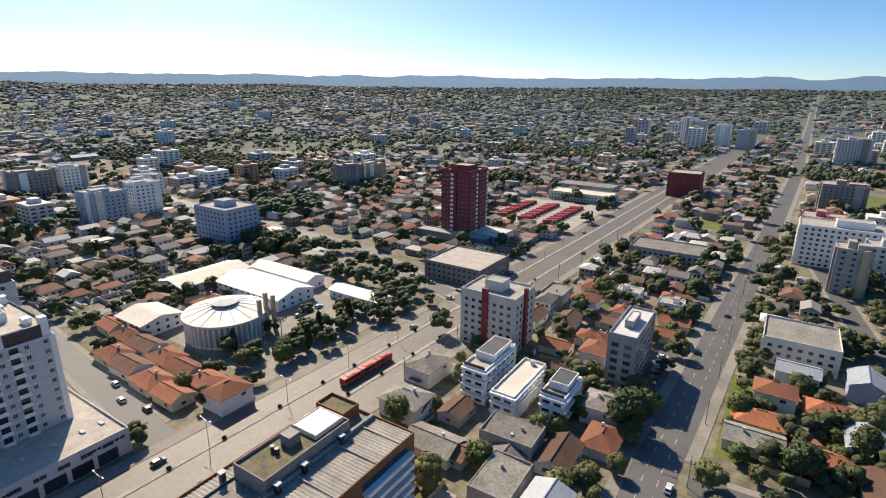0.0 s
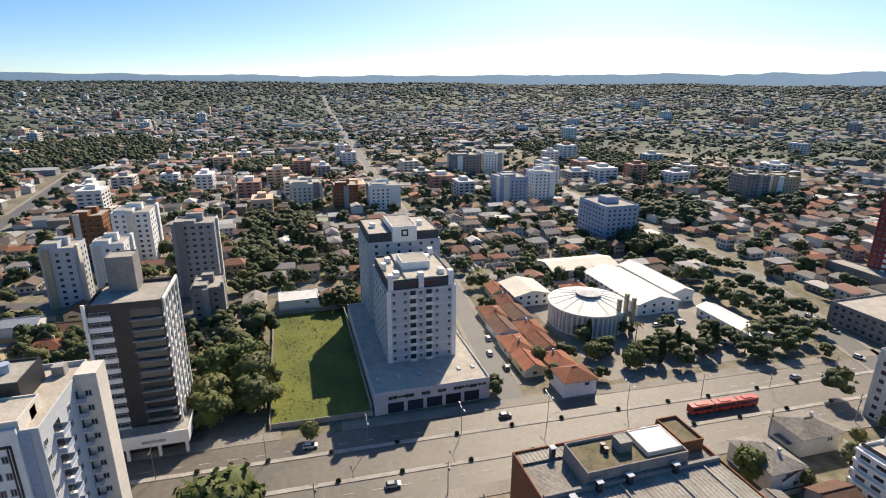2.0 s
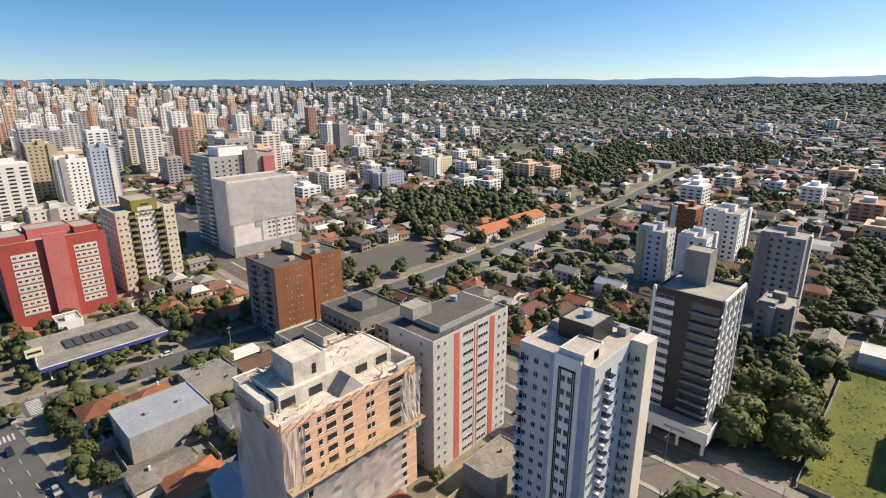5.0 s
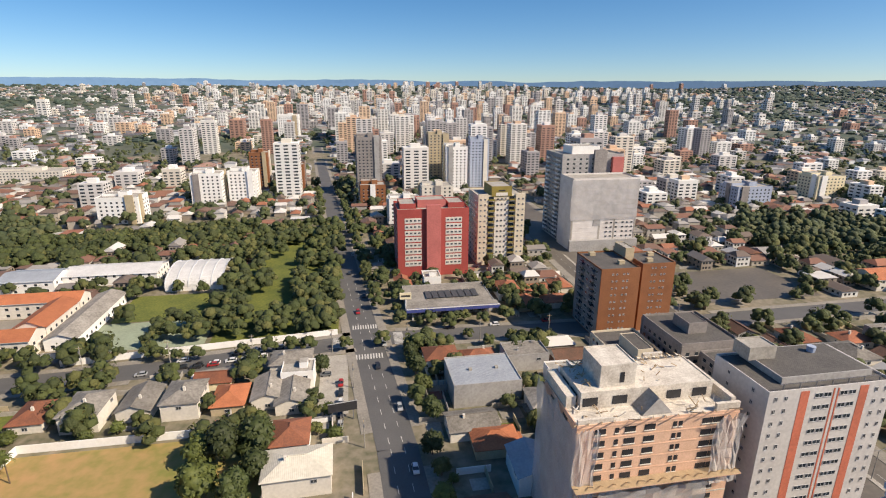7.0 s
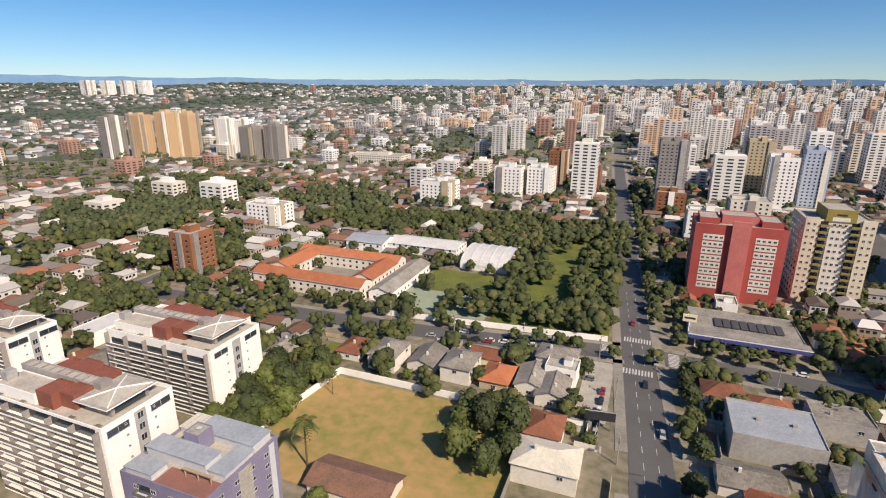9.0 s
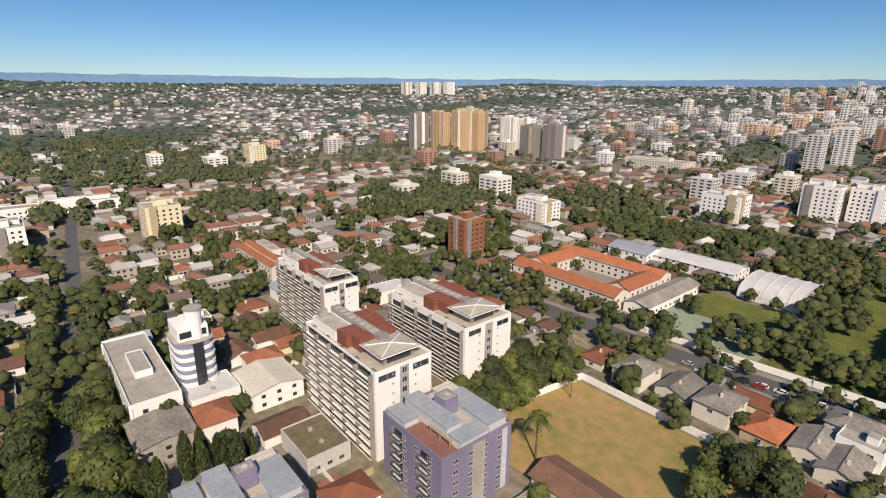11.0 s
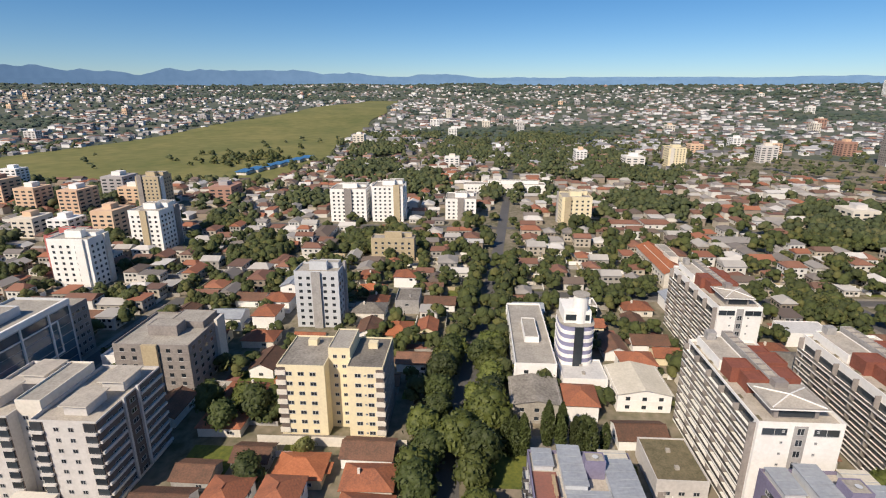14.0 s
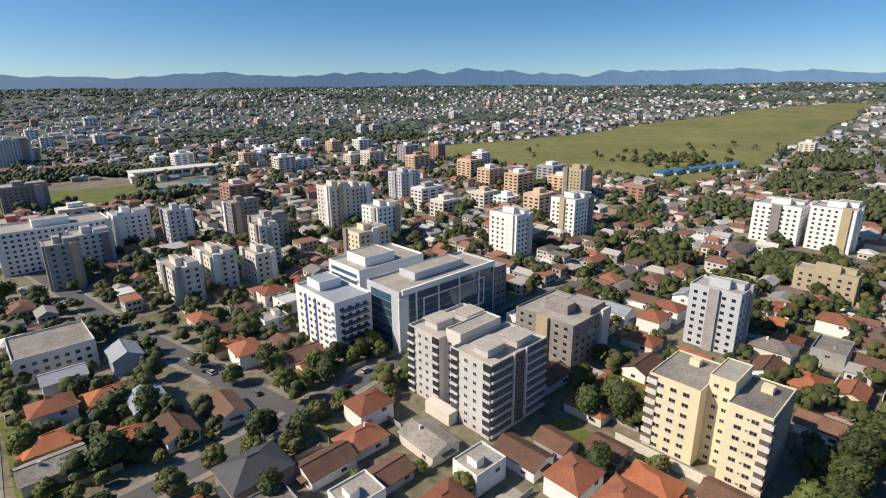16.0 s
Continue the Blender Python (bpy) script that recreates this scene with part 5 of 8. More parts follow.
def corrugated(x0, x1, y0, y1, z, rise, material, pitch=0.9):
    """A ribbed roof sheet, its ribs running along x, falling slightly outwards."""
    m = Mesh()
    n = int((y1 - y0) / pitch)
    s = m.slot(material)
    for i in range(2 * n + 1):
        y = y0 + (y1 - y0) * i / (2 * n)
        zz = z + (0.16 if i % 2 else 0.0)
        m.v += [(x0, y, zz), (x1, y, zz + rise)]
    for i in range(2 * n):
        m.f.append((2 * i, 2 * i + 1, 2 * i + 3, 2 * i + 2))
        m.m.append(s)
    return m


def foreground_block():
    b = thing("apartment_building", "brown-sided building with corrugated roofs and a roof terrace", "building", pose(-75, 63, 0))
    body = (-13, 13, -21, 21)
    block(b, *body, -0.3, 23.4, M_BRICKW, M_ROOFGREY, 0.9)
    for k in range(4):
        y0 = -20.5 + 10.3 * k
        part("roof_sheet", corrugated(1.5, 12.6, y0, y0 + 10.2, 23.75, 0.25, M_ROOFSHEET), b)
        part("roof_sheet", corrugated(-12.6, -9.1, y0, y0 + 10.2, 23.75, 0.2, M_ROOFSHEET), b)
    block(b, -9, 0.5, -11, 13, 23.55, 26.6, M_TAUPE, M_MOSSY, 0.8, "attic")
    windows(b, (-9, 0.5, -11, 13), "+x", 23.2, 1, even(8), (1.0, 0.8))
    block(b, -12, -3, 14.5, 20, 23.55, 25.8, M_BRICKW, M_MOSSY, 0.8, "attic")
    for y in (-14.5, -4, 8, 16):
        part("roof_seam", Mesh().box(1.4, 12.7, y - 0.15, y + 0.15, 24.0, 24.3, M_CONCRETE), b)
    part("gutter_wall", Mesh().box(0.7, 1.4, -20.6, 20.6, 23.5, 24.9, M_TAUPE), b)
    block(b, -8.5, -1, 4, 12.5, 26.75, 27.6, M_OFFWHITE, M_WHITE, 0.3, "upper_deck")
    part("roof_box", Mesh().box(-6.5, -3.5, -1, 2, 26.7, 29.2, M_TAUPE, M_CONCRETE), b)
    for x, y in ((1.8, -9), (1.8, -2), (1.6, 9), (-10, -13), (-10, 10), (4, -16)):
        ch = part("chimney", Mesh().box(x - 0.5, x + 0.5, y - 0.5, y + 0.5, 23.9, 26.0, M_BLACKW), b)
        part("chimney_cap", Mesh().box(x - 0.7, x + 0.7, y - 0.7, y + 0.7, 26.0, 26.2, M_COOLWHITE), ch)
    for k in range(7):
        part("balcony", Mesh().box(13, 14.6, 3, 19, 1.5 + 3 * k, 2.6 + 3 * k, M_WHITE), b)
        part("glazing", Mesh().box(13, 13.08, 3, 19, 2.6 + 3 * k, 4.3 + 3 * k, M_GLASS), b)
    windows(b, body, "+x", 1, 7, [0.1, 0.25, 0.4], (1.4, 1.2))
    for x in (-6, -4.6):
        part("water_tank", Mesh().tube(x, -3.5, 26.75, 28, 0.5, 0.55, M_BLACKW), b)
    take(-90, -60, 40, 86)


def red_tower():
    b = thing("apartment_tower", "tall maroon brick tower with white balcony strips", "building", pose(-189, 319, 0))
    body = (-11.5, 12, -13, 11)
    block(b, *body, -0.3, 46.5, M_MAROON, M_CONCRETE, 1.2)
    for s in ("+x", "-y"):
        us = [0.1, 0.22, 0.62, 0.74, 0.86]
        windows(b, body, s, 3, 14, us, (1.3, 1.2))
        panel(b, body, s, 0.46, 0.54, 5, 46, M_MAROON, 0.8, "shaft")
        for k in range(14):
            panel(b, body, s, 0.33, 0.42, 4.5 + 3 * k, 6.2 + 3 * k, M_WHITE, 0.5, "balcony")
    for k in range(14):
        panel(b, body, "+x", 0.93, 1.0, 4.5 + 3 * k, 6.4 + 3 * k, M_WHITE, 0.5, "balcony")
    block(b, -7, 7, -8, 6, 46.7, 50, M_MAROON, M_CONCRETE, 0.6, "lift_core")
    block(b, -26, 30, -24, -13.1, -0.3, 5, M_TAUPE, M_CONCRETE, 0.6, "podium")
    block(b, 12.1, 34, -13, 12, -0.3, 5, M_OFFWHITE, M_ROOFCREAM, 0.6, "podium")
    take(-216, -153, 294, 334)


white_tower()
black_tower()
blue_tower()
striped_tower()
construction_tower()
brown_towers()
red_building()
filling_station()
terraced_block("white block with long balconies and brick-red attics", 106, 147, -84, -65, 27)
terraced_block("white block with long balconies and brick-red attics, behind trees", 117, 161, -129, -107, 23)
terraced_block("white block with long balconies and brick-red attics beside a lane", 175, 219, -101, -86, 26)
violet_block("violet-grey apartment block with pale blue roof sheets", 77, 101, -87, -64, 18.5)
violet_block("violet-grey block with terraces and sheet roofs", 91, 109, -38, -14, 15)
cream_building()
grey_building()
glass_complex()
violet_white_tower()
round_tower()
church()
foreground_block()
red_tower()


def beige_tower():
    b = thing("apartment_tower", "sand-coloured tower with stacked dark balconies and an olive crown", "building", pose(-86.5, -302.5, 0))
    body = (-13.5, 14.5, -12.5, 12)
    block(b, *body, -0.3, 41, M_SAND, M_CONCRETE, 0.8)
    for u0, u1 in ((0.0, 0.2), (0.8, 1.0)):
        panel(b, body, "+y", u0, u1, 0, 42.6, M_SAND, 1.1, "corner_wing")
    panel(b, body, "+y", 0.36, 0.64, 4, 38, M_OFFWHITE, 0.5, "pale_bay")
    front = (-13.5, 14.5, -12.5, 13.1)
    windows(b, front, "+y", 2.5, 12, [0.05, 0.14, 0.86, 0.95], (1.1, 1.1), 3.2)
    windows(b, (-13.5, 14.5, -12.5, 12.5), "+y", 2.5, 12, [0.42, 0.5, 0.58], (1.2, 1.2), 3.2)
    balconies(b, body, "+y", 3.2, 12, [0.28, 0.72], 3.6, 1.7, 3.2, rail=M_GOLD, slab=M_TAUPE)
    window_rows(b, body, "+x", 1, 12, M_SAND, 4.2, 3.2)
    block(b, -5.5, 6.5, -6, 12.4, 41, 46.5, M_GOLD, M_CONCRETE, 0.4, "crown")
    part("crown_emblem", Mesh().box(-1.5, 2.5, 12.4, 12.5, 44.0, 44.8, M_BLACKW), b)
    part("crown_window", Mesh().box(-3, 4, 12.4, 12.5, 41.4, 43.2, M_OFFWHITE), b)
    take(-102, -70, -317, -288)


beige_tower()
def netted_tower():
    b = thing("unfinished_tower", "tall tower under construction wrapped in grey netting", "building", pose(-160, -320, 0))
    body = (-23, 22, -10, 11)
    block(b, *body, -0.3, 46, M_NET, M_CONCRETE, 1.0)
    for k in range(15):
        panel(b, body, "+y", 0.0, 1.0, 2.6 + 3 * k, 2.95 + 3 * k, M_NET, 0.09, "slab_edge")
        panel(b, body, "+x", 0.0, 1.0, 2.6 + 3 * k, 2.95 + 3 * k, M_NET, 0.09, "slab_edge")
    for u in (0.0, 0.32, 0.55, 0.97):
        panel(b, body, "+y", u, u + 0.025, 0, 46, M_CONCRETE, 0.16, "column")
    windows(b, (-23, 22, -10, 11.1), "+y", 7, 8, [0.06, 0.13, 0.2, 0.3, 0.38, 0.45], (1.6, 1.2))
    panel(b, body, "+y", 0.55, 0.66, 16, 30, M_GREYW, 0.2, "bare_patch")
    veil = Mesh()
    for i in range(12):
        for j in range(8):
            q = [(-23 + 46 * (i + a) / 12, 11.55 + 0.1 * math.sin((i + a) * 5.3 + (j + c) * (j + c) * 1.3), 20 + 26 * (j + c) / 8) for a, c in ((0, 0), (1, 0), (1, 1), (0, 1))]
            veil.face(q, M_VEIL)
    part("torn_netting", veil, b, "pale translucent scaffold netting")
    part("podium", Mesh().box(-24, 23, 11.5, 14, -0.2, 7, M_GREYW), b)
    back = (-24, 20, -44, -14)
    block(b, *back, -0.3, 58, M_GREYW, M_CONCRETE, 1.0)
    window_rows(b, back, "+x", 0, 19, M_GREYW, 3.2, ww=2.0)
    window_rows(b, back, "+y", 0, 19, M_GREYW, 4.5)
    panel(b, back, "+y", 0.3, 0.5, 40, 62, M_TAUPE, 2.0, "shaft")
    panel(b, back, "+y", 0.02, 0.2, 40, 57, M_PINKW, 2.5, "red_bay")
    balconies(b, back, "+x", 3, 18, [0.2, 0.8], 5, 1.3)
    block(b, -10, 10, -38, -22, 58.2, 63, M_WHITE, M_CONCRETE, 0.6, "lift_core")
    take(-186, -136, -366, -306)


netted_tower()
plain_tower("beige mid-rise block beside the avenue", -102, -78, 171, 189, 23, M_PALE, stripe=M_MAROON)


def banded_office(label, x0, x1, y0, y1, h, wall, deck, core):
    b = plain_tower(label, x0, x1, y0, y1, h, wall, deck, size=(2.4, 1.5), core=0)
    hx, hy = (x1 - x0) / 2, (y1 - y0) / 2
    for k in range(1, int(h / 3) + 1):
        part("storey_band", Mesh().box(-hx - 0.1, hx + 0.9, -hy - 1.0, -hy - 0.02, 3 * k - 0.5, 3 * k + 0.35, wall), b)
        part("storey_band", Mesh().box(hx + 0.02, hx + 0.9, -hy, hy * 0.7, 3 * k - 0.4, 3 * k + 0.3, wall), b)
    if core:
        block(b, -hx * 0.8, hx * 0.8, -hy * 0.35, hy * 0.85, h + 0.12, h + core, wall, M_DARKROOF, 0.3, "roof_storey")
        part("glass_rail", Mesh().box(-hx + 0.3, hx - 0.3, -hy + 0.3, -hy + 0.4, h + 0.2, h + 1.9, M_BALRAIL), b)
    part("water_tank", Mesh().tube(0, hy * 0.92 - 1, h + 0.15, h + 1.7, 0.8, 0.9, M_BLUEW, 10), b)


banded_office("white office block with dark window bands", -79.5, -71, 135, 158, 12, M_WHITE, M_TERRACE, 2.6)
banded_office("white low office block with roof terrace", -66.5, -58.5, 131, 156, 9, M_WHITE, M_ROOFCREAM, 0)
banded_office("white low office block with grey parapets", -53, -45, 138, 154, 9.2, M_WHITE, M_ROOFGREY, 2.4)
plain_tower("grey office block with a bright white roof", -42, -32.6, 170, 198, 20, M_GREYW, M_ROOFWHITE, size=(2.4, 1.6), core=2.5)
plain_tower("dark maroon windowless tower block", -98, -69, 562, 590, 23, M_MAROON, pitch=9, core=0)
plain_tower("pale pink low apartment block", 3, 28, 222, 246, 10, M_OFFWHITE, M_ROOFGREY, core=0)
plain_tower("large white apartment block beside a street", 12, 68, 374, 400, 24, M_WHITE)
plain_tower("grey-blue slab building with a flat roof", -325, -292, 197, 222, 25, M_BLUEW, pitch=4)
plain_tower("flat-roofed white building along a side lane", 160, 212, -29, -15, 10, M_WHITE, M_CONCRETE, pitch=6, core=2)
plain_tower("dark flat-roofed shop building on the avenue", -160, -125, 228, 262, 9, M_TAUPE, M_TERRACE, core=0)
gable_hall("white parish hall with a bright sheet roof", -234, -187, 148, 170, 6, 3, True, M_WHITE, M_ROOFWHITE)
gable_hall("narrow white annex with a bright sheet roof", -240, -196, 174, 186, 5.5, 2, True, M_WHITE, M_ROOFWHITE)
gable_hall("white canopy hall beside the church", -182, -150, 176, 186, 4, 1.5, True, M_WHITE, M_ROOFWHITE)
gable_hall("long cream-roofed hall behind the church", -258, -238, 132, 172, 6, 2, False, M_WHITE, M_ROOFCREAM)
gable_hall("white-roofed chapel hall beside the church", -231, -211, 98, 116, 6, 2, True, M_WHITE, M_ROOFCREAM)
gable_hall("white hall with a pale roof behind cypresses", 150, 168, -64, -47, 6.5, 1.6, True, M_WHITE, M_ROOFCREAM)
gable_hall("pale grey workshop with a low sheet roof", 142, 157.5, -28, -13, 7, 1.2, True, M_CONCRETE, M_ROOFGREY)


def low_shed(label, x0, x1, y0, y1, h, wall, deck):
    b = thing("shed", label, "building", pose((x0 + x1) / 2, (y0 + y1) / 2, 0))
    hx, hy = (x1 - x0) / 2, (y1 - y0) / 2
    block(b, -hx, hx, -hy, hy, -0.2, h, wall, deck, 0.5)
    windows(b, (-hx, hx, -hy, hy), "-x", 0.4, 1, even(3), (1.6, 1.2))
    part("door", Mesh().box(-hx - 0.08, -hx, hy * 0.6, hy * 0.9, 0, 2.4, M_TAUPE), b)
    for u in (-0.5, 0.3):
        part("roof_vent", Mesh().box(hx * u, hx * u + 1.1, -0.6, 0.5, h + 0.12, h + 0.9, M_CONCRETE), b)
    take(x0, x1, y0, y1, 0.6)


low_shed("grey commercial building with a blue-grey sheet roof by the street", -53, -30, -166, -147, 8, M_GREYW, M_ROOFBLUE)
low_shed("low white workshop with a flat pale roof", 158.5, 172, -46, -31, 6, M_WHITE, M_ROOFWHITE)
low_shed("low shed with a mossy dark flat roof beside the white block", 112, 129, -60, -47, 5.5, M_PALE, M_MOSSY)
gable_hall("arcaded shop row with an orange tile roof", -302, -268, -231, -214, 6.5, 3, True, M_OFFWHITE, M_ROOFORANGE)
gable_hall("arcaded shop row with an orange tile roof", -345, -309, -233, -217, 6.5, 3, True, M_OFFWHITE, M_ROOFORANGE)
gable_hall("long institution with pale walls and orange tiles", 262, 312, -112, -99, 8, 3, True, M_OFFWHITE, M_ROOFORANGE)
plain_tower("long low warehouse with a grey roof", -75, -33, 330, 356, 7, M_GREYW, M_ROOFGREY, core=0)
plain_tower("low depot building with a sheet roof", -190, -130, 480, 505, 7, M_OFFWHITE, M_ROOFCREAM, core=0)
plain_tower("long depot shed with a grey roof", -200, -140, 520, 548, 8, M_GREYW, M_ROOFGREY, core=0)
plot("depot_field", "small bright playing field", -62, -34, 440, 470, M_GRASS)
# school round a court, with orange tiles
plot("school_yard", "pale paved court inside the school", 136, 172, -247, -219, M_PAVE)
for a in ((124, 188, -219, -207), (124, 188, -259, -248), (124, 136, -247.5, -219.5), (174, 188, -247.5, -219.5)):
    gable_hall("school wing with cream walls and bright orange tiles", *a, 7.5, 2.6, a[1] - a[0] > 30, M_OFFWHITE, M_ROOFORANGE, "school_wing", "school")
gable_hall("grey-roofed long school shed", 110, 122, -262, -212, 5, 2, False, M_WHITE, M_ROOFGREY)
gable_hall("low white-roofed school shed", 104, 150, -308, -288, 6, 2.2, True, M_WHITE, M_ROOFWHITE)
gable_hall("pale warehouse with a sheet roof", 150, 176, -300, -280, 7, 2, True, M_WHITE, M_ROOFBLUE)


def vault_gym():
    b = thing("gym", "white barrel-vaulted gym roof on arches", "gym", pose(82, -291, 0))
    m = Mesh()
    n = 16
    for s in range(5):
        x0, x1 = -14 + 5.6 * s, -8.6 + 5.6 * s
        for i in range(n):
            p, q = math.pi * i / n, math.pi * (i + 1) / n
            for r0, zz in ((0.0, 0),):
                m.face([(x0, 18 * math.cos(p), 2 + 7 * math.sin(p)), (x1, 18 * math.cos(p), 2 + 7 * math.sin(p)), (x1, 18 * math.cos(q), 2 + 7 * math.sin(q)), (x0, 18 * math.cos(q), 2 + 7 * math.sin(q))], M_ROOFWHITE)
    part("vault", m, b)
    for s in range(6):
        x = -14.1 + 5.6 * s
        a = Mesh()
        for i in range(n):
            p, q = math.pi * i / n, math.pi * (i + 1) / n
            a.beam((x, 18 * math.cos(p), 2.1 + 7.1 * math.sin(p)), (x, 18 * math.cos(q), 2.1 + 7.1 * math.sin(q)), 0.4, M_COOLWHITE)
        part("arch", a, b)
    for y in (-18, 17.6):
        part("wall", Mesh().box(-14, 14, y, y + 0.4, 0, 2.1, M_WHITE), b)
    take(66, 98, -312, -271)


vault_gym()


def billboard():
    b = thing("billboard", "dark framed roadside billboard on posts", "billboard", pose(BOARD[0], BOARD[1], 0, 0, 0, 8))
    for x in (-3.2, 0, 3.2):
        part("post", Mesh().box(x - 0.15, x + 0.15, -0.15, 0.15, 0, 4.2, M_METAL), b)
    part("panel", Mesh().box(-4.5, 4.5, -0.2, 0.2, 3.4, 6.6, M_BLACKW), b)
    part("frame_trim", Mesh().box(-4.6, 4.6, 0.2, 0.3, 6.5, 6.75, M_FRAME), b)


hall = thing("pool_hall", "long white sports hall with a pale ribbed roof", "building", pose(205, 700, 0))
part("wall", Mesh().box(-48, 48, -14, 14, -0.3, 9, M_WHITE), hall)
part("roof", Mesh().box(-49, 49, -15, 15, 9.05, 10, M_OFFWHITE), hall)
for k in range(9):
    part("window_band", Mesh().box(-45 + 10.2 * k, -37 + 10.2 * k, -14.2, -14.02, 4.5, 8, M_GLASS), hall)
take(155, 255, 684, 716)
BOARD = (5.6, -146.5)
billboard()


def wall_run(label, a, b, h, material, t=0.25):
    a, b = Vector((*a, 0)), Vector((*b, 0))
    d = (b - a).normalized()
    s = Vector((-d.y, d.x, 0)) * t / 2
    m = Mesh()
    p = [a + s, a - s, b - s, b + s]
    q = [v + Vector((0, 0, h)) for v in p]
    for i in range(4):
        j = (i + 1) % 4
        m.face([tuple(p[i]), tuple(p[j]), tuple(q[j]), tuple(q[i])], material)
    m.face([tuple(v) for v in q], material)
    tagged(new("boundary_wall", m.data("boundary_wall")), label, "wall", kind="structure")


wall_run("long white street wall of the park", (8.2, -208.5), (110, -198), 2.6, M_WHITE)
wall_run("white wall round the vacant lot", (101.5, -108), (97, -145.5), 2.6, M_WHITE)
wall_run("white wall round the vacant lot", (97, -145.8), (26, -145.3), 2.6, M_WHITE)
wall_run("dark wall round the vacant lot", (25.5, -145), (25.5, -95), 2.4, M_TAUPE)
wall_run("pale compound wall before the cream flats", (127.6, 18), (127.6, 62), 3.0, M_OFFWHITE)
wall_run("stained concrete front wall of the empty lot", (-146, -11), (-144.6, 20), 1.8, M_CONCRETE)
wall_run("concrete side wall of the empty lot", (-146, -11.4), (-232, -11.4), 1.8, M_TAUPE)
wall_run("concrete side wall of the empty lot", (-146, 19.8), (-232, 19.8), 3.0, M_CONCRETE)
wall_run("concrete back wall of the empty lot", (-232.3, -11), (-232.3, 20), 2.0, M_CONCRETE)


# ---- trees ----
def cards(centres, size, rs, flat=0.5, out=None):
    """Small leaf sprays, four corners each, round the given centres; out: the way that they face, roughly."""
    n = len(centres)
    if out is None:
        a = rs.normal(size=(n, 3))
        a[:, 2] *= flat
    else:
        a = np.cross(out + rs.normal(size=(n, 3)) * 0.45, rs.normal(size=(n, 3)))
    a /= np.linalg.norm(a, axis=1)[:, None]
    b = np.cross(a, rs.normal(size=(n, 3)) if out is None else out + rs.normal(size=(n, 3)) * 0.3)
    b /= np.linalg.norm(b, axis=1)[:, None]
    s = (size * rs.uniform(0.6, 1.4, n))[:, None]
    return np.stack([centres - a * s, centres + b * s * 0.6, centres + a * s, centres - b * s * 0.6], axis=1).reshape(-1, 3)


def quad_mesh(name, verts, material):
    n = len(verts) // 4
    me = bpy.data.meshes.new(name)
    me.vertices.add(n * 4)
    me.vertices.foreach_set("co", np.asarray(verts, dtype=np.float32).ravel())
    me.loops.add(n * 4)
    me.loops.foreach_set("vertex_index", np.arange(n * 4, dtype=np.int32))
    me.polygons.add(n)
    me.polygons.foreach_set("loop_start", np.arange(0, n * 4, 4, dtype=np.int32))
    me.materials.append(material)
    me.update(calc_edges=True)
    return me


def crown_points(rs, n, radius, height, base, lobes=9):
    """Places spread over several overlapping lobes of an uneven crown."""
    c = rs.normal(size=(lobes, 3))
    c /= np.linalg.norm(c, axis=1)[:, None]
    c *= np.array([radius * 0.55, radius * 0.55, height * 0.3])
    r = radius * rs.uniform(0.36, 0.6, lobes)
    pick = rs.integers(0, lobes, n)
    d = rs.normal(size=(n, 3))
    d /= np.linalg.norm(d, axis=1)[:, None]
    d[:, 2] = np.abs(d[:, 2]) * np.where(rs.random(n) < 0.75, 1, -0.6)
    p = c[pick] + d * (r[pick] * rs.uniform(0.75, 1.05, n))[:, None] * np.array([1, 1, 0.75])
    p[:, 2] += base + height * 0.5
    return p, d + np.array([0, 0, 0.25])


def ball(levels):
    """Vertices and triangles of a sphere from an icosahedron, each edge halved some times."""
    bm = bmesh.new()
    bmesh.ops.create_icosphere(bm, subdivisions=levels, radius=1.0)
    bm.verts.ensure_lookup_table()
    v = np.array([q.co[:] for q in bm.verts])
    f = np.array([[q.index for q in p.verts] for p in bm.faces if p.calc_center_median().z > -0.55])
    bm.free()
    return v, f


BALLS = {1: ball(1), 2: ball(2)}


def crown_lobes(rs, lobes, radius, height, base, level):
    """Overlapping uneven leaf masses that fill a crown."""
    bv, bf = BALLS[level]
    vs, fs, k = [], [], 0
    for i in range(lobes):
        a = 2 * math.pi * (i * 0.618 + rs.uniform(-0.1, 0.1))
        up = (i + 0.5) / lobes
        q = radius * (0.62 * math.sqrt(1 - up * up * 0.9)) * rs.uniform(0.75, 1.1)
        r = radius * rs.uniform(0.38, 0.56)
        c = np.array([q * math.cos(a), q * math.sin(a), base + height * (0.22 + 0.56 * up)])
        vs.append(bv * r * (1 + rs.uniform(-0.2, 0.2, (len(bv), 1))) * np.array([1, 1, 0.8]) + c)
        fs.append(bf + k)
        k += len(bv)
    return np.concatenate(vs), np.concatenate(fs)


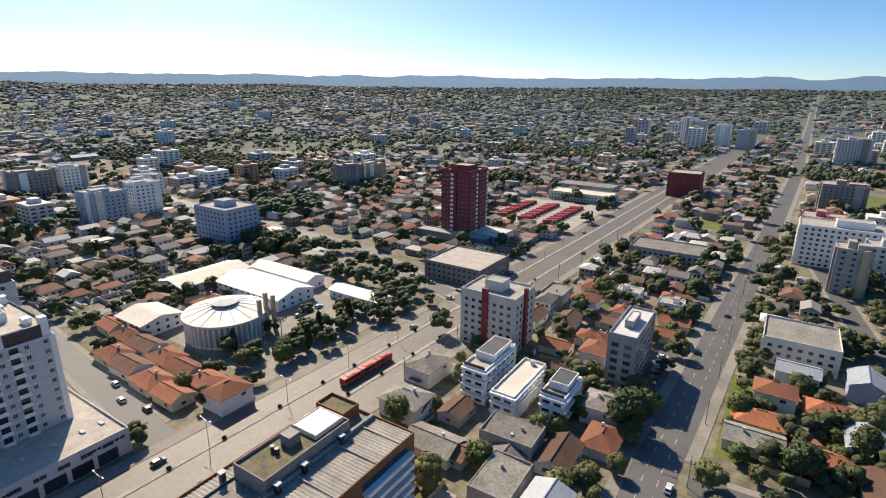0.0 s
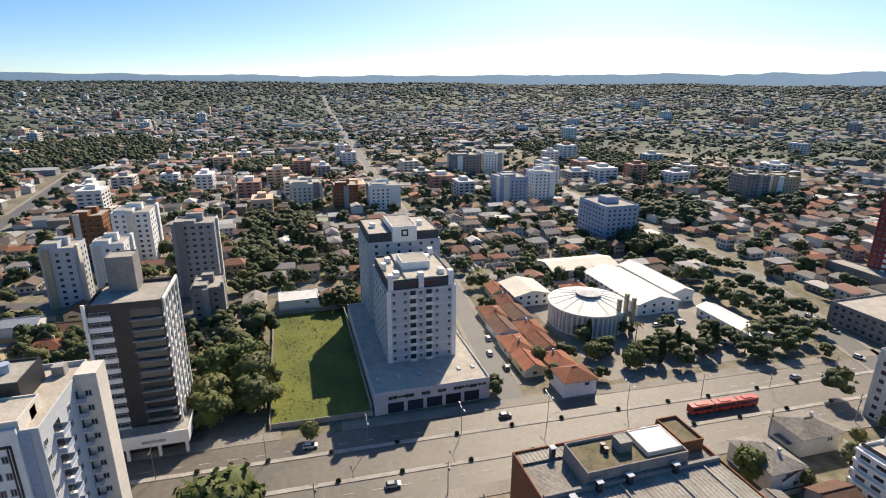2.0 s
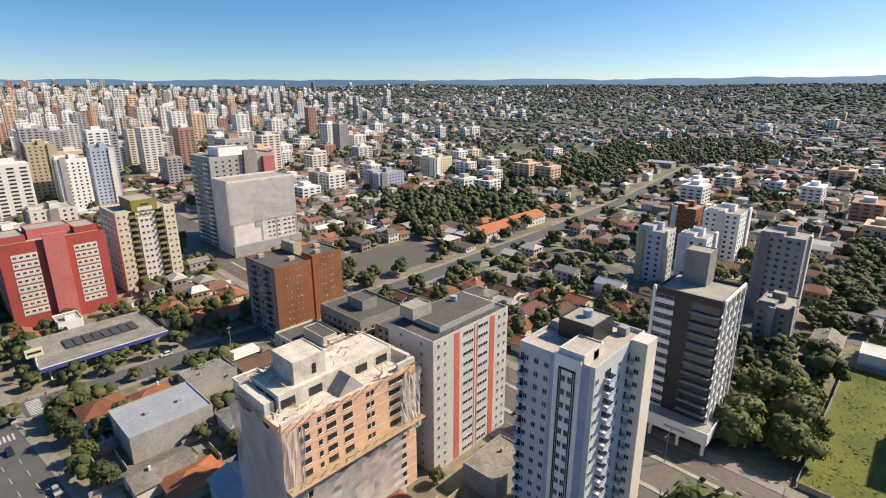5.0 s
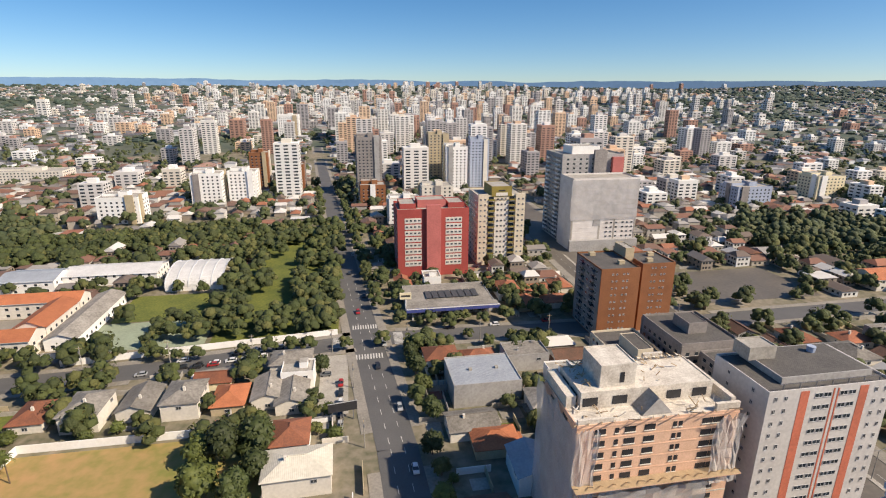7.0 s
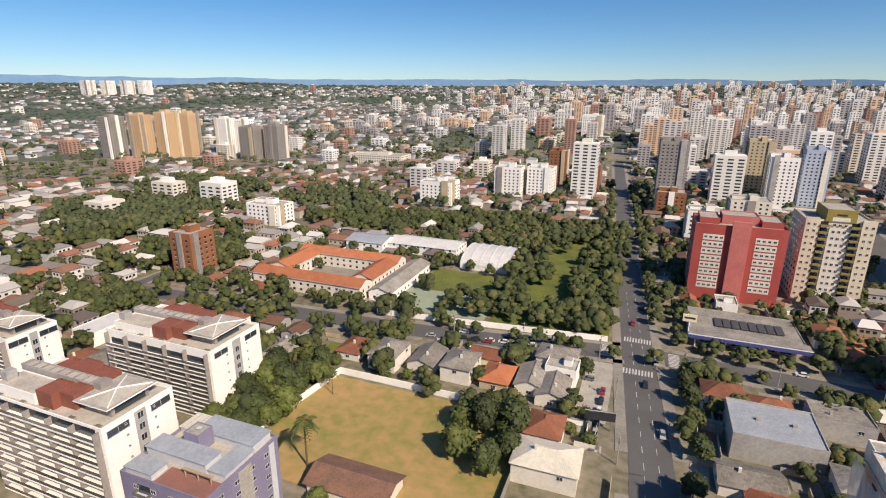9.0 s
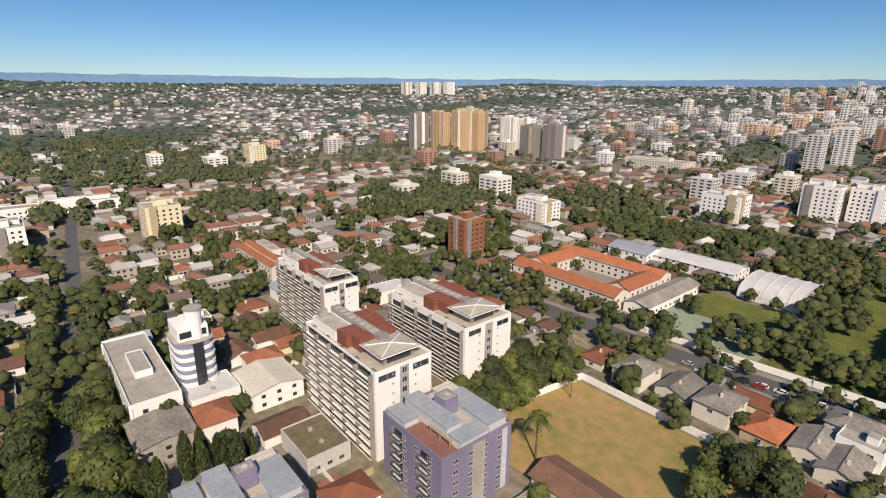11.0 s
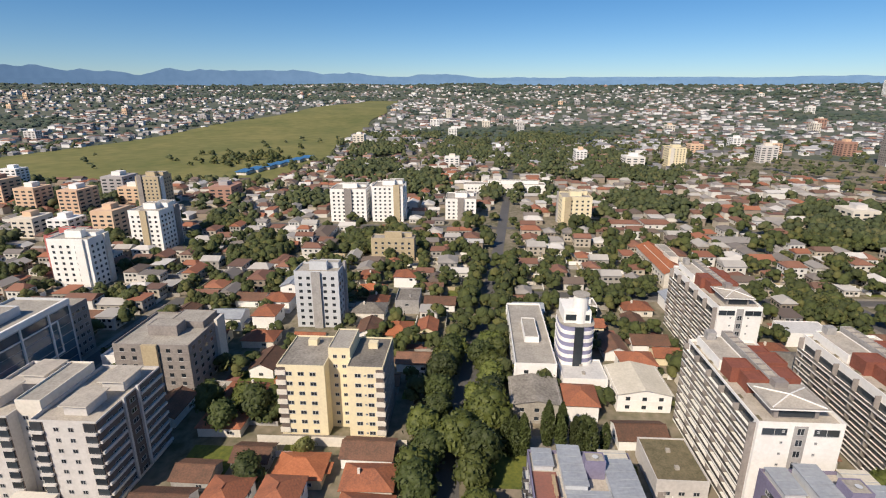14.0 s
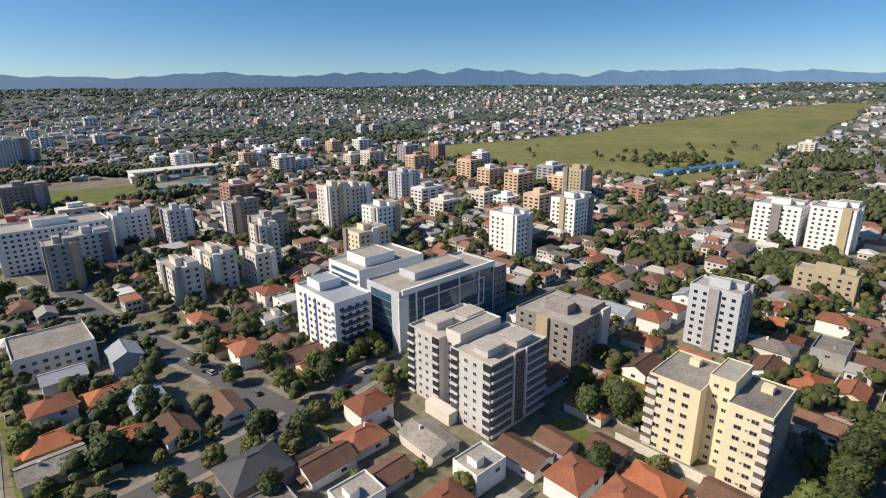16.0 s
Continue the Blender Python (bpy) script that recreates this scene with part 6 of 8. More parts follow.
def leaf_mesh(name, lobes, sprays, material):
    """One mesh out of leaf masses (triangles) and leaf sprays (four corners each)."""
    lv = np.concatenate([v for v, _ in lobes])
    off = np.cumsum([0] + [len(v) for v, _ in lobes[:-1]])
    lf = np.concatenate([f + o for (_, f), o in zip(lobes, off)])
    q = np.concatenate(sprays) if sprays else np.zeros((0, 3))
    nt, nq = len(lf), len(q) // 4
    me = bpy.data.meshes.new(name)
    me.vertices.add(len(lv) + len(q))
    me.vertices.foreach_set("co", np.concatenate([lv, q]).astype(np.float32).ravel())
    me.loops.add(nt * 3 + nq * 4)
    me.loops.foreach_set("vertex_index", np.concatenate([lf.ravel(), len(lv) + np.arange(nq * 4)]).astype(np.int32))
    me.polygons.add(nt + nq)
    me.polygons.foreach_set("loop_start", np.concatenate([np.arange(nt) * 3, nt * 3 + np.arange(nq) * 4]).astype(np.int32))
    me.polygons.foreach_set("use_smooth", np.array([True] * nt + [False] * nq))
    me.materials.append(material)
    me.update(calc_edges=True)
    return me


def crown_library(seed, lobes, sprays, size, level, n=7):
    """Some crowns of unit scale, to be turned, scaled and set out."""
    rs = np.random.default_rng(seed)
    out = []
    for _ in range(n):
        v, f = crown_lobes(rs, lobes, 4.9, 7.2, 1.4, level)
        p, d = crown_points(rs, sprays, 5.0, 7.0, 1.6, 6)
        out.append((v, f, cards(p, size, rs, out=d)))
    return out


def set_crown(lib, rs, x, y, z, s, lobes, sprays):
    v, f, q = lib[rs.integers(len(lib))]
    a = rs.uniform(0, 2 * math.pi)
    m = np.array([[math.cos(a), -math.sin(a), 0], [math.sin(a), math.cos(a), 0], [0, 0, rs.uniform(0.85, 1.15)]]) * s
    at = np.array([x, y, z])
    lobes.append((v @ m.T + at, f))
    if len(q):
        sprays.append(q @ m.T + at)


def tree_kind(seed, radius, height, trunk, leaf, count, size, label, name="tree"):
    rs = np.random.default_rng(seed)
    t = thing(name, label, "tree", pose(0, 0, -500))
    m = Mesh().tube(0, 0, -0.2, trunk, 0.32, 0.2, M_BARK, 7)
    for i in range(5):
        a = 2 * math.pi * i / 5 + rs.uniform(0, 1)
        m.beam((0, 0, trunk * 0.85), (radius * 0.5 * math.cos(a), radius * 0.5 * math.sin(a), trunk + height * 0.45), 0.16, M_BARK)
    part("trunk", m, t)
    base = trunk - height * 0.16
    lb = crown_lobes(rs, 11, radius * 0.92, height * 0.95, base, 2)
    pick = lb[0][rs.integers(0, len(lb[0]), count)]
    out = pick - np.array([0, 0, base + height * 0.3])
    out /= np.linalg.norm(out, axis=1)[:, None]
    spr = cards(pick + out * rs.uniform(-0.1, 0.35, (count, 1)) + rs.normal(size=(count, 3)) * 0.25, size, rs, out=out)
    part("crown", leaf_mesh("crown", [lb], [spr], leaf), t)
    return t


TREES = [
    tree_kind(1, 4.6, 7.5, 3.2, M_LEAF, 1100, 0.52, "broad leafy green street tree"),
    tree_kind(2, 5.6, 7.0, 3.5, M_LEAF_OLIVE, 1200, 0.54, "spreading olive-green street tree"),
    tree_kind(3, 3.4, 6.0, 2.6, M_LEAF_OLIVE, 800, 0.46, "small yellow-green garden tree"),
    tree_kind(4, 5.0, 9.0, 4.0, M_LEAF_DARK, 1300, 0.53, "tall dark green tree"),
    tree_kind(5, 2.4, 4.2, 1.6, M_LEAF, 500, 0.4, "small round garden tree"),
    tree_kind(6, 6.4, 8.0, 3.6, M_LEAF, 1500, 0.56, "large broad-crowned green tree"),
]


def cypress_kind():
    rs = np.random.default_rng(9)
    t = thing("cypress", "tall narrow dark cypress in a garden", "tree", pose(0, 0, -500), "garden cypresses")
    part("trunk", Mesh().tube(0, 0, -0.2, 3, 0.25, 0.15, M_BARK, 7), t)
    h = rs.random(1300)
    a = rs.uniform(0, 2 * math.pi, 1300)
    r = 1.9 * np.sin(np.pi * np.clip(h * 0.9 + 0.12, 0, 1)) ** 0.7 * rs.uniform(0.75, 1.05, 1300)
    p = np.stack([r * np.cos(a), r * np.sin(a), 0.8 + h * 13], axis=1)
    part("crown", quad_mesh("crown", cards(p, 0.5, rs, 1.8), M_LEAF_DARK), t)
    return t


def palm_kind():
    rs = np.random.default_rng(5)
    t = thing("palm_tree", "tall slender palm with drooping fronds", "tree", pose(0, 0, -500))
    part("trunk", Mesh().tube(0, 0, -0.2, 11.5, 0.26, 0.17, M_BARK, 8), t)
    for i in range(16):
        a = 2 * math.pi * i / 16 + rs.uniform(-0.15, 0.15)
        up = rs.uniform(0.2, 1.6)
        m = Mesh()
        for k in range(9):
            u = k / 9
            x = 3.2 * u
            z = 11.5 + up * u * 2 - 3.6 * u * u
            for s in (-1, 1):
                w = 0.9 * math.sin(math.pi * (0.15 + 0.8 * u))
                m.face([(x * math.cos(a), x * math.sin(a), z), ((x + 0.35) * math.cos(a), (x + 0.35) * math.sin(a), z - 0.05),
                        ((x + 0.6) * math.cos(a) - s * w * math.sin(a), (x + 0.6) * math.sin(a) + s * w * math.cos(a), z - 0.5),
                        ((x + 0.4) * math.cos(a) - s * w * math.sin(a), (x + 0.4) * math.sin(a) + s * w * math.cos(a), z - 0.45)], M_LEAF)
        part("frond", m, t)
    return t


CYPRESS, PALM = cypress_kind(), palm_kind()
PLANTED = []


def plant(kind, x, y, s=None):
    PLANTED.append((kind, x, y, s or rnd.uniform(0.75, 1.2)))


def set_out_trees():
    """The nearest three hundred stand as things; the rest are joined."""
    PLANTED.sort(key=lambda p: math.hypot(p[1], p[2]))
    rs = np.random.default_rng(77)
    rest, spr, lib = [], [], crown_library(5, 6, 64, 0.7, 1)
    for i, (kind, x, y, s) in enumerate(PLANTED):
        if i < 255 or kind in (CYPRESS, PALM):
            o = copy_thing(kind, pose(x, y, land(x, y), 0, 0, rnd.uniform(0, 360)))
            o.scale = (s, s, s * rnd.uniform(0.9, 1.1))
        else:
            set_crown(lib, rs, x, y, 0.6, s, rest, spr)
    ob = new("garden_trees", leaf_mesh("garden_trees", rest, spr, M_CROWN))
    tagged(ob, "many green garden and street trees", "trees", kind="stuff")


def grove(x0, x1, y0, y1, n, kinds, smin=0.8, smax=1.25, gap=3.0):
    done = []
    for _ in range(n * 12):
        if len(done) >= n:
            break
        x, y = rnd.uniform(x0, x1), rnd.uniform(y0, y1)
        if all((x - a) ** 2 + (y - b) ** 2 > gap * gap for a, b in done):
            done.append((x, y))
            plant(TREES[rnd.choice(kinds)], x, y, rnd.uniform(smin, smax))


grove(-228, -152, -32, -15, 13, (5, 5, 1), 1.1, 1.55, 10)
grove(-236, -150, -34, -13, 16, (0, 2, 4), 0.6, 1.0, 5)
take(-232, -148, -35, -10)
for i in range(23):
    x = 96 + 9 * i
    y = 6 - max(0, x - 120) * 0.11
    for o in (-7.5, 7.5) if i % 3 else (-9, -3, 7):
        plant(TREES[rnd.choice((0, 3, 5))], x + rnd.uniform(-3, 3), y + o + rnd.uniform(-1.5, 1.5), rnd.uniform(0.85, 1.25))
    take(x - 5, x + 5, y - 11, y + 11)
grove(9, 30, -392, -212, 40, (3, 3, 0), 0.9, 1.25, 5)
grove(44, 66, -392, -212, 36, (3, 3, 0), 0.9, 1.25, 5)
grove(28, 48, -392, -350, 12, (3, 0), 0.9, 1.2, 5)
grove(66, 110, -400, -318, 26, (3, 0), 0.8, 1.2, 6)
grove(8, 64, -230, -209, 14, (3, 0), 0.8, 1.1, 5)
grove(52, 76, 150, 330, 16, (0, 3, 1), 0.7, 1.0, 7)
grove(30, 50, 160, 420, 20, (0, 3, 1), 0.7, 1.0, 7)
grove(70, 112, 150, 160, 8, (0, 3), 0.7, 1.0, 5)
grove(10, 70, 125, 134, 7, (3, 1), 0.7, 1.0, 6)
grove(66, 84, -232, -210, 8, (3, 0, 1), 0.7, 1.1, 5)
grove(99, 116, -146, -92, 22, (0, 3), 0.8, 1.15, 4)
grove(28, 44, -134, -110, 6, (0, 3), 0.8, 1.2, 5)
grove(-160, -143, 100, 195, 22, (2, 1, 4, 0), 0.6, 1.0, 5)
grove(-222, -150, 196, 222, 16, (3, 0, 1), 0.8, 1.1, 5)
grove(-4, 8, 70, 420, 42, (1, 2, 0), 0.6, 1.0, 7)
grove(-31, -25, 60, 420, 26, (1, 0, 2), 0.6, 0.95, 8)
grove(-22, -17, -190, -90, 9, (3, 2, 0), 0.6, 0.9, 6)
grove(-60, 70, -196, -194, 10, (2, 4), 0.5, 0.8, 6)
grove(86, 240, -183, -171, 20, (0, 1, 2), 0.7, 1.0, 5)
grove(112, 240, -202, -190, 14, (0, 1, 2), 0.6, 0.95, 6)
grove(-150, -30, -212, -207, 9, (2, 1, 0), 0.6, 0.9, 7)
grove(240, 258, -170, -30, 14, (0, 1, 3), 0.8, 1.1, 6)
for x, y in ((127.8, -10.3), (126.8, -15), (131.3, -22.4), (129, -25.8), (130.9, -30), (125.6, -33.9), (130, -38.5), (126.5, -12.5), (132.5, -26.5), (128, -31.8)):
    plant(CYPRESS, x, y, rnd.uniform(0.75, 1.05))
plant(PALM, 79, -100, 1.2)
plant(PALM, 92, -133, 0.7)
for i in range(40):
    y = -225 - 9 * i
    x = 2 + (-270 - y) * 0.0758
    for o in (-9.5, 9.5):
        if i % 4 != (o > 0):
            plant(TREES[rnd.choice((3, 0, 2))], x + o + rnd.uniform(-1, 1), y + rnd.uniform(-3, 3), rnd.uniform(0.6, 0.95))
for x, y in ((-166, 132), (-150, 120), (-146, 168)):
    plant(PALM, x, y, 0.8)
for x, y in ((-170, 112), (-154, 142), (-152, 158), (-148, 130)):
    plant(CYPRESS, x, y, rnd.uniform(0.7, 0.9))
grove(-176, -146, 108, 172, 12, (1, 4, 0, 1), 0.6, 0.95, 6)
plant(TREES[5], -102, -21, 1.75)
plant(TREES[0], -97, -29, 1.2)
plant(TREES[3], -28, 147, 1.35)
plant(TREES[3], 17, 152, 1.1)
plant(TREES[3], 132, 74, 1.0)
plant(TREES[3], 138, 66, 1.1)
plant(TREES[0], 144, 72, 1.1)
plant(TREES[3], 140, 82, 1.0)
plant(TREES[0], -112, 172, 1.2)


# ---- houses ----
def house_kind(seed, w, d, h, rise, kind, wall, roofm, label):
    """A house built once at the origin, ridge along x, and copied."""
    b = thing("house", label, "house", pose(0, 0, -500))
    hx, hy, e = w / 2, d / 2, 0.55
    m = Mesh().box(-hx, hx, -hy, hy, -0.3, h, wall)
    rf = Mesh()
    z0, z1 = h - 0.1, h + rise
    t = 0.16
    c = [(-hx - e, -hy - e, z0), (hx + e, -hy - e, z0), (hx + e, hy + e, z0), (-hx - e, hy + e, z0)]
    if kind == "hip":
        k = max(0.1, hx - hy)
        rf.v += c + [(-k, 0, z1), (k, 0, z1)] + [(x, y, z - t) for x, y, z in c]
        rf.f += [(0, 1, 5, 4), (1, 2, 5), (2, 3, 4, 5), (3, 0, 4), (6, 7, 1, 0), (7, 8, 2, 1), (8, 9, 3, 2), (9, 6, 0, 3), (9, 8, 7, 6)]
        s = rf.slot(roofm)
        rf.m += [s] * len(rf.f)
        rf.beam((-k, 0, z1 + 0.04), (k, 0, z1 + 0.04), 0.28, roofm)
    elif kind == "gable":
        rf.v += c + [(-hx - e, 0, z1), (hx + e, 0, z1)] + [(x, y, z - t) for x, y, z in c]
        rf.f += [(0, 1, 5, 4), (2, 3, 4, 5), (6, 7, 1, 0), (8, 9, 3, 2)]
        s = rf.slot(roofm)
        rf.m += [s] * len(rf.f)
        for q in (-1, 1):
            k = 4 if q < 0 else 5
            m.v.append((q * hx, 0, z1 - 0.1))
            m.f.append((4, 7, len(m.v) - 1) if q < 0 else (5, 6, len(m.v) - 1))
            m.m.append(0)
        rf.beam((-hx - e, 0, z1 + 0.04), (hx + e, 0, z1 + 0.04), 0.28, roofm)
    elif kind == "shed":
        m = Mesh()
        shell(m, -hx, hx, -hy, hy, -0.3, h, 0.9, 0.2, wall)
        rf.v += [(-hx + 0.22, -hy + 0.22, h + 0.1), (hx - 0.22, -hy + 0.22, h + 0.1), (hx - 0.2, hy - 0.2, h + 0.7), (-hx + 0.2, hy - 0.2, h + 0.7)]
        rf.f.append((0, 1, 2, 3))
        rf.m.append(rf.slot(roofm))
    else:
        m = Mesh()
        shell(m, -hx, hx, -hy, hy, -0.3, h, 0.6, 0.2, wall)
        rf.box(-hx + 0.22, hx - 0.22, -hy + 0.22, hy - 0.22, h + 0.005, h + 0.1, roofm)
        part("stair_house", Mesh().box(-hx * 0.6, -hx * 0.1, -hy * 0.5, hy * 0.3, h + 0.1, h + 2.3, wall, roofm), b)
    part("wall", m, b)
    part("roof", rf, b)
    box = (-hx, hx, -hy, hy)
    fl = 2 if h > 5 else 1
    windows(b, box, "+y", 2.9 * (fl - 1), 1, [0.25], (1.6, 1.2), 2.9)
    windows(b, box, "-y", 2.9 * (fl - 1), 1, [0.7], (1.8, 1.2), 2.9)
    windows(b, box, "+x", 2.9 * (fl - 1), 1, [0.5], (1.6, 1.2), 2.9)
    if seed % 2:
        part("porch", Mesh().box(-hx - 1.8, -hx, -hy * 0.5, hy * 0.4, 2.5, 2.7, roofm), b)
    if seed % 3 == 0:
        part("chimney", Mesh().box(hx * 0.3, hx * 0.3 + 0.7, 0.6, 1.3, h, z1 + 0.8, wall), b)
    return b


HOUSES = [
    house_kind(0, 13, 9.5, 3.4, 2.4, "hip", M_OFFWHITE, M_ROOFTILE, "single-storey house with a weathered red tile roof"),
    house_kind(1, 14, 9, 3.6, 2.2, "gable", M_WHITE, M_ROOFBROWN, "white house with a dark brown tile roof"),
    house_kind(2, 12, 10, 6.0, 2.4, "hip", M_WHITE, M_ROOFTILE, "two-storey white house with a red tile roof"),
    house_kind(3, 15, 10, 3.8, 2.0, "gable", M_OFFWHITE, M_ROOFGREY, "low house with a grey corrugated roof"),
    house_kind(4, 11, 9, 6.2, 0, "flat", M_WHITE, M_CONCRETE, "white two-storey house with a flat concrete roof"),
    house_kind(5, 13, 10, 3.5, 2.5, "hip", M_BEIGE, M_ROOFORANGE, "beige house with a bright orange tile roof"),
    house_kind(6, 16, 11, 5.8, 0.8, "shed", M_GREYW, M_ROOFGREY, "grey commercial house with a sheet roof"),
    house_kind(7, 12, 8, 3.4, 2.0, "gable", M_CREAM, M_ROOFTILE, "cream house with a red tile roof"),
    house_kind(8, 18, 12, 5.2, 0.8, "shed", M_WHITE, M_ROOFWHITE, "white shop building with a bright sheet roof"),
    house_kind(9, 14, 11, 6.2, 2.2, "hip", M_OFFWHITE, M_ROOFGREY, "two-storey house with a grey hipped roof"),
    house_kind(10, 10, 8, 3.2, 1.8, "gable", M_GREYW, M_ROOFBROWN, "small grey house with an old tile roof"),
    house_kind(11, 13, 10, 6.0, 1.8, "gable", M_WHITE, M_ROOFBLUE, "white two-storey house with a metal roof"),
    house_kind(12, 17, 12, 6.2, 2.2, "hip", M_OFFWHITE, M_ROOFCREAM, "large cream-roofed two-storey house by the street"),
    house_kind(13, 16, 13, 5.6, 3.4, "hip", M_TAUPE, M_DARKROOF, "large house with a dark slate hipped roof"),
    house_kind(14, 13, 10, 6.2, 2.6, "gable", M_BLUEW, M_ROOFBLUE, "pale blue two-storey house with a metal roof"),
]
REACH = [(13, 9.5), (14, 9), (12, 10), (15, 10), (11, 9), (13, 10), (16, 11), (12, 8), (18, 12), (14, 11), (10, 8), (13, 10), (17, 12), (16, 13), (13, 10)]


def put_house(k, x, y, r):
    w, d = REACH[k]
    if r % 180:
        w, d = d, w
    copy_thing(HOUSES[k], pose(x, y, 0, 0, 0, r + rnd.uniform(-2, 2)))
    take(x - w / 2 - 0.9, x + w / 2 + 0.9, y - d / 2 - 0.9, y + d / 2 + 0.9)


# houses that stand out on their own
for k, x, y, r in ((12, 17, -121, 0), (5, 6, 173, 0), (2, 9, 190, 0), (14, 35, 213, 90), (11, 32, 173, 90), (5, 22, 160, 0), (5, 24, 190, 0), (0, 70, 232, 90), (5, 68, 198, 0), (2, 82, 122, 0), (9, -97, 140, 90), (1, -90, 121, 0), (3, -72, 107, 0), (6, -54, 121, 0), (0, -32, 136, 90), (9, 84, -160, 90), (9, 56, -162, 90), (5, 42, -162, 90), (0, 100, -162, 90), (3, 70, -164, 90), (3, 30, -164, 90), (9, -90, 118, 0),
                   (2, 101, 59, 0), (2, 102, 46, 0), (1, 123, 28, 90), (0, 112, 26, 90), (0, 101, 25, 90), (7, -158, 79.8, 0), (0, -173, 80.8, 0), (1, -188, 81.8, 0), (0, -203, 83.2, 0), (3, 86, 98, 90), (0, 72, 112, 0), (5, 200, 30, 0), (1, 200, 43, 0), (7, 203, 18.5, 0), (10, 112, 72, 90),
                   (6, -62, -172, 0), (3, -33, -135, 0), (5, -38, -126, 0), (11, -44, -112, 90),
                   (1, 59, 110, 0), (13, 43, 119, 0), (4, 57, 92, 0), (4, 87, 79, 0), (6, -48, 102, 90), (3, -52, 116, 90), (10, -66, 108, 0), (1, -40, 122, 90)):
    put_house(k, x, y, r)
put_house(2, -141.5, 89, 90)
for i, x in enumerate((-156, -170, -184, -199, -214, -229)):
    put_house((0, 7, 0, 1, 0, 7)[i], x, 91 + i * 0.9, 0 if i % 2 else 180)
for k, x, y, r in ((3, 22, -160, 90), (9, 24, -180, 0), (4, 21, -172, 0)):
    put_house(k, x, y, r)


def fill_houses():
    n = 0
    spots = [(x, y) for x in range(-345, 346, 5) for y in range(-345, 346, 5) if 78 < math.hypot(x, y) < 315]
    spots.sort(key=lambda p: math.hypot(*p) + rnd.uniform(0, 60))
    for x, y in spots:
        if n >= 225:
            break
        k = rnd.choice((0, 0, 1, 2, 3, 3, 4, 5, 6, 7, 8, 9, 10, 10, 11, 0, 1, 10, 7))
        r = rnd.choice((0, 90, 180, 270))
        w, d = REACH[k]
        if r % 180:
            w, d = d, w
        if any(a < x + w / 2 + 0.7 and b > x - w / 2 - 0.7 and c < y + d / 2 + 0.7 and e > y - d / 2 - 0.7 for a, b, c, e in TAKEN):
            continue
        put_house(k, x + rnd.uniform(-0.4, 0.4), y + rnd.uniform(-0.4, 0.4), r)
        n += 1


# ---- apartment buildings a few streets off ----
WALLS = [M_WHITE, M_OFFWHITE, M_COOLWHITE, M_CREAM, M_GREYW, M_BEIGE, M_BRICKW, M_TAUPE]


def banded_tower(label, x, y, w, d, h, wall, core=True):
    """A mid-rise block further off: walls, roof, a window for each storey and bay group."""
    z = land(x, y)
    b = thing("apartment_building", label, "building", pose(x, y, z))
    hx, hy = w / 2, d / 2
    block(b, -hx, hx, -hy, hy, -8, h, wall, M_CONCRETE, 0.8)
    box = (-hx, hx, -hy, hy)
    fl = int(h / 3)
    for s in near_sides(x - hx, x + hx, y - hy, y + hy):
        L = d if s[1] == "x" else w
        window_rows(b, box, s, 0, fl, wall, 3.8, joined=math.hypot(x, y) > 330)
    pick = random.Random(int(abs(x * 7 + y * 3)))
    sides = near_sides(x - hx, x + hx, y - hy, y + hy)
    if h > 14:
        for s in sides:
            tone = pick.choice((M_OFFWHITE, M_WHITE, M_GREYW, M_TAUPE, M_BEIGE))
            u = pick.choice((0.1, 0.4, 0.7))
            panel(b, box, s, u, u + 0.2, 0, h + pick.uniform(0, 2.5), tone, 1.1, "bay")
    if core:
        block(b, hx * 0.1, hx * 0.9, -hy * 0.85, hy * 0.1, h + 0.13, h + pick.uniform(1.5, 2.9), wall, M_CONCRETE, 0.3, "attic")
        block(b, -hx * 0.4, hx * 0.05, -hy * 0.4, hy * 0.4, h + 0.13, h + 3.6, wall, M_CONCRETE, 0.3, "lift_core")
    take(x - hx, x + hx, y - hy, y + hy, 3)


def polar(az, r):
    return -r * math.sin(radians(az)), r * math.cos(radians(az))


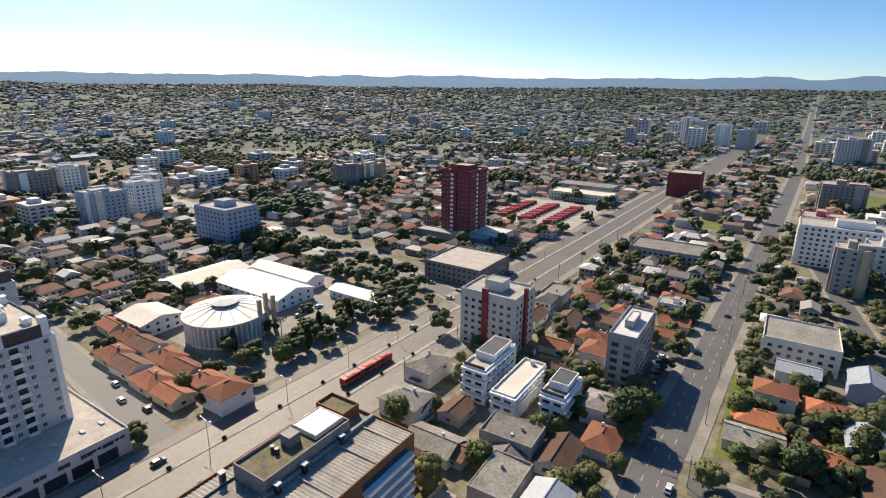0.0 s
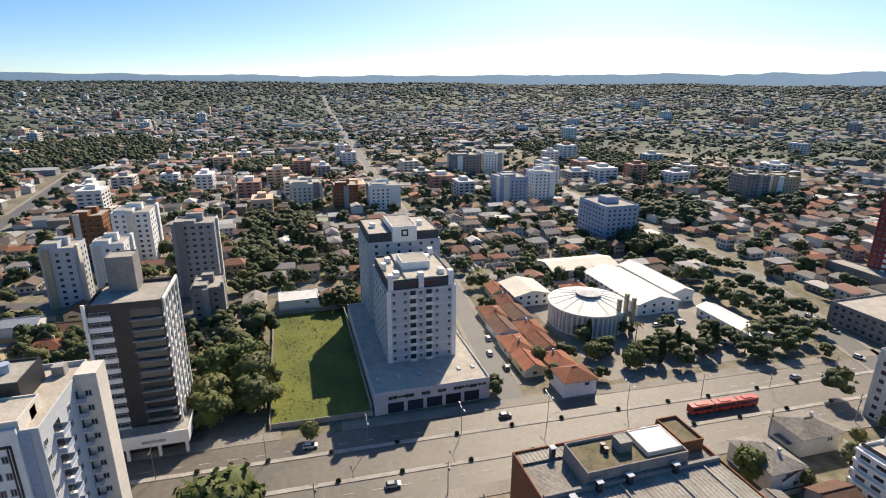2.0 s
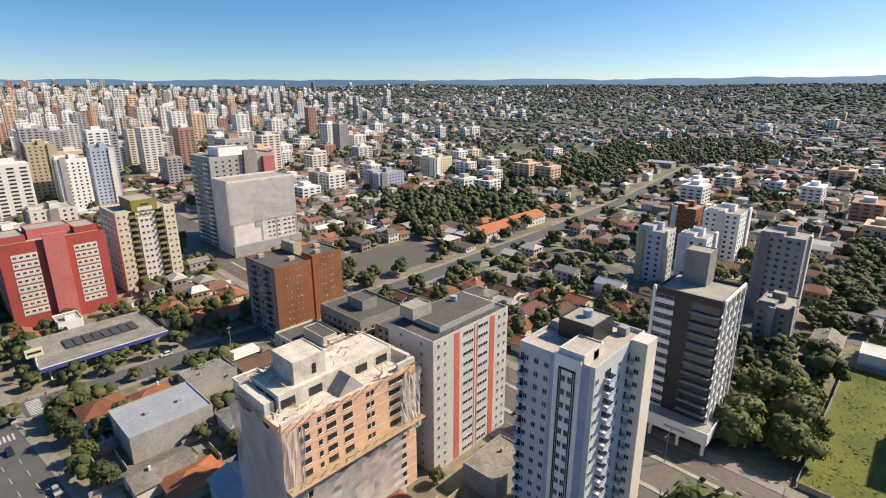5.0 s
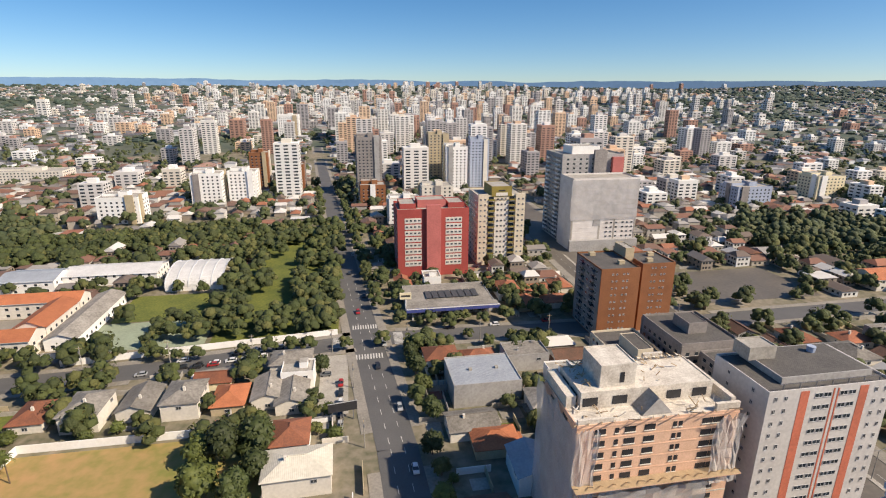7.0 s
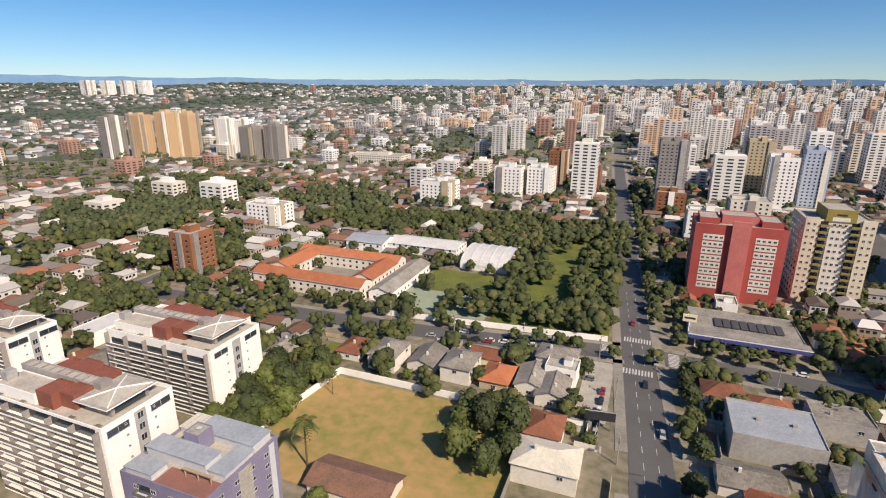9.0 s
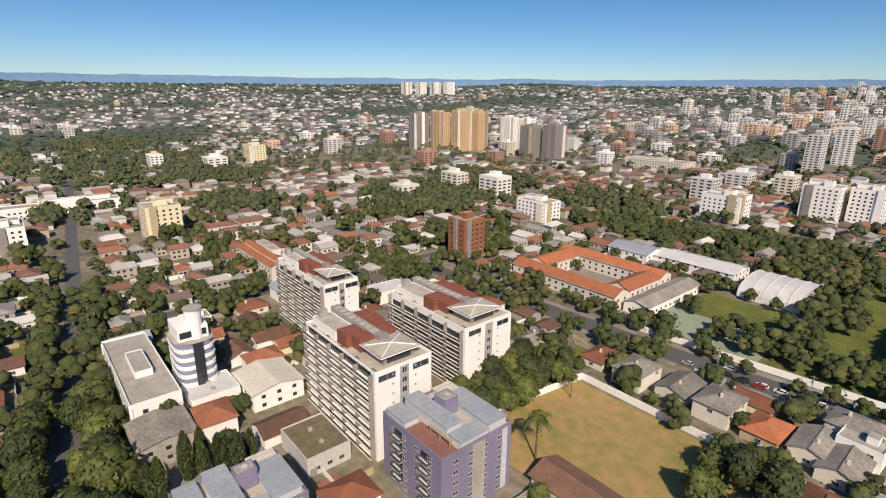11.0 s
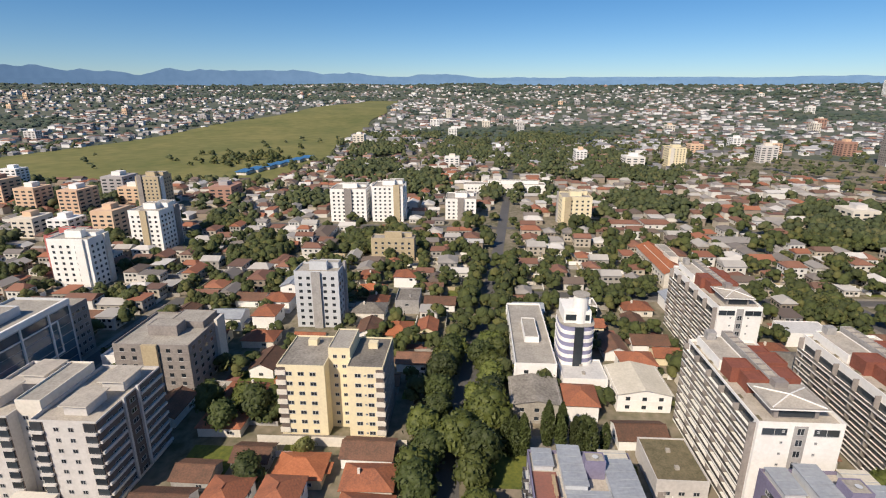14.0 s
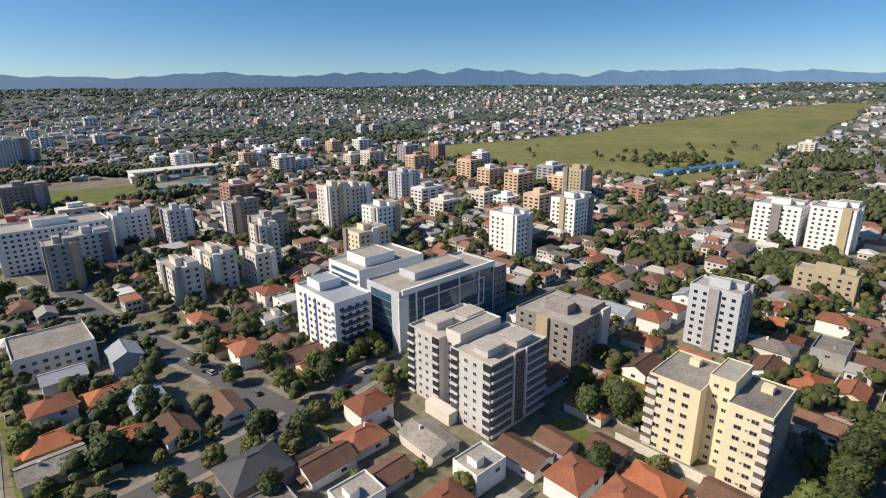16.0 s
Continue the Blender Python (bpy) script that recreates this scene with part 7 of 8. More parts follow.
for x, y, w, d, h, wl, label in (
        (660, -585, 24, 22, 64, M_SALMON, "golden residential tower"), (640, -605, 22, 22, 62, M_SALMON, "golden residential tower"), (690, -565, 24, 22, 60, M_SALMON, "sandy residential tower"), (722, -545, 24, 24, 58, M_TAUPE, "brown-grey residential tower"), (667, -622, 20, 20, 63, M_BEIGE, "tan residential tower"),
        (600, -635, 22, 20, 54, M_WHITE, "white residential tower"), (578, -652, 20, 20, 52, M_WHITE, "white residential tower"), (530, -610, 26, 24, 46, M_TAUPE, "grey residential tower"), (498, -622, 24, 24, 48, M_TAUPE, "grey residential tower"), (718, -262, 30, 22, 24, M_CREAM, "cream apartment block"),
        (-19, -525, 24, 24, 56, M_TAUPE, "tall dark residential tower with white edges"), (-108, -540, 22, 22, 44, M_WHITE, "white residential tower"), (-136, -556, 20, 20, 50, M_BLUEW, "blue-glazed residential tower"), (-95, -575, 22, 22, 54, M_BEIGE, "tan residential tower"), (-70, -430, 26, 20, 24, M_OFFWHITE, "pale apartment building"), (-40, -400, 24, 20, 20, M_WHITE, "white apartment building"),
        (125, -498, 26, 20, 28, M_WHITE, "white terraced apartment building"), (96, -506, 24, 20, 28, M_WHITE, "white terraced apartment building"), (90, -567, 18, 18, 38, M_BRICKW, "brown apartment building"), (57, -562, 22, 20, 26, M_BRICKW, "dark red apartment building"), (-19, -466, 22, 20, 20, M_BRICKW, "bare brick frame building"), (175, -440, 30, 22, 20, M_WHITE, "white stepped apartment building"),
        (113, -1100, 40, 30, 44, M_WHITE, "white residential tower"), (4, -1090, 22, 22, 60, M_WHITE, "slim white residential tower"), (269, -322, 30, 18, 15, M_WHITE, "white apartment building"), (235, -214, 15, 17, 23, M_BRICKW, "terracotta apartment building"),
        (-276, -46, 17, 19, 36, M_GREYW, "grey apartment building with a blank side"), (-278, -84, 16, 14, 28, M_WHITE, "white and teal apartment building"), (-276, -104, 16, 14, 28, M_COOLWHITE, "white and grey apartment building"), (-340, -88, 22, 20, 30, M_WHITE, "white apartment building"), (-345, -112, 20, 16, 28, M_BRICKW, "brown and white apartment building"), (-240, -38, 18, 12, 16, M_TAUPE, "taupe low apartment building"),
        (-445, 77, 24, 26, 20, M_WHITE, "white apartment block with navy bands"), (-458, 46, 22, 20, 19, M_BRICKW, "brown and white apartment block"), (-470, 14, 30, 26, 20, M_OFFWHITE, "pale apartment block"), (-580, 195, 30, 30, 26, M_TAUPE, "dark grey apartment block"), (-590, 232, 26, 24, 25, M_WHITE, "white and grey apartment block"),
        (-440, 192, 26, 26, 23, M_BLUEW, "white and blue apartment block"), (-448, 226, 24, 22, 25, M_WHITE, "white apartment block"), (-491, 256, 20, 18, 23, M_WHITE, "white and navy apartment block"), (-384, 408, 24, 22, 24, M_TAUPE, "dark apartment block"), (-384, 440, 24, 30, 22, M_BEIGE, "sand apartment block"), (-350, -415, 34, 24, 19, M_BLUEW, "pale blue apartment block"), (-454, -441, 30, 24, 22, M_CREAM, "cream apartment block"),
        (404, 96, 24, 28, 25, M_WHITE, "large white stepped apartment block"), (406, 66, 24, 24, 27, M_WHITE, "large white stepped apartment block"), (417, 10, 26, 24, 16, M_WHITE, "white and blue apartment block"), (396, -76, 22, 22, 22, M_CREAM, "cream apartment block"), (522, -30, 16, 80, 8, M_WHITE, "long white institution with tiled roof"),
        (320, 205, 24, 20, 26, M_WHITE, "white apartment building with dark bands"), (252, 205, 16, 22, 26, M_WHITE, "white apartment building"), (268, 222, 16, 18, 23, M_PINKW, "white and magenta apartment building"), (432, 273, 20, 20, 28, M_BEIGE, "sand stepped tower"), (213, 288, 20, 18, 24, M_WHITE, "white apartment building"), (318, 392, 22, 20, 25, M_COOLWHITE, "pale blue apartment building"), (208, 340, 18, 18, 32, M_OFFWHITE, "slim pale tower"), (232, 348, 20, 18, 28, M_OFFWHITE, "pale apartment building"), (186, 268, 24, 18, 16, M_CREAM, "cream apartment building"),
        (129, 290, 12, 13, 25, M_OFFWHITE, "slim beige tower"), (75, 272, 14, 24, 18, M_OFFWHITE, "row of four-storey flats"), (96, 282, 14, 26, 18, M_OFFWHITE, "row of four-storey flats"), (116, 272, 12, 20, 16, M_OFFWHITE, "row of four-storey flats"), (36, 334, 15, 16, 24, M_GREYW, "slim grey tower"), (54, 362, 20, 18, 21, M_COOLWHITE, "grey apartment building"), (26, 424, 24, 22, 22, M_PINKW, "rose apartment building"), (108, 378, 16, 16, 24, M_COOLWHITE, "pale apartment building"), (84, 400, 22, 18, 22, M_WHITE, "white apartment building"), (150, 372, 20, 16, 24, M_TAUPE, "dark apartment building"), (150, 330, 20, 18, 20, M_GREYW, "grey apartment building"),
        (212, 66, 12, 19, 25, M_COOLWHITE, "white stepped apartment building with a shaded side"), (164, 106, 26, 26, 18, M_TAUPE, "grey angular apartment building"), (305, 48, 10, 26, 13, M_BEIGE, "narrow beige block"), (285, -108, 46, 12, 9, M_OFFWHITE, "long pale building"),
        (46, 590, 34, 26, 22, M_TAUPE, "brown apartment block"), (74, 952, 40, 30, 36, M_COOLWHITE, "pale apartment tower"), (-150, 1110, 26, 26, 46, M_COOLWHITE, "grey residential tower"), (-110, 1120, 26, 26, 40, M_WHITE, "white residential tower"), (-175, 1150, 24, 24, 50, M_WHITE, "white residential tower"), (-70, 1100, 30, 26, 34, M_COOLWHITE, "grey residential tower"), (350, -655, 80, 30, 12, M_OFFWHITE, "long pale hall")):
    banded_tower(label + " among houses and trees", x, y, w, d, h, wl)

for az in (229.8, 231.2, 232.7, 234.2):
    banded_tower("white slab towers far off towards the horizon", *polar(az, 2900), 46, 40, 64, M_WHITE, core=False)

fill_houses()


def yards():
    """Paved yards and low boundary walls between the houses."""
    pave, wall = Mesh(), Mesh()
    spots = [(rnd.uniform(-330, 330), rnd.uniform(-330, 330)) for _ in range(16000)]
    n = 0
    for x, y in spots:
        if n > 1500 or not 85 < math.hypot(x, y) < 330:
            continue
        w, d = rnd.uniform(3, 8), rnd.uniform(3, 9)
        if any(a < x + w / 2 and b > x - w / 2 and c < y + d / 2 and e > y - d / 2 for a, b, c, e in TAKEN):
            continue
        z = 0.03 + 0.0001 * n
        if rnd.random() < 0.6:
            pave.box(x - w / 2, x + w / 2, y - d / 2, y + d / 2, -0.1, z, rnd.choice((M_CONCRETE, M_CONCRETE, M_PAVE, M_REDPAVE, M_GRASS, M_GRASS)), bottom=False)
        m = rnd.choice((M_WHITE, M_OFFWHITE, M_GREYW, M_CONCRETE, M_BEIGE))
        if rnd.random() < 0.5:
            wall.box(x - w / 2 - 2, x + w / 2 + 2, y - d / 2 - 0.1, y - d / 2 + 0.1, -0.1, rnd.uniform(1.5, 2.4), m)
        else:
            wall.box(x - w / 2 - 0.1, x - w / 2 + 0.1, y - d / 2 - 2, y + d / 2 + 2, -0.1, rnd.uniform(1.5, 2.4), m)
        n += 1
    tagged(new("yard_paving", pave.data("yard_paving")), "patches of paving and lawn in back yards", "paving", kind="stuff")
    tagged(new("yard_walls", wall.data("yard_walls")), "low plastered walls between house plots", "wall", kind="stuff")


yards()


def fill_trees():
    n = 0
    spots = [(rnd.uniform(-340, 340), rnd.uniform(-340, 340)) for _ in range(12000)]
    for x, y in spots:
        if n >= 620:
            break
        if 80 < math.hypot(x, y) < 340 and is_free(x, y, -0.9):
            plant(TREES[rnd.choice((0, 1, 2, 2, 3, 4, 4))], x, y, rnd.uniform(0.55, 1.0))
            TAKEN.append((x - 1.5, x + 1.5, y - 1.5, y + 1.5))
            n += 1


fill_trees()
set_out_trees()


def lot_shed():
    b = thing("shed", "long low shed with a rusty brown tile roof", "shed", pose(62, -97, 0))
    m = Mesh().box(-11, 11, -5.5, 5.5, -0.2, 3.2, M_OFFWHITE)
    part("wall", m, b)
    rf = Mesh()
    for s in (-1, 1):
        rf.face([(-12, s * 6.3, 3.1), (12, s * 6.3, 3.1), (12, 0, 5.4), (-12, 0, 5.4)], M_ROOFBROWN)
    part("roof", rf, b)


lot_shed()


def weeds():
    rs = np.random.default_rng(12)
    p = np.stack([rs.uniform(-231, -149, 1700), rs.uniform(-10, 19, 1700), rs.uniform(0.05, 0.3, 1700)], axis=1)
    keep = np.array([noise.noise(Vector((x * 0.13, y * 0.13, 2))) > -0.05 for x, y, _ in p])
    tagged(new("weeds", quad_mesh("weeds", cards(p[keep], 0.38, rs, out=np.tile([0.0, 0.0, 1.0], (int(keep.sum()), 1))), M_WEED)), "rough weeds and tufts in the empty lot", "grass", kind="stuff")


weeds()


# ---- vehicles ----
def car_kind(paint, colour):
    c = thing("car", colour + " hatchback car on the asphalt", "car", pose(0, 0, -500), "cars in the streets")
    b = Mesh()
    prof = [(-2.05, 0.35), (-2.1, 0.75), (-1.9, 0.95), (-1.0, 1.0), (1.2, 1.0), (2.0, 0.85), (2.1, 0.55), (2.05, 0.35)]
    for s in (-0.85, 0.85):
        b.face([(x, s, z) for x, z in prof], paint)
    for (xa, za), (xb, zb) in zip(prof, prof[1:] + prof[:1]):
        b.face([(xa, -0.85, za), (xb, -0.85, zb), (xb, 0.85, zb), (xa, 0.85, za)], paint)
    part("body", b, c)
    k = Mesh()
    lo, hi = [(-1.9, 0.8), (1.1, 0.8)], [(-1.5, 0.66), (0.35, 0.66)]
    v = [(-1.9, -0.8, 0.98), (1.15, -0.8, 1.0), (1.15, 0.8, 1.0), (-1.9, 0.8, 0.98), (-1.5, -0.66, 1.45), (0.3, -0.66, 1.45), (0.3, 0.66, 1.45), (-1.5, 0.66, 1.45)]
    for q in ((0, 1, 5, 4), (1, 2, 6, 5), (2, 3, 7, 6), (3, 0, 4, 7)):
        k.face([v[i] for i in q], M_GLASS)
    part("window_band", k, c)
    part("roof_panel", Mesh().box(-1.5, 0.3, -0.66, 0.66, 1.45, 1.5, paint), c)
    w = Mesh()
    for i in range(12):
        p, q = 2 * math.pi * i / 12, 2 * math.pi * (i + 1) / 12
        w.face([(0.32 * math.cos(p), -0.1, 0.32 * math.sin(p)), (0.32 * math.cos(q), -0.1, 0.32 * math.sin(q)), (0.32 * math.cos(q), 0.1, 0.32 * math.sin(q)), (0.32 * math.cos(p), 0.1, 0.32 * math.sin(p))], M_TYRE)
    for s in (-0.1, 0.1):
        w.face([(0.32 * math.cos(2 * math.pi * i / 12), s, 0.32 * math.sin(2 * math.pi * i / 12)) for i in range(12)], M_TYRE)
    me = w.data("wheel")
    for x in (-1.3, 1.3):
        for y in (-0.8, 0.8):
            part("wheel", me, c, at=pose(x, y, 0.32))
    return c


CARS = [car_kind(p, n) for p, n in zip(CAR_PAINT, ("white", "silver", "black", "red", "dark grey"))]


def park(x, y, r, k=None):
    copy_thing(CARS[rnd.choice((0, 0, 1, 1, 2, 4, 3)) if k is None else k], pose(x, y, 0.1, 0, 0, r))


for y, o in ((-120, -2), (-105, 2.5), (-150, -2.2), (-230, 3), (-250, -2), (-285, 2), (-320, -3), (-345, 2), (128, 3), (215, -3), (262, 3), (310, 0), (-178, 1), (-196, -4)):
    xs = -12 if y < 0 else -15
    xs += max(0, -y - 130) * 0.082
    park(xs + o, y, 92 if y < 0 else 88)
for x in (66, 60, 54, 47, 38, 31, 24, 78, 90, 100, -40, -46, -60, -30, -84):
    y = -190 + (72 - x) * -0.15 if x > 0 else -203
    park(x, y + rnd.choice((-3.5, 3.2, 3.4)), 8 if x > 0 else 0)
for y, o in ((0, -10), (-22, 10.5), (60, -11), (150, 11), (170, -9), (230, 9), (260, -10), (20, 11), (320, 9), (370, -10)):
    park(-124 + 0.045 * y + o, y, 87)
for i in range(9):
    park(20 + 5.6 * i, -195.4 + 0.8 * i, 8)
for i in range(6):
    park(6.5, -168 + 6.2 * i, 88)
for i in range(6):
    park(-28.4, 180 + 4.5 * i, 20)
for x, y, r in ((20, -160, 90), (23, -170, 90), (15, -182, 0), (12, -175, 0), (86, 142, 5), (98, 146, 5), (62, 160, 100), (56, 185, 100), (53, 200, 100), (-150, 150, 30), (-152, 158, 30), (-155, 166, 30), (-160, 72, 175), (-172, 70, 175), (-184, 74, 175), (-115, 214, 20), (-130, 207, 20), (-150, 220, 20), (-165, 224, 20), (20, 205, 95), (14, 260, 95)):
    park(x, y, r)


def city_bus():
    b = thing("articulated_bus", "long red articulated city bus on the busway", "bus", pose(-117.2, 130, 0.1, 0, 0, 87.4))
    for i, (x0, x1) in enumerate(((-12.6, -4.6), (-3.8, 4.2), (5.0, 12.6))):
        m = Mesh().box(x0, x1, -1.25, 1.25, 0.35, 3.1, M_BUS)
        part("body", m, b)
        part("window_band", Mesh().box(x0 + 0.4, x1 - 0.4, -1.28, 1.28, 1.5, 2.5, M_GLASS), b)
        part("roof_unit", Mesh().box(x0 + 2, x1 - 2, -0.8, 0.8, 3.1, 3.35, M_BUS), b)
        for x in (x0 + 1.8, x1 - 1.8):
            for y in (-1.2, 1.2):
                part("wheel", Mesh().tube(0, 0, -0.14, 0.14, 0.48, 0.48, M_TYRE, 12), b, at=pose(x, y, 0.48, 90))
        if i < 2:
            part("bellows", Mesh().box(x1, x1 + 0.8, -1.1, 1.1, 0.6, 2.95, M_BLACKW), b)


city_bus()


for k, (x, y) in enumerate(((-176, 150), (-176, 153.2), (-176, 156.4), (-176, 162.8), (-164, 147), (-164, 153.5))):
    park(x, y, 88 + 2 * (k % 3), (0, 1, 2, 0, 4, 1)[k])


def parked_buses():
    k = thing("bus", "red city bus parked in the depot yard", "bus", pose(0, 0, -500), "buses in the depot")
    part("body", Mesh().box(-6, 6, -1.25, 1.25, 0.35, 3.1, M_BUS), k)
    part("window_band", Mesh().box(-5.7, 5.7, -1.27, 1.27, 1.5, 2.5, M_GLASS), k)
    for i in range(3):
        for j in range(9):
            copy_thing(k, pose(-193 + i * 22, 384 + j * 7.5, 0.06, 0, 0, 35))
    return k


DEPOT = parked_buses()


def lamp_kind():
    s = thing("street_lamp", "tall grey street lamp with twin arms", "street lamp", pose(0, 0, -500), "avenue lamps")
    part("pole", Mesh().tube(0, 0, -0.1, 9, 0.12, 0.07, M_METAL, 8), s)
    for k in (-1, 1):
        arm = part("arm", Mesh().beam((0, 0, 8.9), (k * 2.2, 0, 9.3), 0.09, M_METAL), s)
        part("lamp_head", Mesh().box(k * 2.2 - 0.4, k * 2.2 + 0.4, -0.15, 0.15, 9.25, 9.4, M_METAL), arm)
    return s


def pole_kind():
    s = thing("utility_pole", "concrete utility pole with cross arms", "utility pole", pose(0, 0, -500), "street poles")
    part("pole", Mesh().tube(0, 0, -0.1, 10, 0.17, 0.11, M_CONCRETE, 8), s)
    part("cross_arm", Mesh().box(-1.1, 1.1, -0.06, 0.06, 9.2, 9.35, M_TIMBER), s)
    part("transformer", Mesh().tube(0.35, 0, 7, 7.9, 0.25, 0.25, M_METAL, 8), s)
    return s


LAMP, POLE = lamp_kind(), pole_kind()
for y in range(-180, 420, 28):
    copy_thing(LAMP, pose(-124 + 0.045 * y - 6.2, y, 0.2))
for y in range(-165, 420, 33):
    copy_thing(POLE, pose(-124 + 0.045 * y + 16.6, y, 0.1, 0, 0, 90))
    copy_thing(POLE, pose((-9 - 0.082 * min(0, y + 130)) + 8.2 if y < 0 else -8.2, y, 0.1, 0, 0, 90))
for x in range(-140, 110, 30):
    copy_thing(POLE, pose(x, -193.0, 0.1))


def shrubs():
    """Small round bushes in the medians."""
    k = thing("shrub", "small clipped shrub in the median", "shrub", pose(0, 0, -500), "median shrubs")
    rs = np.random.default_rng(4)
    d = rs.normal(size=(160, 3))
    d /= np.linalg.norm(d, axis=1)[:, None]
    d[:, 2] = np.abs(d[:, 2])
    part("foliage", quad_mesh("foliage", cards(d * 0.6 + np.array([0, 0, 0.2]), 0.25, rs), M_LEAF_DARK), k)
    for y in range(-120, 260, 18):
        for o in (-6.2, 6.2):
            copy_thing(k, pose(-124 + 0.045 * y + o + rnd.uniform(-0.2, 0.2), y + rnd.uniform(-1.5, 1.5), 0.22))
    return k


SHRUB = shrubs()
for proto in TREES + [CYPRESS, PALM] + HOUSES + CARS + [DEPOT, LAMP, POLE, SHRUB]:
    for o in [*proto.children_recursive, proto]:
        bpy.data.objects.remove(o)


# ---- the city beyond ----
def downtown(az):
    """How built-up the far city is in a direction."""
    d = (az - 172 + 180) % 360 - 180
    return math.exp(-(d / 26) ** 2)


WOODS = [(-560, -350, 150, 95), (-330, -300, 70, 70), (345, -285, 22, 72), (265, -400, 60, 30), (190, -345, 50, 25), (120, -372, 60, 25), (420, -420, 60, 30),
         (560, 60, 60, 30), (760, -120, 180, 110), (1500, 150, 500, 120), (950, 900, 400, 120), (-700, 420, 200, 60), (-900, -300, 200, 120), (-350, 300, 36, 26), (460, -150, 40, 30), (500, 350, 40, 24), (330, 60, 26, 24), (300, 130, 22, 16), (640, 130, 60, 40),
         (-350, -21, 105, 10), (80, 790, 90, 45), (190, 760, 60, 30), (150, 545, 30, 14), (-385, 5, 26, 14), (-268, 216, 24, 14), (-390, 420, 55, 26), (-560, 470, 90, 34), (-270, 545, 34, 22), (-340, 820, 130, 55), (-240, 880, 90, 40), (-560, 165, 45, 20), (-690, -25, 50, 40),
         (395, -300, 58, 58), (860, 20, 130, 50), (860, 158, 80, 45), (1030, -124, 90, 60), (612, -176, 30, 70), (250, -232, 24, 22), (238, -160, 18, 12), (366, 184, 20, 12), (452, 153, 26, 18), (326, 68, 20, 10), (489, -22, 22, 14)]
WOOD_SHARE = np.cumsum([math.sqrt(a * b) for _, _, a, b in WOODS]) / sum(math.sqrt(a * b) for _, _, a, b in WOODS)


def far_city():
    BIG = [t for t in TAKEN if t[1] - t[0] > 30 or t[3] - t[2] > 30]
    rs = np.random.default_rng(21)
    walls_v, walls_f, roof_v, roof_f = [], [], [], []
    panes = Mesh()

    def add(x, y, w, d, h, rise, detail=False):
        z = land(x, y)
        k = len(walls_v)
        hx, hy = w / 2, d / 2
        for zz in (z - 4, z + h):
            walls_v.extend([(x - hx, y - hy, zz), (x + hx, y - hy, zz), (x + hx, y + hy, zz), (x - hx, y + hy, zz)])
        walls_f.extend([(k, k + 1, k + 5, k + 4), (k + 1, k + 2, k + 6, k + 5), (k + 2, k + 3, k + 7, k + 6), (k + 3, k, k + 4, k + 7)])
        k = len(roof_v)
        e, t = 0.5, z + h + rise
        roof_v.extend([(x - hx - e, y - hy - e, z + h), (x + hx + e, y - hy - e, z + h), (x + hx + e, y + hy + e, z + h), (x - hx - e, y + hy + e, z + h)])
        g = rs.choice((0.55, 1.04))
        if w > d:
            roof_v.extend([(x - hx * g, y, t), (x + hx * g, y, t)])
            roof_f.extend([(k, k + 1, k + 5, k + 4), (k + 1, k + 2, k + 5), (k + 2, k + 3, k + 4, k + 5), (k + 3, k, k + 4)])
        else:
            roof_v.extend([(x, y - hy * g, t), (x, y + hy * g, t)])
            roof_f.extend([(k, k + 1, k + 4), (k + 1, k + 2, k + 5, k + 4), (k + 2, k + 3, k + 5), (k + 3, k, k + 4, k + 5)])
        if detail:
            for fl in range(1 if h < 5 else 2):
                za = z + 1.0 + 2.8 * fl
                for u in (-0.5, 0.1, 0.6):
                    for yy in (y - hy - 0.03, y + hy + 0.03):
                        panes.face([(x + hx * u - 0.7, yy, za), (x + hx * u + 0.7, yy, za), (x + hx * u + 0.7, yy, za + 1.2), (x + hx * u - 0.7, yy, za + 1.2)], M_GLASS)
                    for xx in (x - hx - 0.03, x + hx + 0.03):
                        panes.face([(xx, y + hy * u - 0.7, za), (xx, y + hy * u + 0.7, za), (xx, y + hy * u + 0.7, za + 1.2), (xx, y + hy * u - 0.7, za + 1.2)], M_GLASS)

    step = 6.5
    for i in range(-110, 111):
        for j in range(-110, 111):
            x, y = i * step + rs.uniform(-1, 1), j * step + rs.uniform(-1, 1)
            r = math.hypot(x, y)
            if not 110 < r < 700 or rs.random() < 0.2 + 0.75 * max(0.0, noise.noise(Vector((x * 0.02, y * 0.02, 1.5))) + 0.12) * (r > 150):
                continue
            w, d = rs.uniform(7, 14), rs.uniform(7, 11)
            if r > 270 and rs.random() < (0.3 if -1.1 < math.atan2(y, x) < 0.0 and r > 300 else 0.07):
                w, d = rs.uniform(18, 30), rs.uniform(12, 18)
            if rs.random() < 0.5:
                w, d = d, w
            hit = False
            for a, b, c, e in TAKEN:
                if a < x + w / 2 + 0.4 and b > x - w / 2 - 0.4 and c < y + d / 2 + 0.4 and e > y - d / 2 - 0.4:
                    hit = True
                    break
            if hit or any(((x - cx) / a) ** 2 + ((y - cy) / b) ** 2 < 0.9 for cx, cy, a, b in WOODS):
                continue
            flat = rs.random() < 0.2
            add(x, y, w, d, rs.choice((3.2, 3.4, 3.6, 5.8, 6.2)), 0.15 if flat else rs.uniform(1.6, 2.5), r < 420)
            TAKEN.append((x - w / 2 - 0.5, x + w / 2 + 0.5, y - d / 2 - 0.5, y + d / 2 + 0.5))
    n = 0
    tries = 0
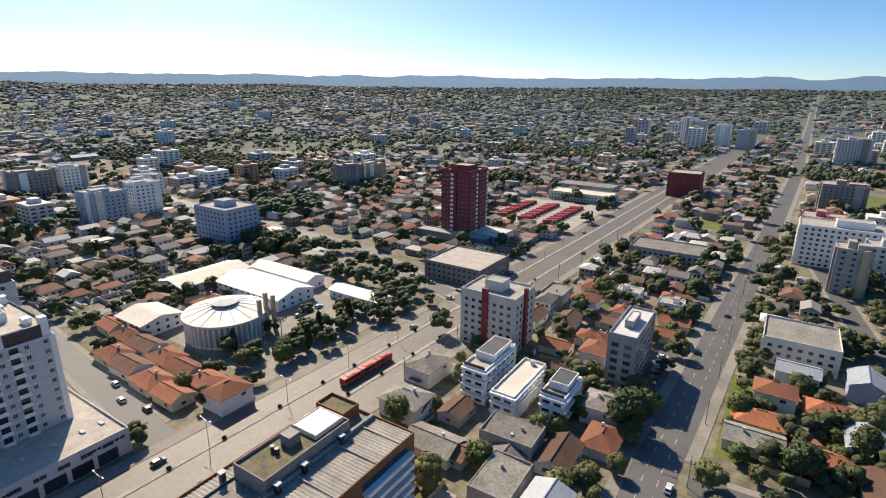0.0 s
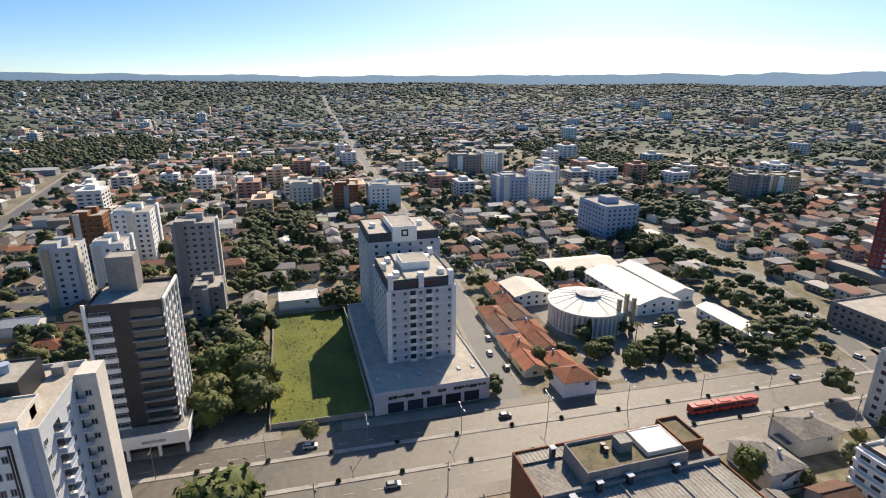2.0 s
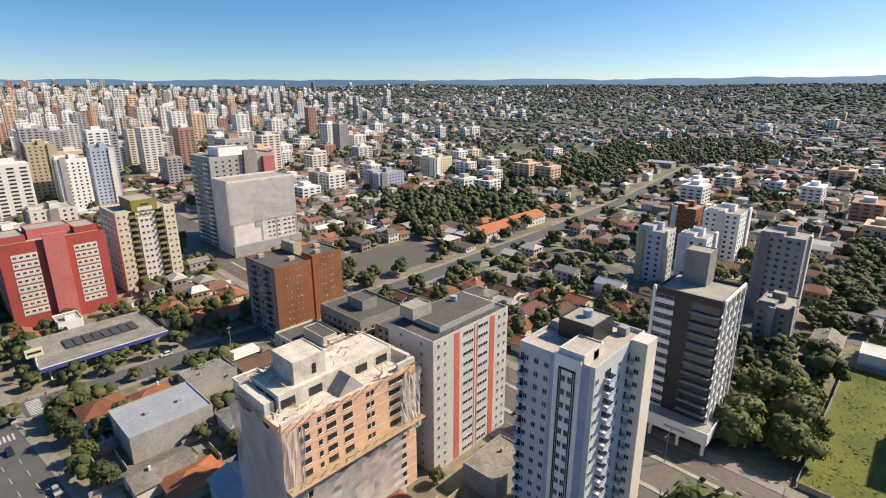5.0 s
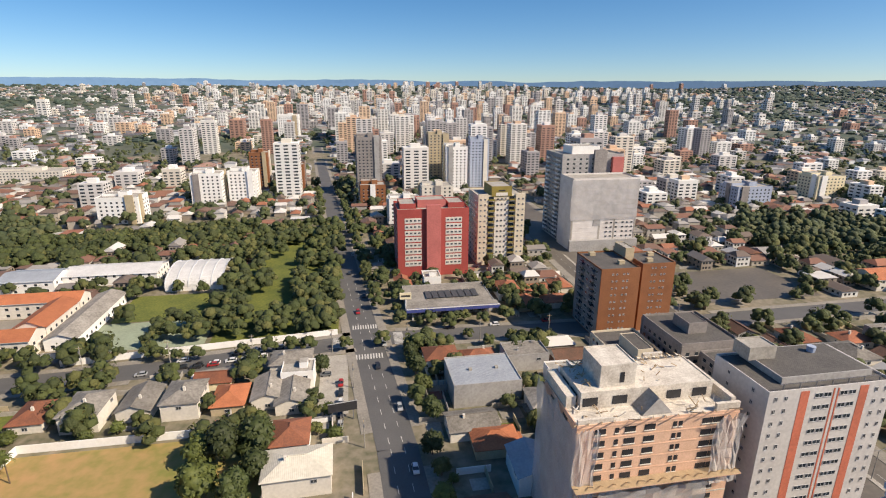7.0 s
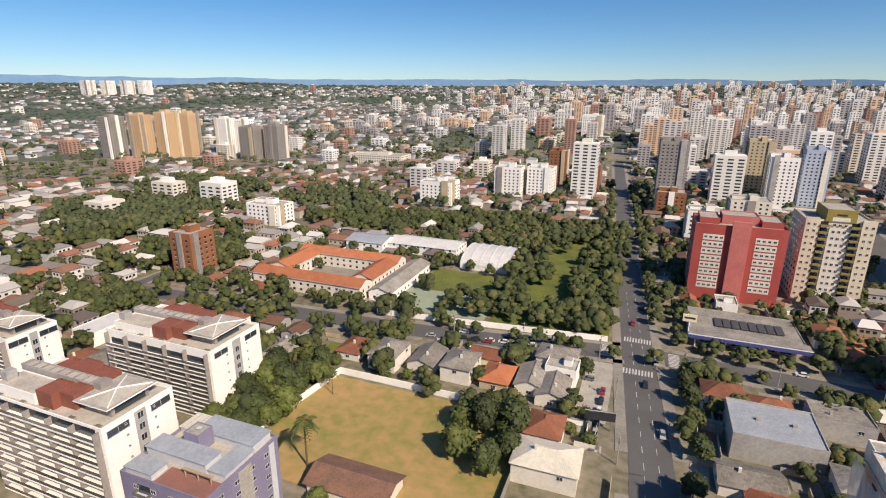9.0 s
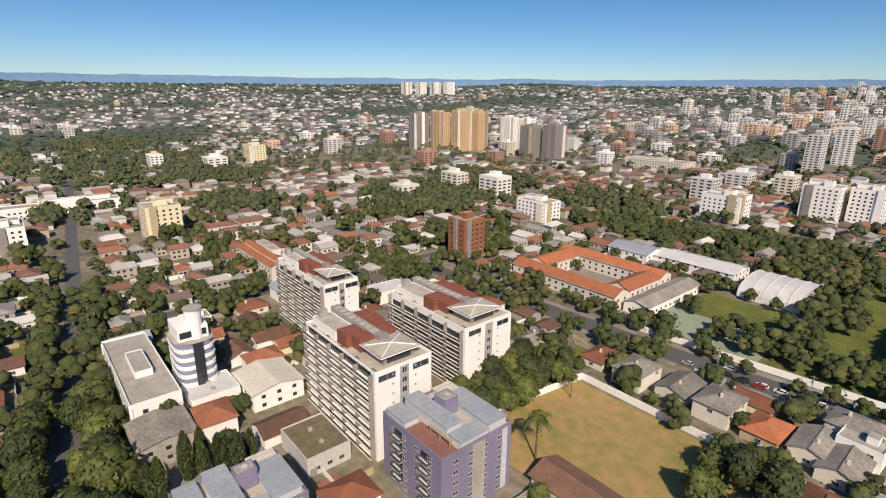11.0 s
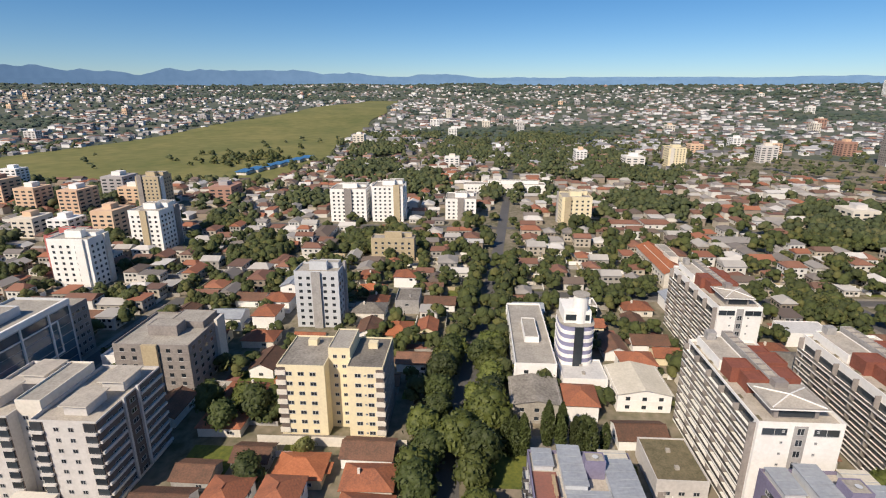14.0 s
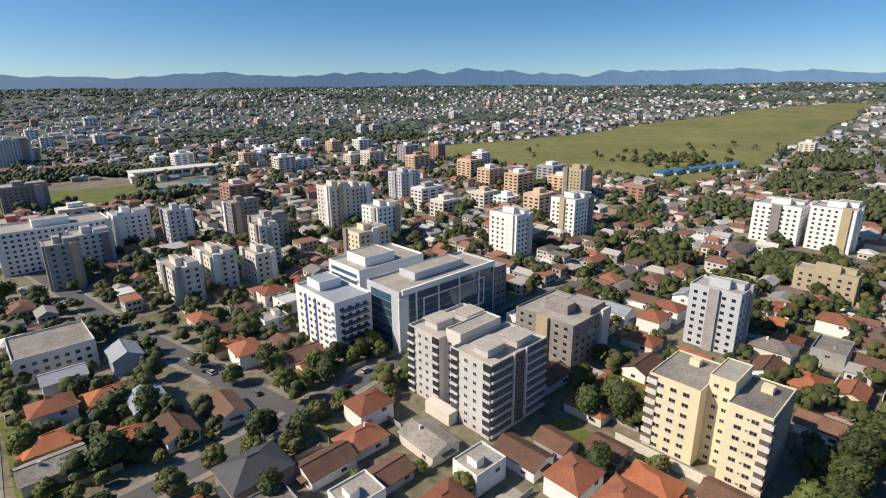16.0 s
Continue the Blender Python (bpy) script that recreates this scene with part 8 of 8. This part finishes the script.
    while n < 18500 and tries < 120000:
        tries += 1
        r = 660 + 3500 * rs.random() ** 1.25
        az = rs.uniform(0, 360)
        x, y = polar(az, r)
        gx, gy = (x + 3000) % 62, (y + 3000) % 96
        if gx < 7 or gy < 7:
            continue
        if r < 900 and not is_free(x, y, 6) or r >= 900 and any(a < x < b and c < y < d for a, b, c, d in BIG):
            continue
        if noise.noise(Vector((x * 0.0022, y * 0.0022, 7))) > 0.22 + 0.25 * downtown(az) - (0.2 * smooth(1000, 2500, r) if az < 125 else 0):
            continue
        big = rs.random() < 0.08
        w, d = (rs.uniform(20, 36), rs.uniform(14, 24)) if big else (rs.uniform(9, 15), rs.uniform(8, 12))
        if rs.random() < 0.5:
            w, d = d, w
        add(x, y, w, d, rs.uniform(3.2, 6.5), 0.2 if rs.random() < 0.25 else rs.uniform(1.6, 2.6))
        n += 1
    cut = len(walls_v) // 8 - n
    own = thing("far_houses", "spread of small houses with red and grey roofs to the horizon", "houses")
    own["kind"] = "stuff"
    part("far_house_windows", panes, own)["kind"] = "stuff"
    for nm, v, f, m, m2, k in (("far_walls", walls_v, walls_f, M_FARWALL, M_DISTWALL, 8), ("far_roofs", roof_v, roof_f, M_FARROOF, M_DISTROOF, 6)):
        me = bpy.data.meshes.new(nm)
        me.from_pydata(v, [], f)
        me.materials.append(m)
        me.materials.append(m2)
        me.polygons.foreach_set("material_index", [1 if q[0] >= cut * k else 0 for q in f])
        part(nm, me, own)["kind"] = "stuff"


# quarters of apartment blocks: directions, distances, how many, heights
CLUSTERS = [(126, 152, 520, 1150, 62, 12, 24), (70, 110, 430, 640, 30, 12, 21), (40, 66, 520, 800, 16, 12, 20), (2, 14, 950, 1500, 26, 20, 42), (160, 182, 640, 1500, 46, 28, 58),
            (300, 322, 420, 800, 36, 14, 26), (205, 225, 700, 1300, 26, 12, 22), (322, 345, 600, 1100, 24, 12, 24)]


def far_towers():
    rs = np.random.default_rng(33)
    v, f, dark = [], [], Mesh()
    n = tries = 0
    while n < 1300 and tries < 42000:
        tries += 1
        group = CLUSTERS[min(tries // 130, len(CLUSTERS) - 1)] if tries < 130 * len(CLUSTERS) else None
        az = rs.uniform(*group[:2]) if group else rs.uniform(0, 360)
        r = rs.uniform(*group[2:4]) if group else 480 + 3500 * rs.random() ** 1.05
        dt = downtown(az)
        if group:
            if rs.random() > group[4] / 130:
                continue
        elif rs.random() > 0.06 + 1.0 * dt * (0.45 + 0.55 * smooth(500, 1300, r)):
            continue
        x, y = polar(az, r)
        if r < 2600 and not is_free(x, y, 14):
            continue
        w, d = rs.uniform(14, 26), rs.uniform(14, 24)
        h = rs.uniform(12, 24) if rs.random() > dt * 0.75 else rs.uniform(24, 62)
        h *= 1 - 0.35 * smooth(1500, 3800, r)
        h = rs.uniform(*group[5:]) if group else h
        z = land(x, y)
        hx, hy = w / 2, d / 2
        boxes = [(x - hx, x + hx, y - hy, y + hy, z - 6, z + h), (x - hx * 0.4, x + hx * 0.4, y - hy * 0.4, y + hy * 0.4, z + h, z + h + 3.5)]
        for x0, x1, y0, y1, z0, z1 in boxes:
            k = len(v)
            v += [(x0, y0, z0), (x1, y0, z0), (x1, y1, z0), (x0, y1, z0), (x0, y0, z1), (x1, y0, z1), (x1, y1, z1), (x0, y1, z1)]
            f += [(k, k + 1, k + 5, k + 4), (k + 1, k + 2, k + 6, k + 5), (k + 2, k + 3, k + 7, k + 6), (k + 3, k, k + 4, k + 7), (k + 4, k + 5, k + 6, k + 7)]
        step = 3.0 if r < 1600 else 6.0
        cols = 3 if r < 1600 else 2
        for fl in range(int(h / step)):
            za, zb = z + 1 + fl * step, z + 1 + fl * step + step * 0.45
            for c in range(cols):
                u0, u1 = (c + 0.22) / cols * 2 - 1, (c + 0.78) / cols * 2 - 1
                ys = y + hy + 0.12 if y < 0 else y - hy - 0.12
                xs = x + hx + 0.12 if x < 0 else x - hx - 0.12
                dark.face([(x + hx * u0, ys, za), (x + hx * u1, ys, za), (x + hx * u1, ys, zb), (x + hx * u0, ys, zb)], M_GLASS)
                dark.face([(xs, y + hy * u0, za), (xs, y + hy * u1, za), (xs, y + hy * u1, zb), (xs, y + hy * u0, zb)], M_GLASS)
        TAKEN.append((x - hx, x + hx, y - hy, y + hy))
        n += 1
    own = thing("far_towers", "crowded skyline of pale residential towers", "buildings")
    own["kind"] = "stuff"
    me = bpy.data.meshes.new("far_tower_walls")
    me.from_pydata(v, [], f)
    me.materials.append(M_FARTOWER)
    part("far_tower_walls", me, own)["kind"] = "stuff"
    part("far_tower_windows", dark, own)["kind"] = "stuff"


def far_trees():
    BIG = [t for t in TAKEN if t[1] - t[0] > 38 or t[3] - t[2] > 38]
    rs = np.random.default_rng(8)
    near, spr, off, off_spr = [], [], [], []
    libs = [crown_library(51, 6, 40, 0.85, 1), crown_library(52, 5, 10, 1.5, 1), crown_library(53, 4, 0, 1.0, 1)]
    n = tries = 0
    while n < 15500 and tries < 260000:
        tries += 1
        if rs.random() < 0.5:
            cx, cy, a, b = WOODS[int(np.searchsorted(WOOD_SHARE, rs.random()))]
            t, q = rs.uniform(0, 2 * math.pi), math.sqrt(rs.random())
            x, y = cx + a * q * math.cos(t), cy + b * q * math.sin(t)
        else:
            x, y = polar(rs.uniform(0, 360), 150 + 1000 * rs.random())
        r = math.hypot(x, y)
        if not 150 < r < 1150 or not is_free(x, y, -0.8):
            continue
        s = rs.uniform(0.65, 1.3)
        s *= 0.85 if r < 330 else 1
        if r < 420:
            set_crown(libs[0], rs, x, y, land(x, y), s, near, spr)
        else:
            set_crown(libs[1 if r < 700 else 2], rs, x, y, land(x, y), s * 1.12, off, off_spr)
        n += 1
    for _ in range(70):
        x, y = rs.normal(740, 45), rs.normal(310, 45)
        set_crown(libs[1], rs, x, y, land(x, y), rs.uniform(0.8, 1.2), near, spr)
    own = thing("distant_trees", "dense dark green trees between the houses", "trees")
    own["kind"] = "stuff"
    part("tree_crowns", leaf_mesh("tree_crowns", near, spr, M_CROWN), own)["kind"] = "stuff"
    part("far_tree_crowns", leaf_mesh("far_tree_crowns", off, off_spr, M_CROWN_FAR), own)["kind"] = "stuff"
    # beyond: rounded low clumps
    base = np.array([(math.cos(a) * c, math.sin(a) * c, s) for s, c in ((0.0, 0.9), (0.45, 1.0), (0.85, 0.6)) for a in [2 * math.pi * i / 6 for i in range(6)]] + [(0, 0, 1.05)])
    faces = []
    for k in range(2):
        for i in range(6):
            j = (i + 1) % 6
            faces.append((k * 6 + i, k * 6 + j, (k + 1) * 6 + j, (k + 1) * 6 + i))
    faces += [(12 + i, 12 + (i + 1) % 6, 18) for i in range(6)]
    v, f = [], []
    m = tries = 0
    while m < 30000 and tries < 220000:
        tries += 1
        az = rs.uniform(0, 360)
        r = 1050 + 3600 * rs.random() ** 1.1
        x, y = polar(az, r)
        g = noise.noise(Vector((x * 0.0022, y * 0.0022, 7)))
        if rs.random() > 0.35 + 1.6 * max(0, g) + 0.2 * smooth(1800, 3800, r) - 0.25 * downtown(az) + (0.3 if az < 125 else -0.17 if az > 205 else 0):
            continue
        if any(a < x < b and c < y < d for a, b, c, d in BIG):
            continue
        s = rs.uniform(5, 10) * (1 + smooth(1200, 4000, r) * 0.8)
        pts = base * (1 + rs.uniform(-0.22, 0.22, (19, 1))) * np.array([s, s, s * rs.uniform(0.6, 0.85)]) + np.array([x, y, land(x, y) - 0.5])
        k = len(v)
        v += [tuple(q) for q in pts]
        f += [tuple(k + i for i in q) for q in faces]
        m += 1
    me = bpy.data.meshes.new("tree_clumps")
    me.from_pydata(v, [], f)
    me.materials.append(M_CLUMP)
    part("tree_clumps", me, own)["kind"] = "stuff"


BLUE_FROM, BLUE_TO = (612, 272), (763, 232)


def airfield_edge():
    for i in range(7):
        x, y = BLUE_FROM[0] + (BLUE_TO[0] - BLUE_FROM[0]) * i / 7, BLUE_FROM[1] + (BLUE_TO[1] - BLUE_FROM[1]) * i / 7
        z = land(x, y)
        b = thing("market_shed", "long shed with a bright blue sheet roof", "shed", pose(x, y, z), "blue sheds by the airfield")
        part("wall", Mesh().box(-12, 12, -6, 6, -3, 5, M_OFFWHITE), b)
        part("roof", Mesh().box(-13, 13, -7, 7, 5.05, 6, M_BLUEROOF), b)


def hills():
    """A ring of haze-blue, glowing ridges on the horizon, higher where the mountains stand."""
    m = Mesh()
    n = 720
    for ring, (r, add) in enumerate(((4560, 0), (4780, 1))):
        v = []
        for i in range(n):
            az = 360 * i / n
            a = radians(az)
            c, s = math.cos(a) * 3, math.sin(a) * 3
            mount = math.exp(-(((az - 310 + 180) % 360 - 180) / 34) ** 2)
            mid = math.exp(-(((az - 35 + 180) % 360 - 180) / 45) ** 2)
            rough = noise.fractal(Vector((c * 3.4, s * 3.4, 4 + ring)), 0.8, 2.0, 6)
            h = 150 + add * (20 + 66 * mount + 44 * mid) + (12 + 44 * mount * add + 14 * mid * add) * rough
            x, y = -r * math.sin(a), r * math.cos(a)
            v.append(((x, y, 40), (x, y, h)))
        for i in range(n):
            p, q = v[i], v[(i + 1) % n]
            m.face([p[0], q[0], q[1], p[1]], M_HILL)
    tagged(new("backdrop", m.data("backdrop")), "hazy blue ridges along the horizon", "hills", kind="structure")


far_towers()
far_city()
far_trees()
airfield_edge()
hills()
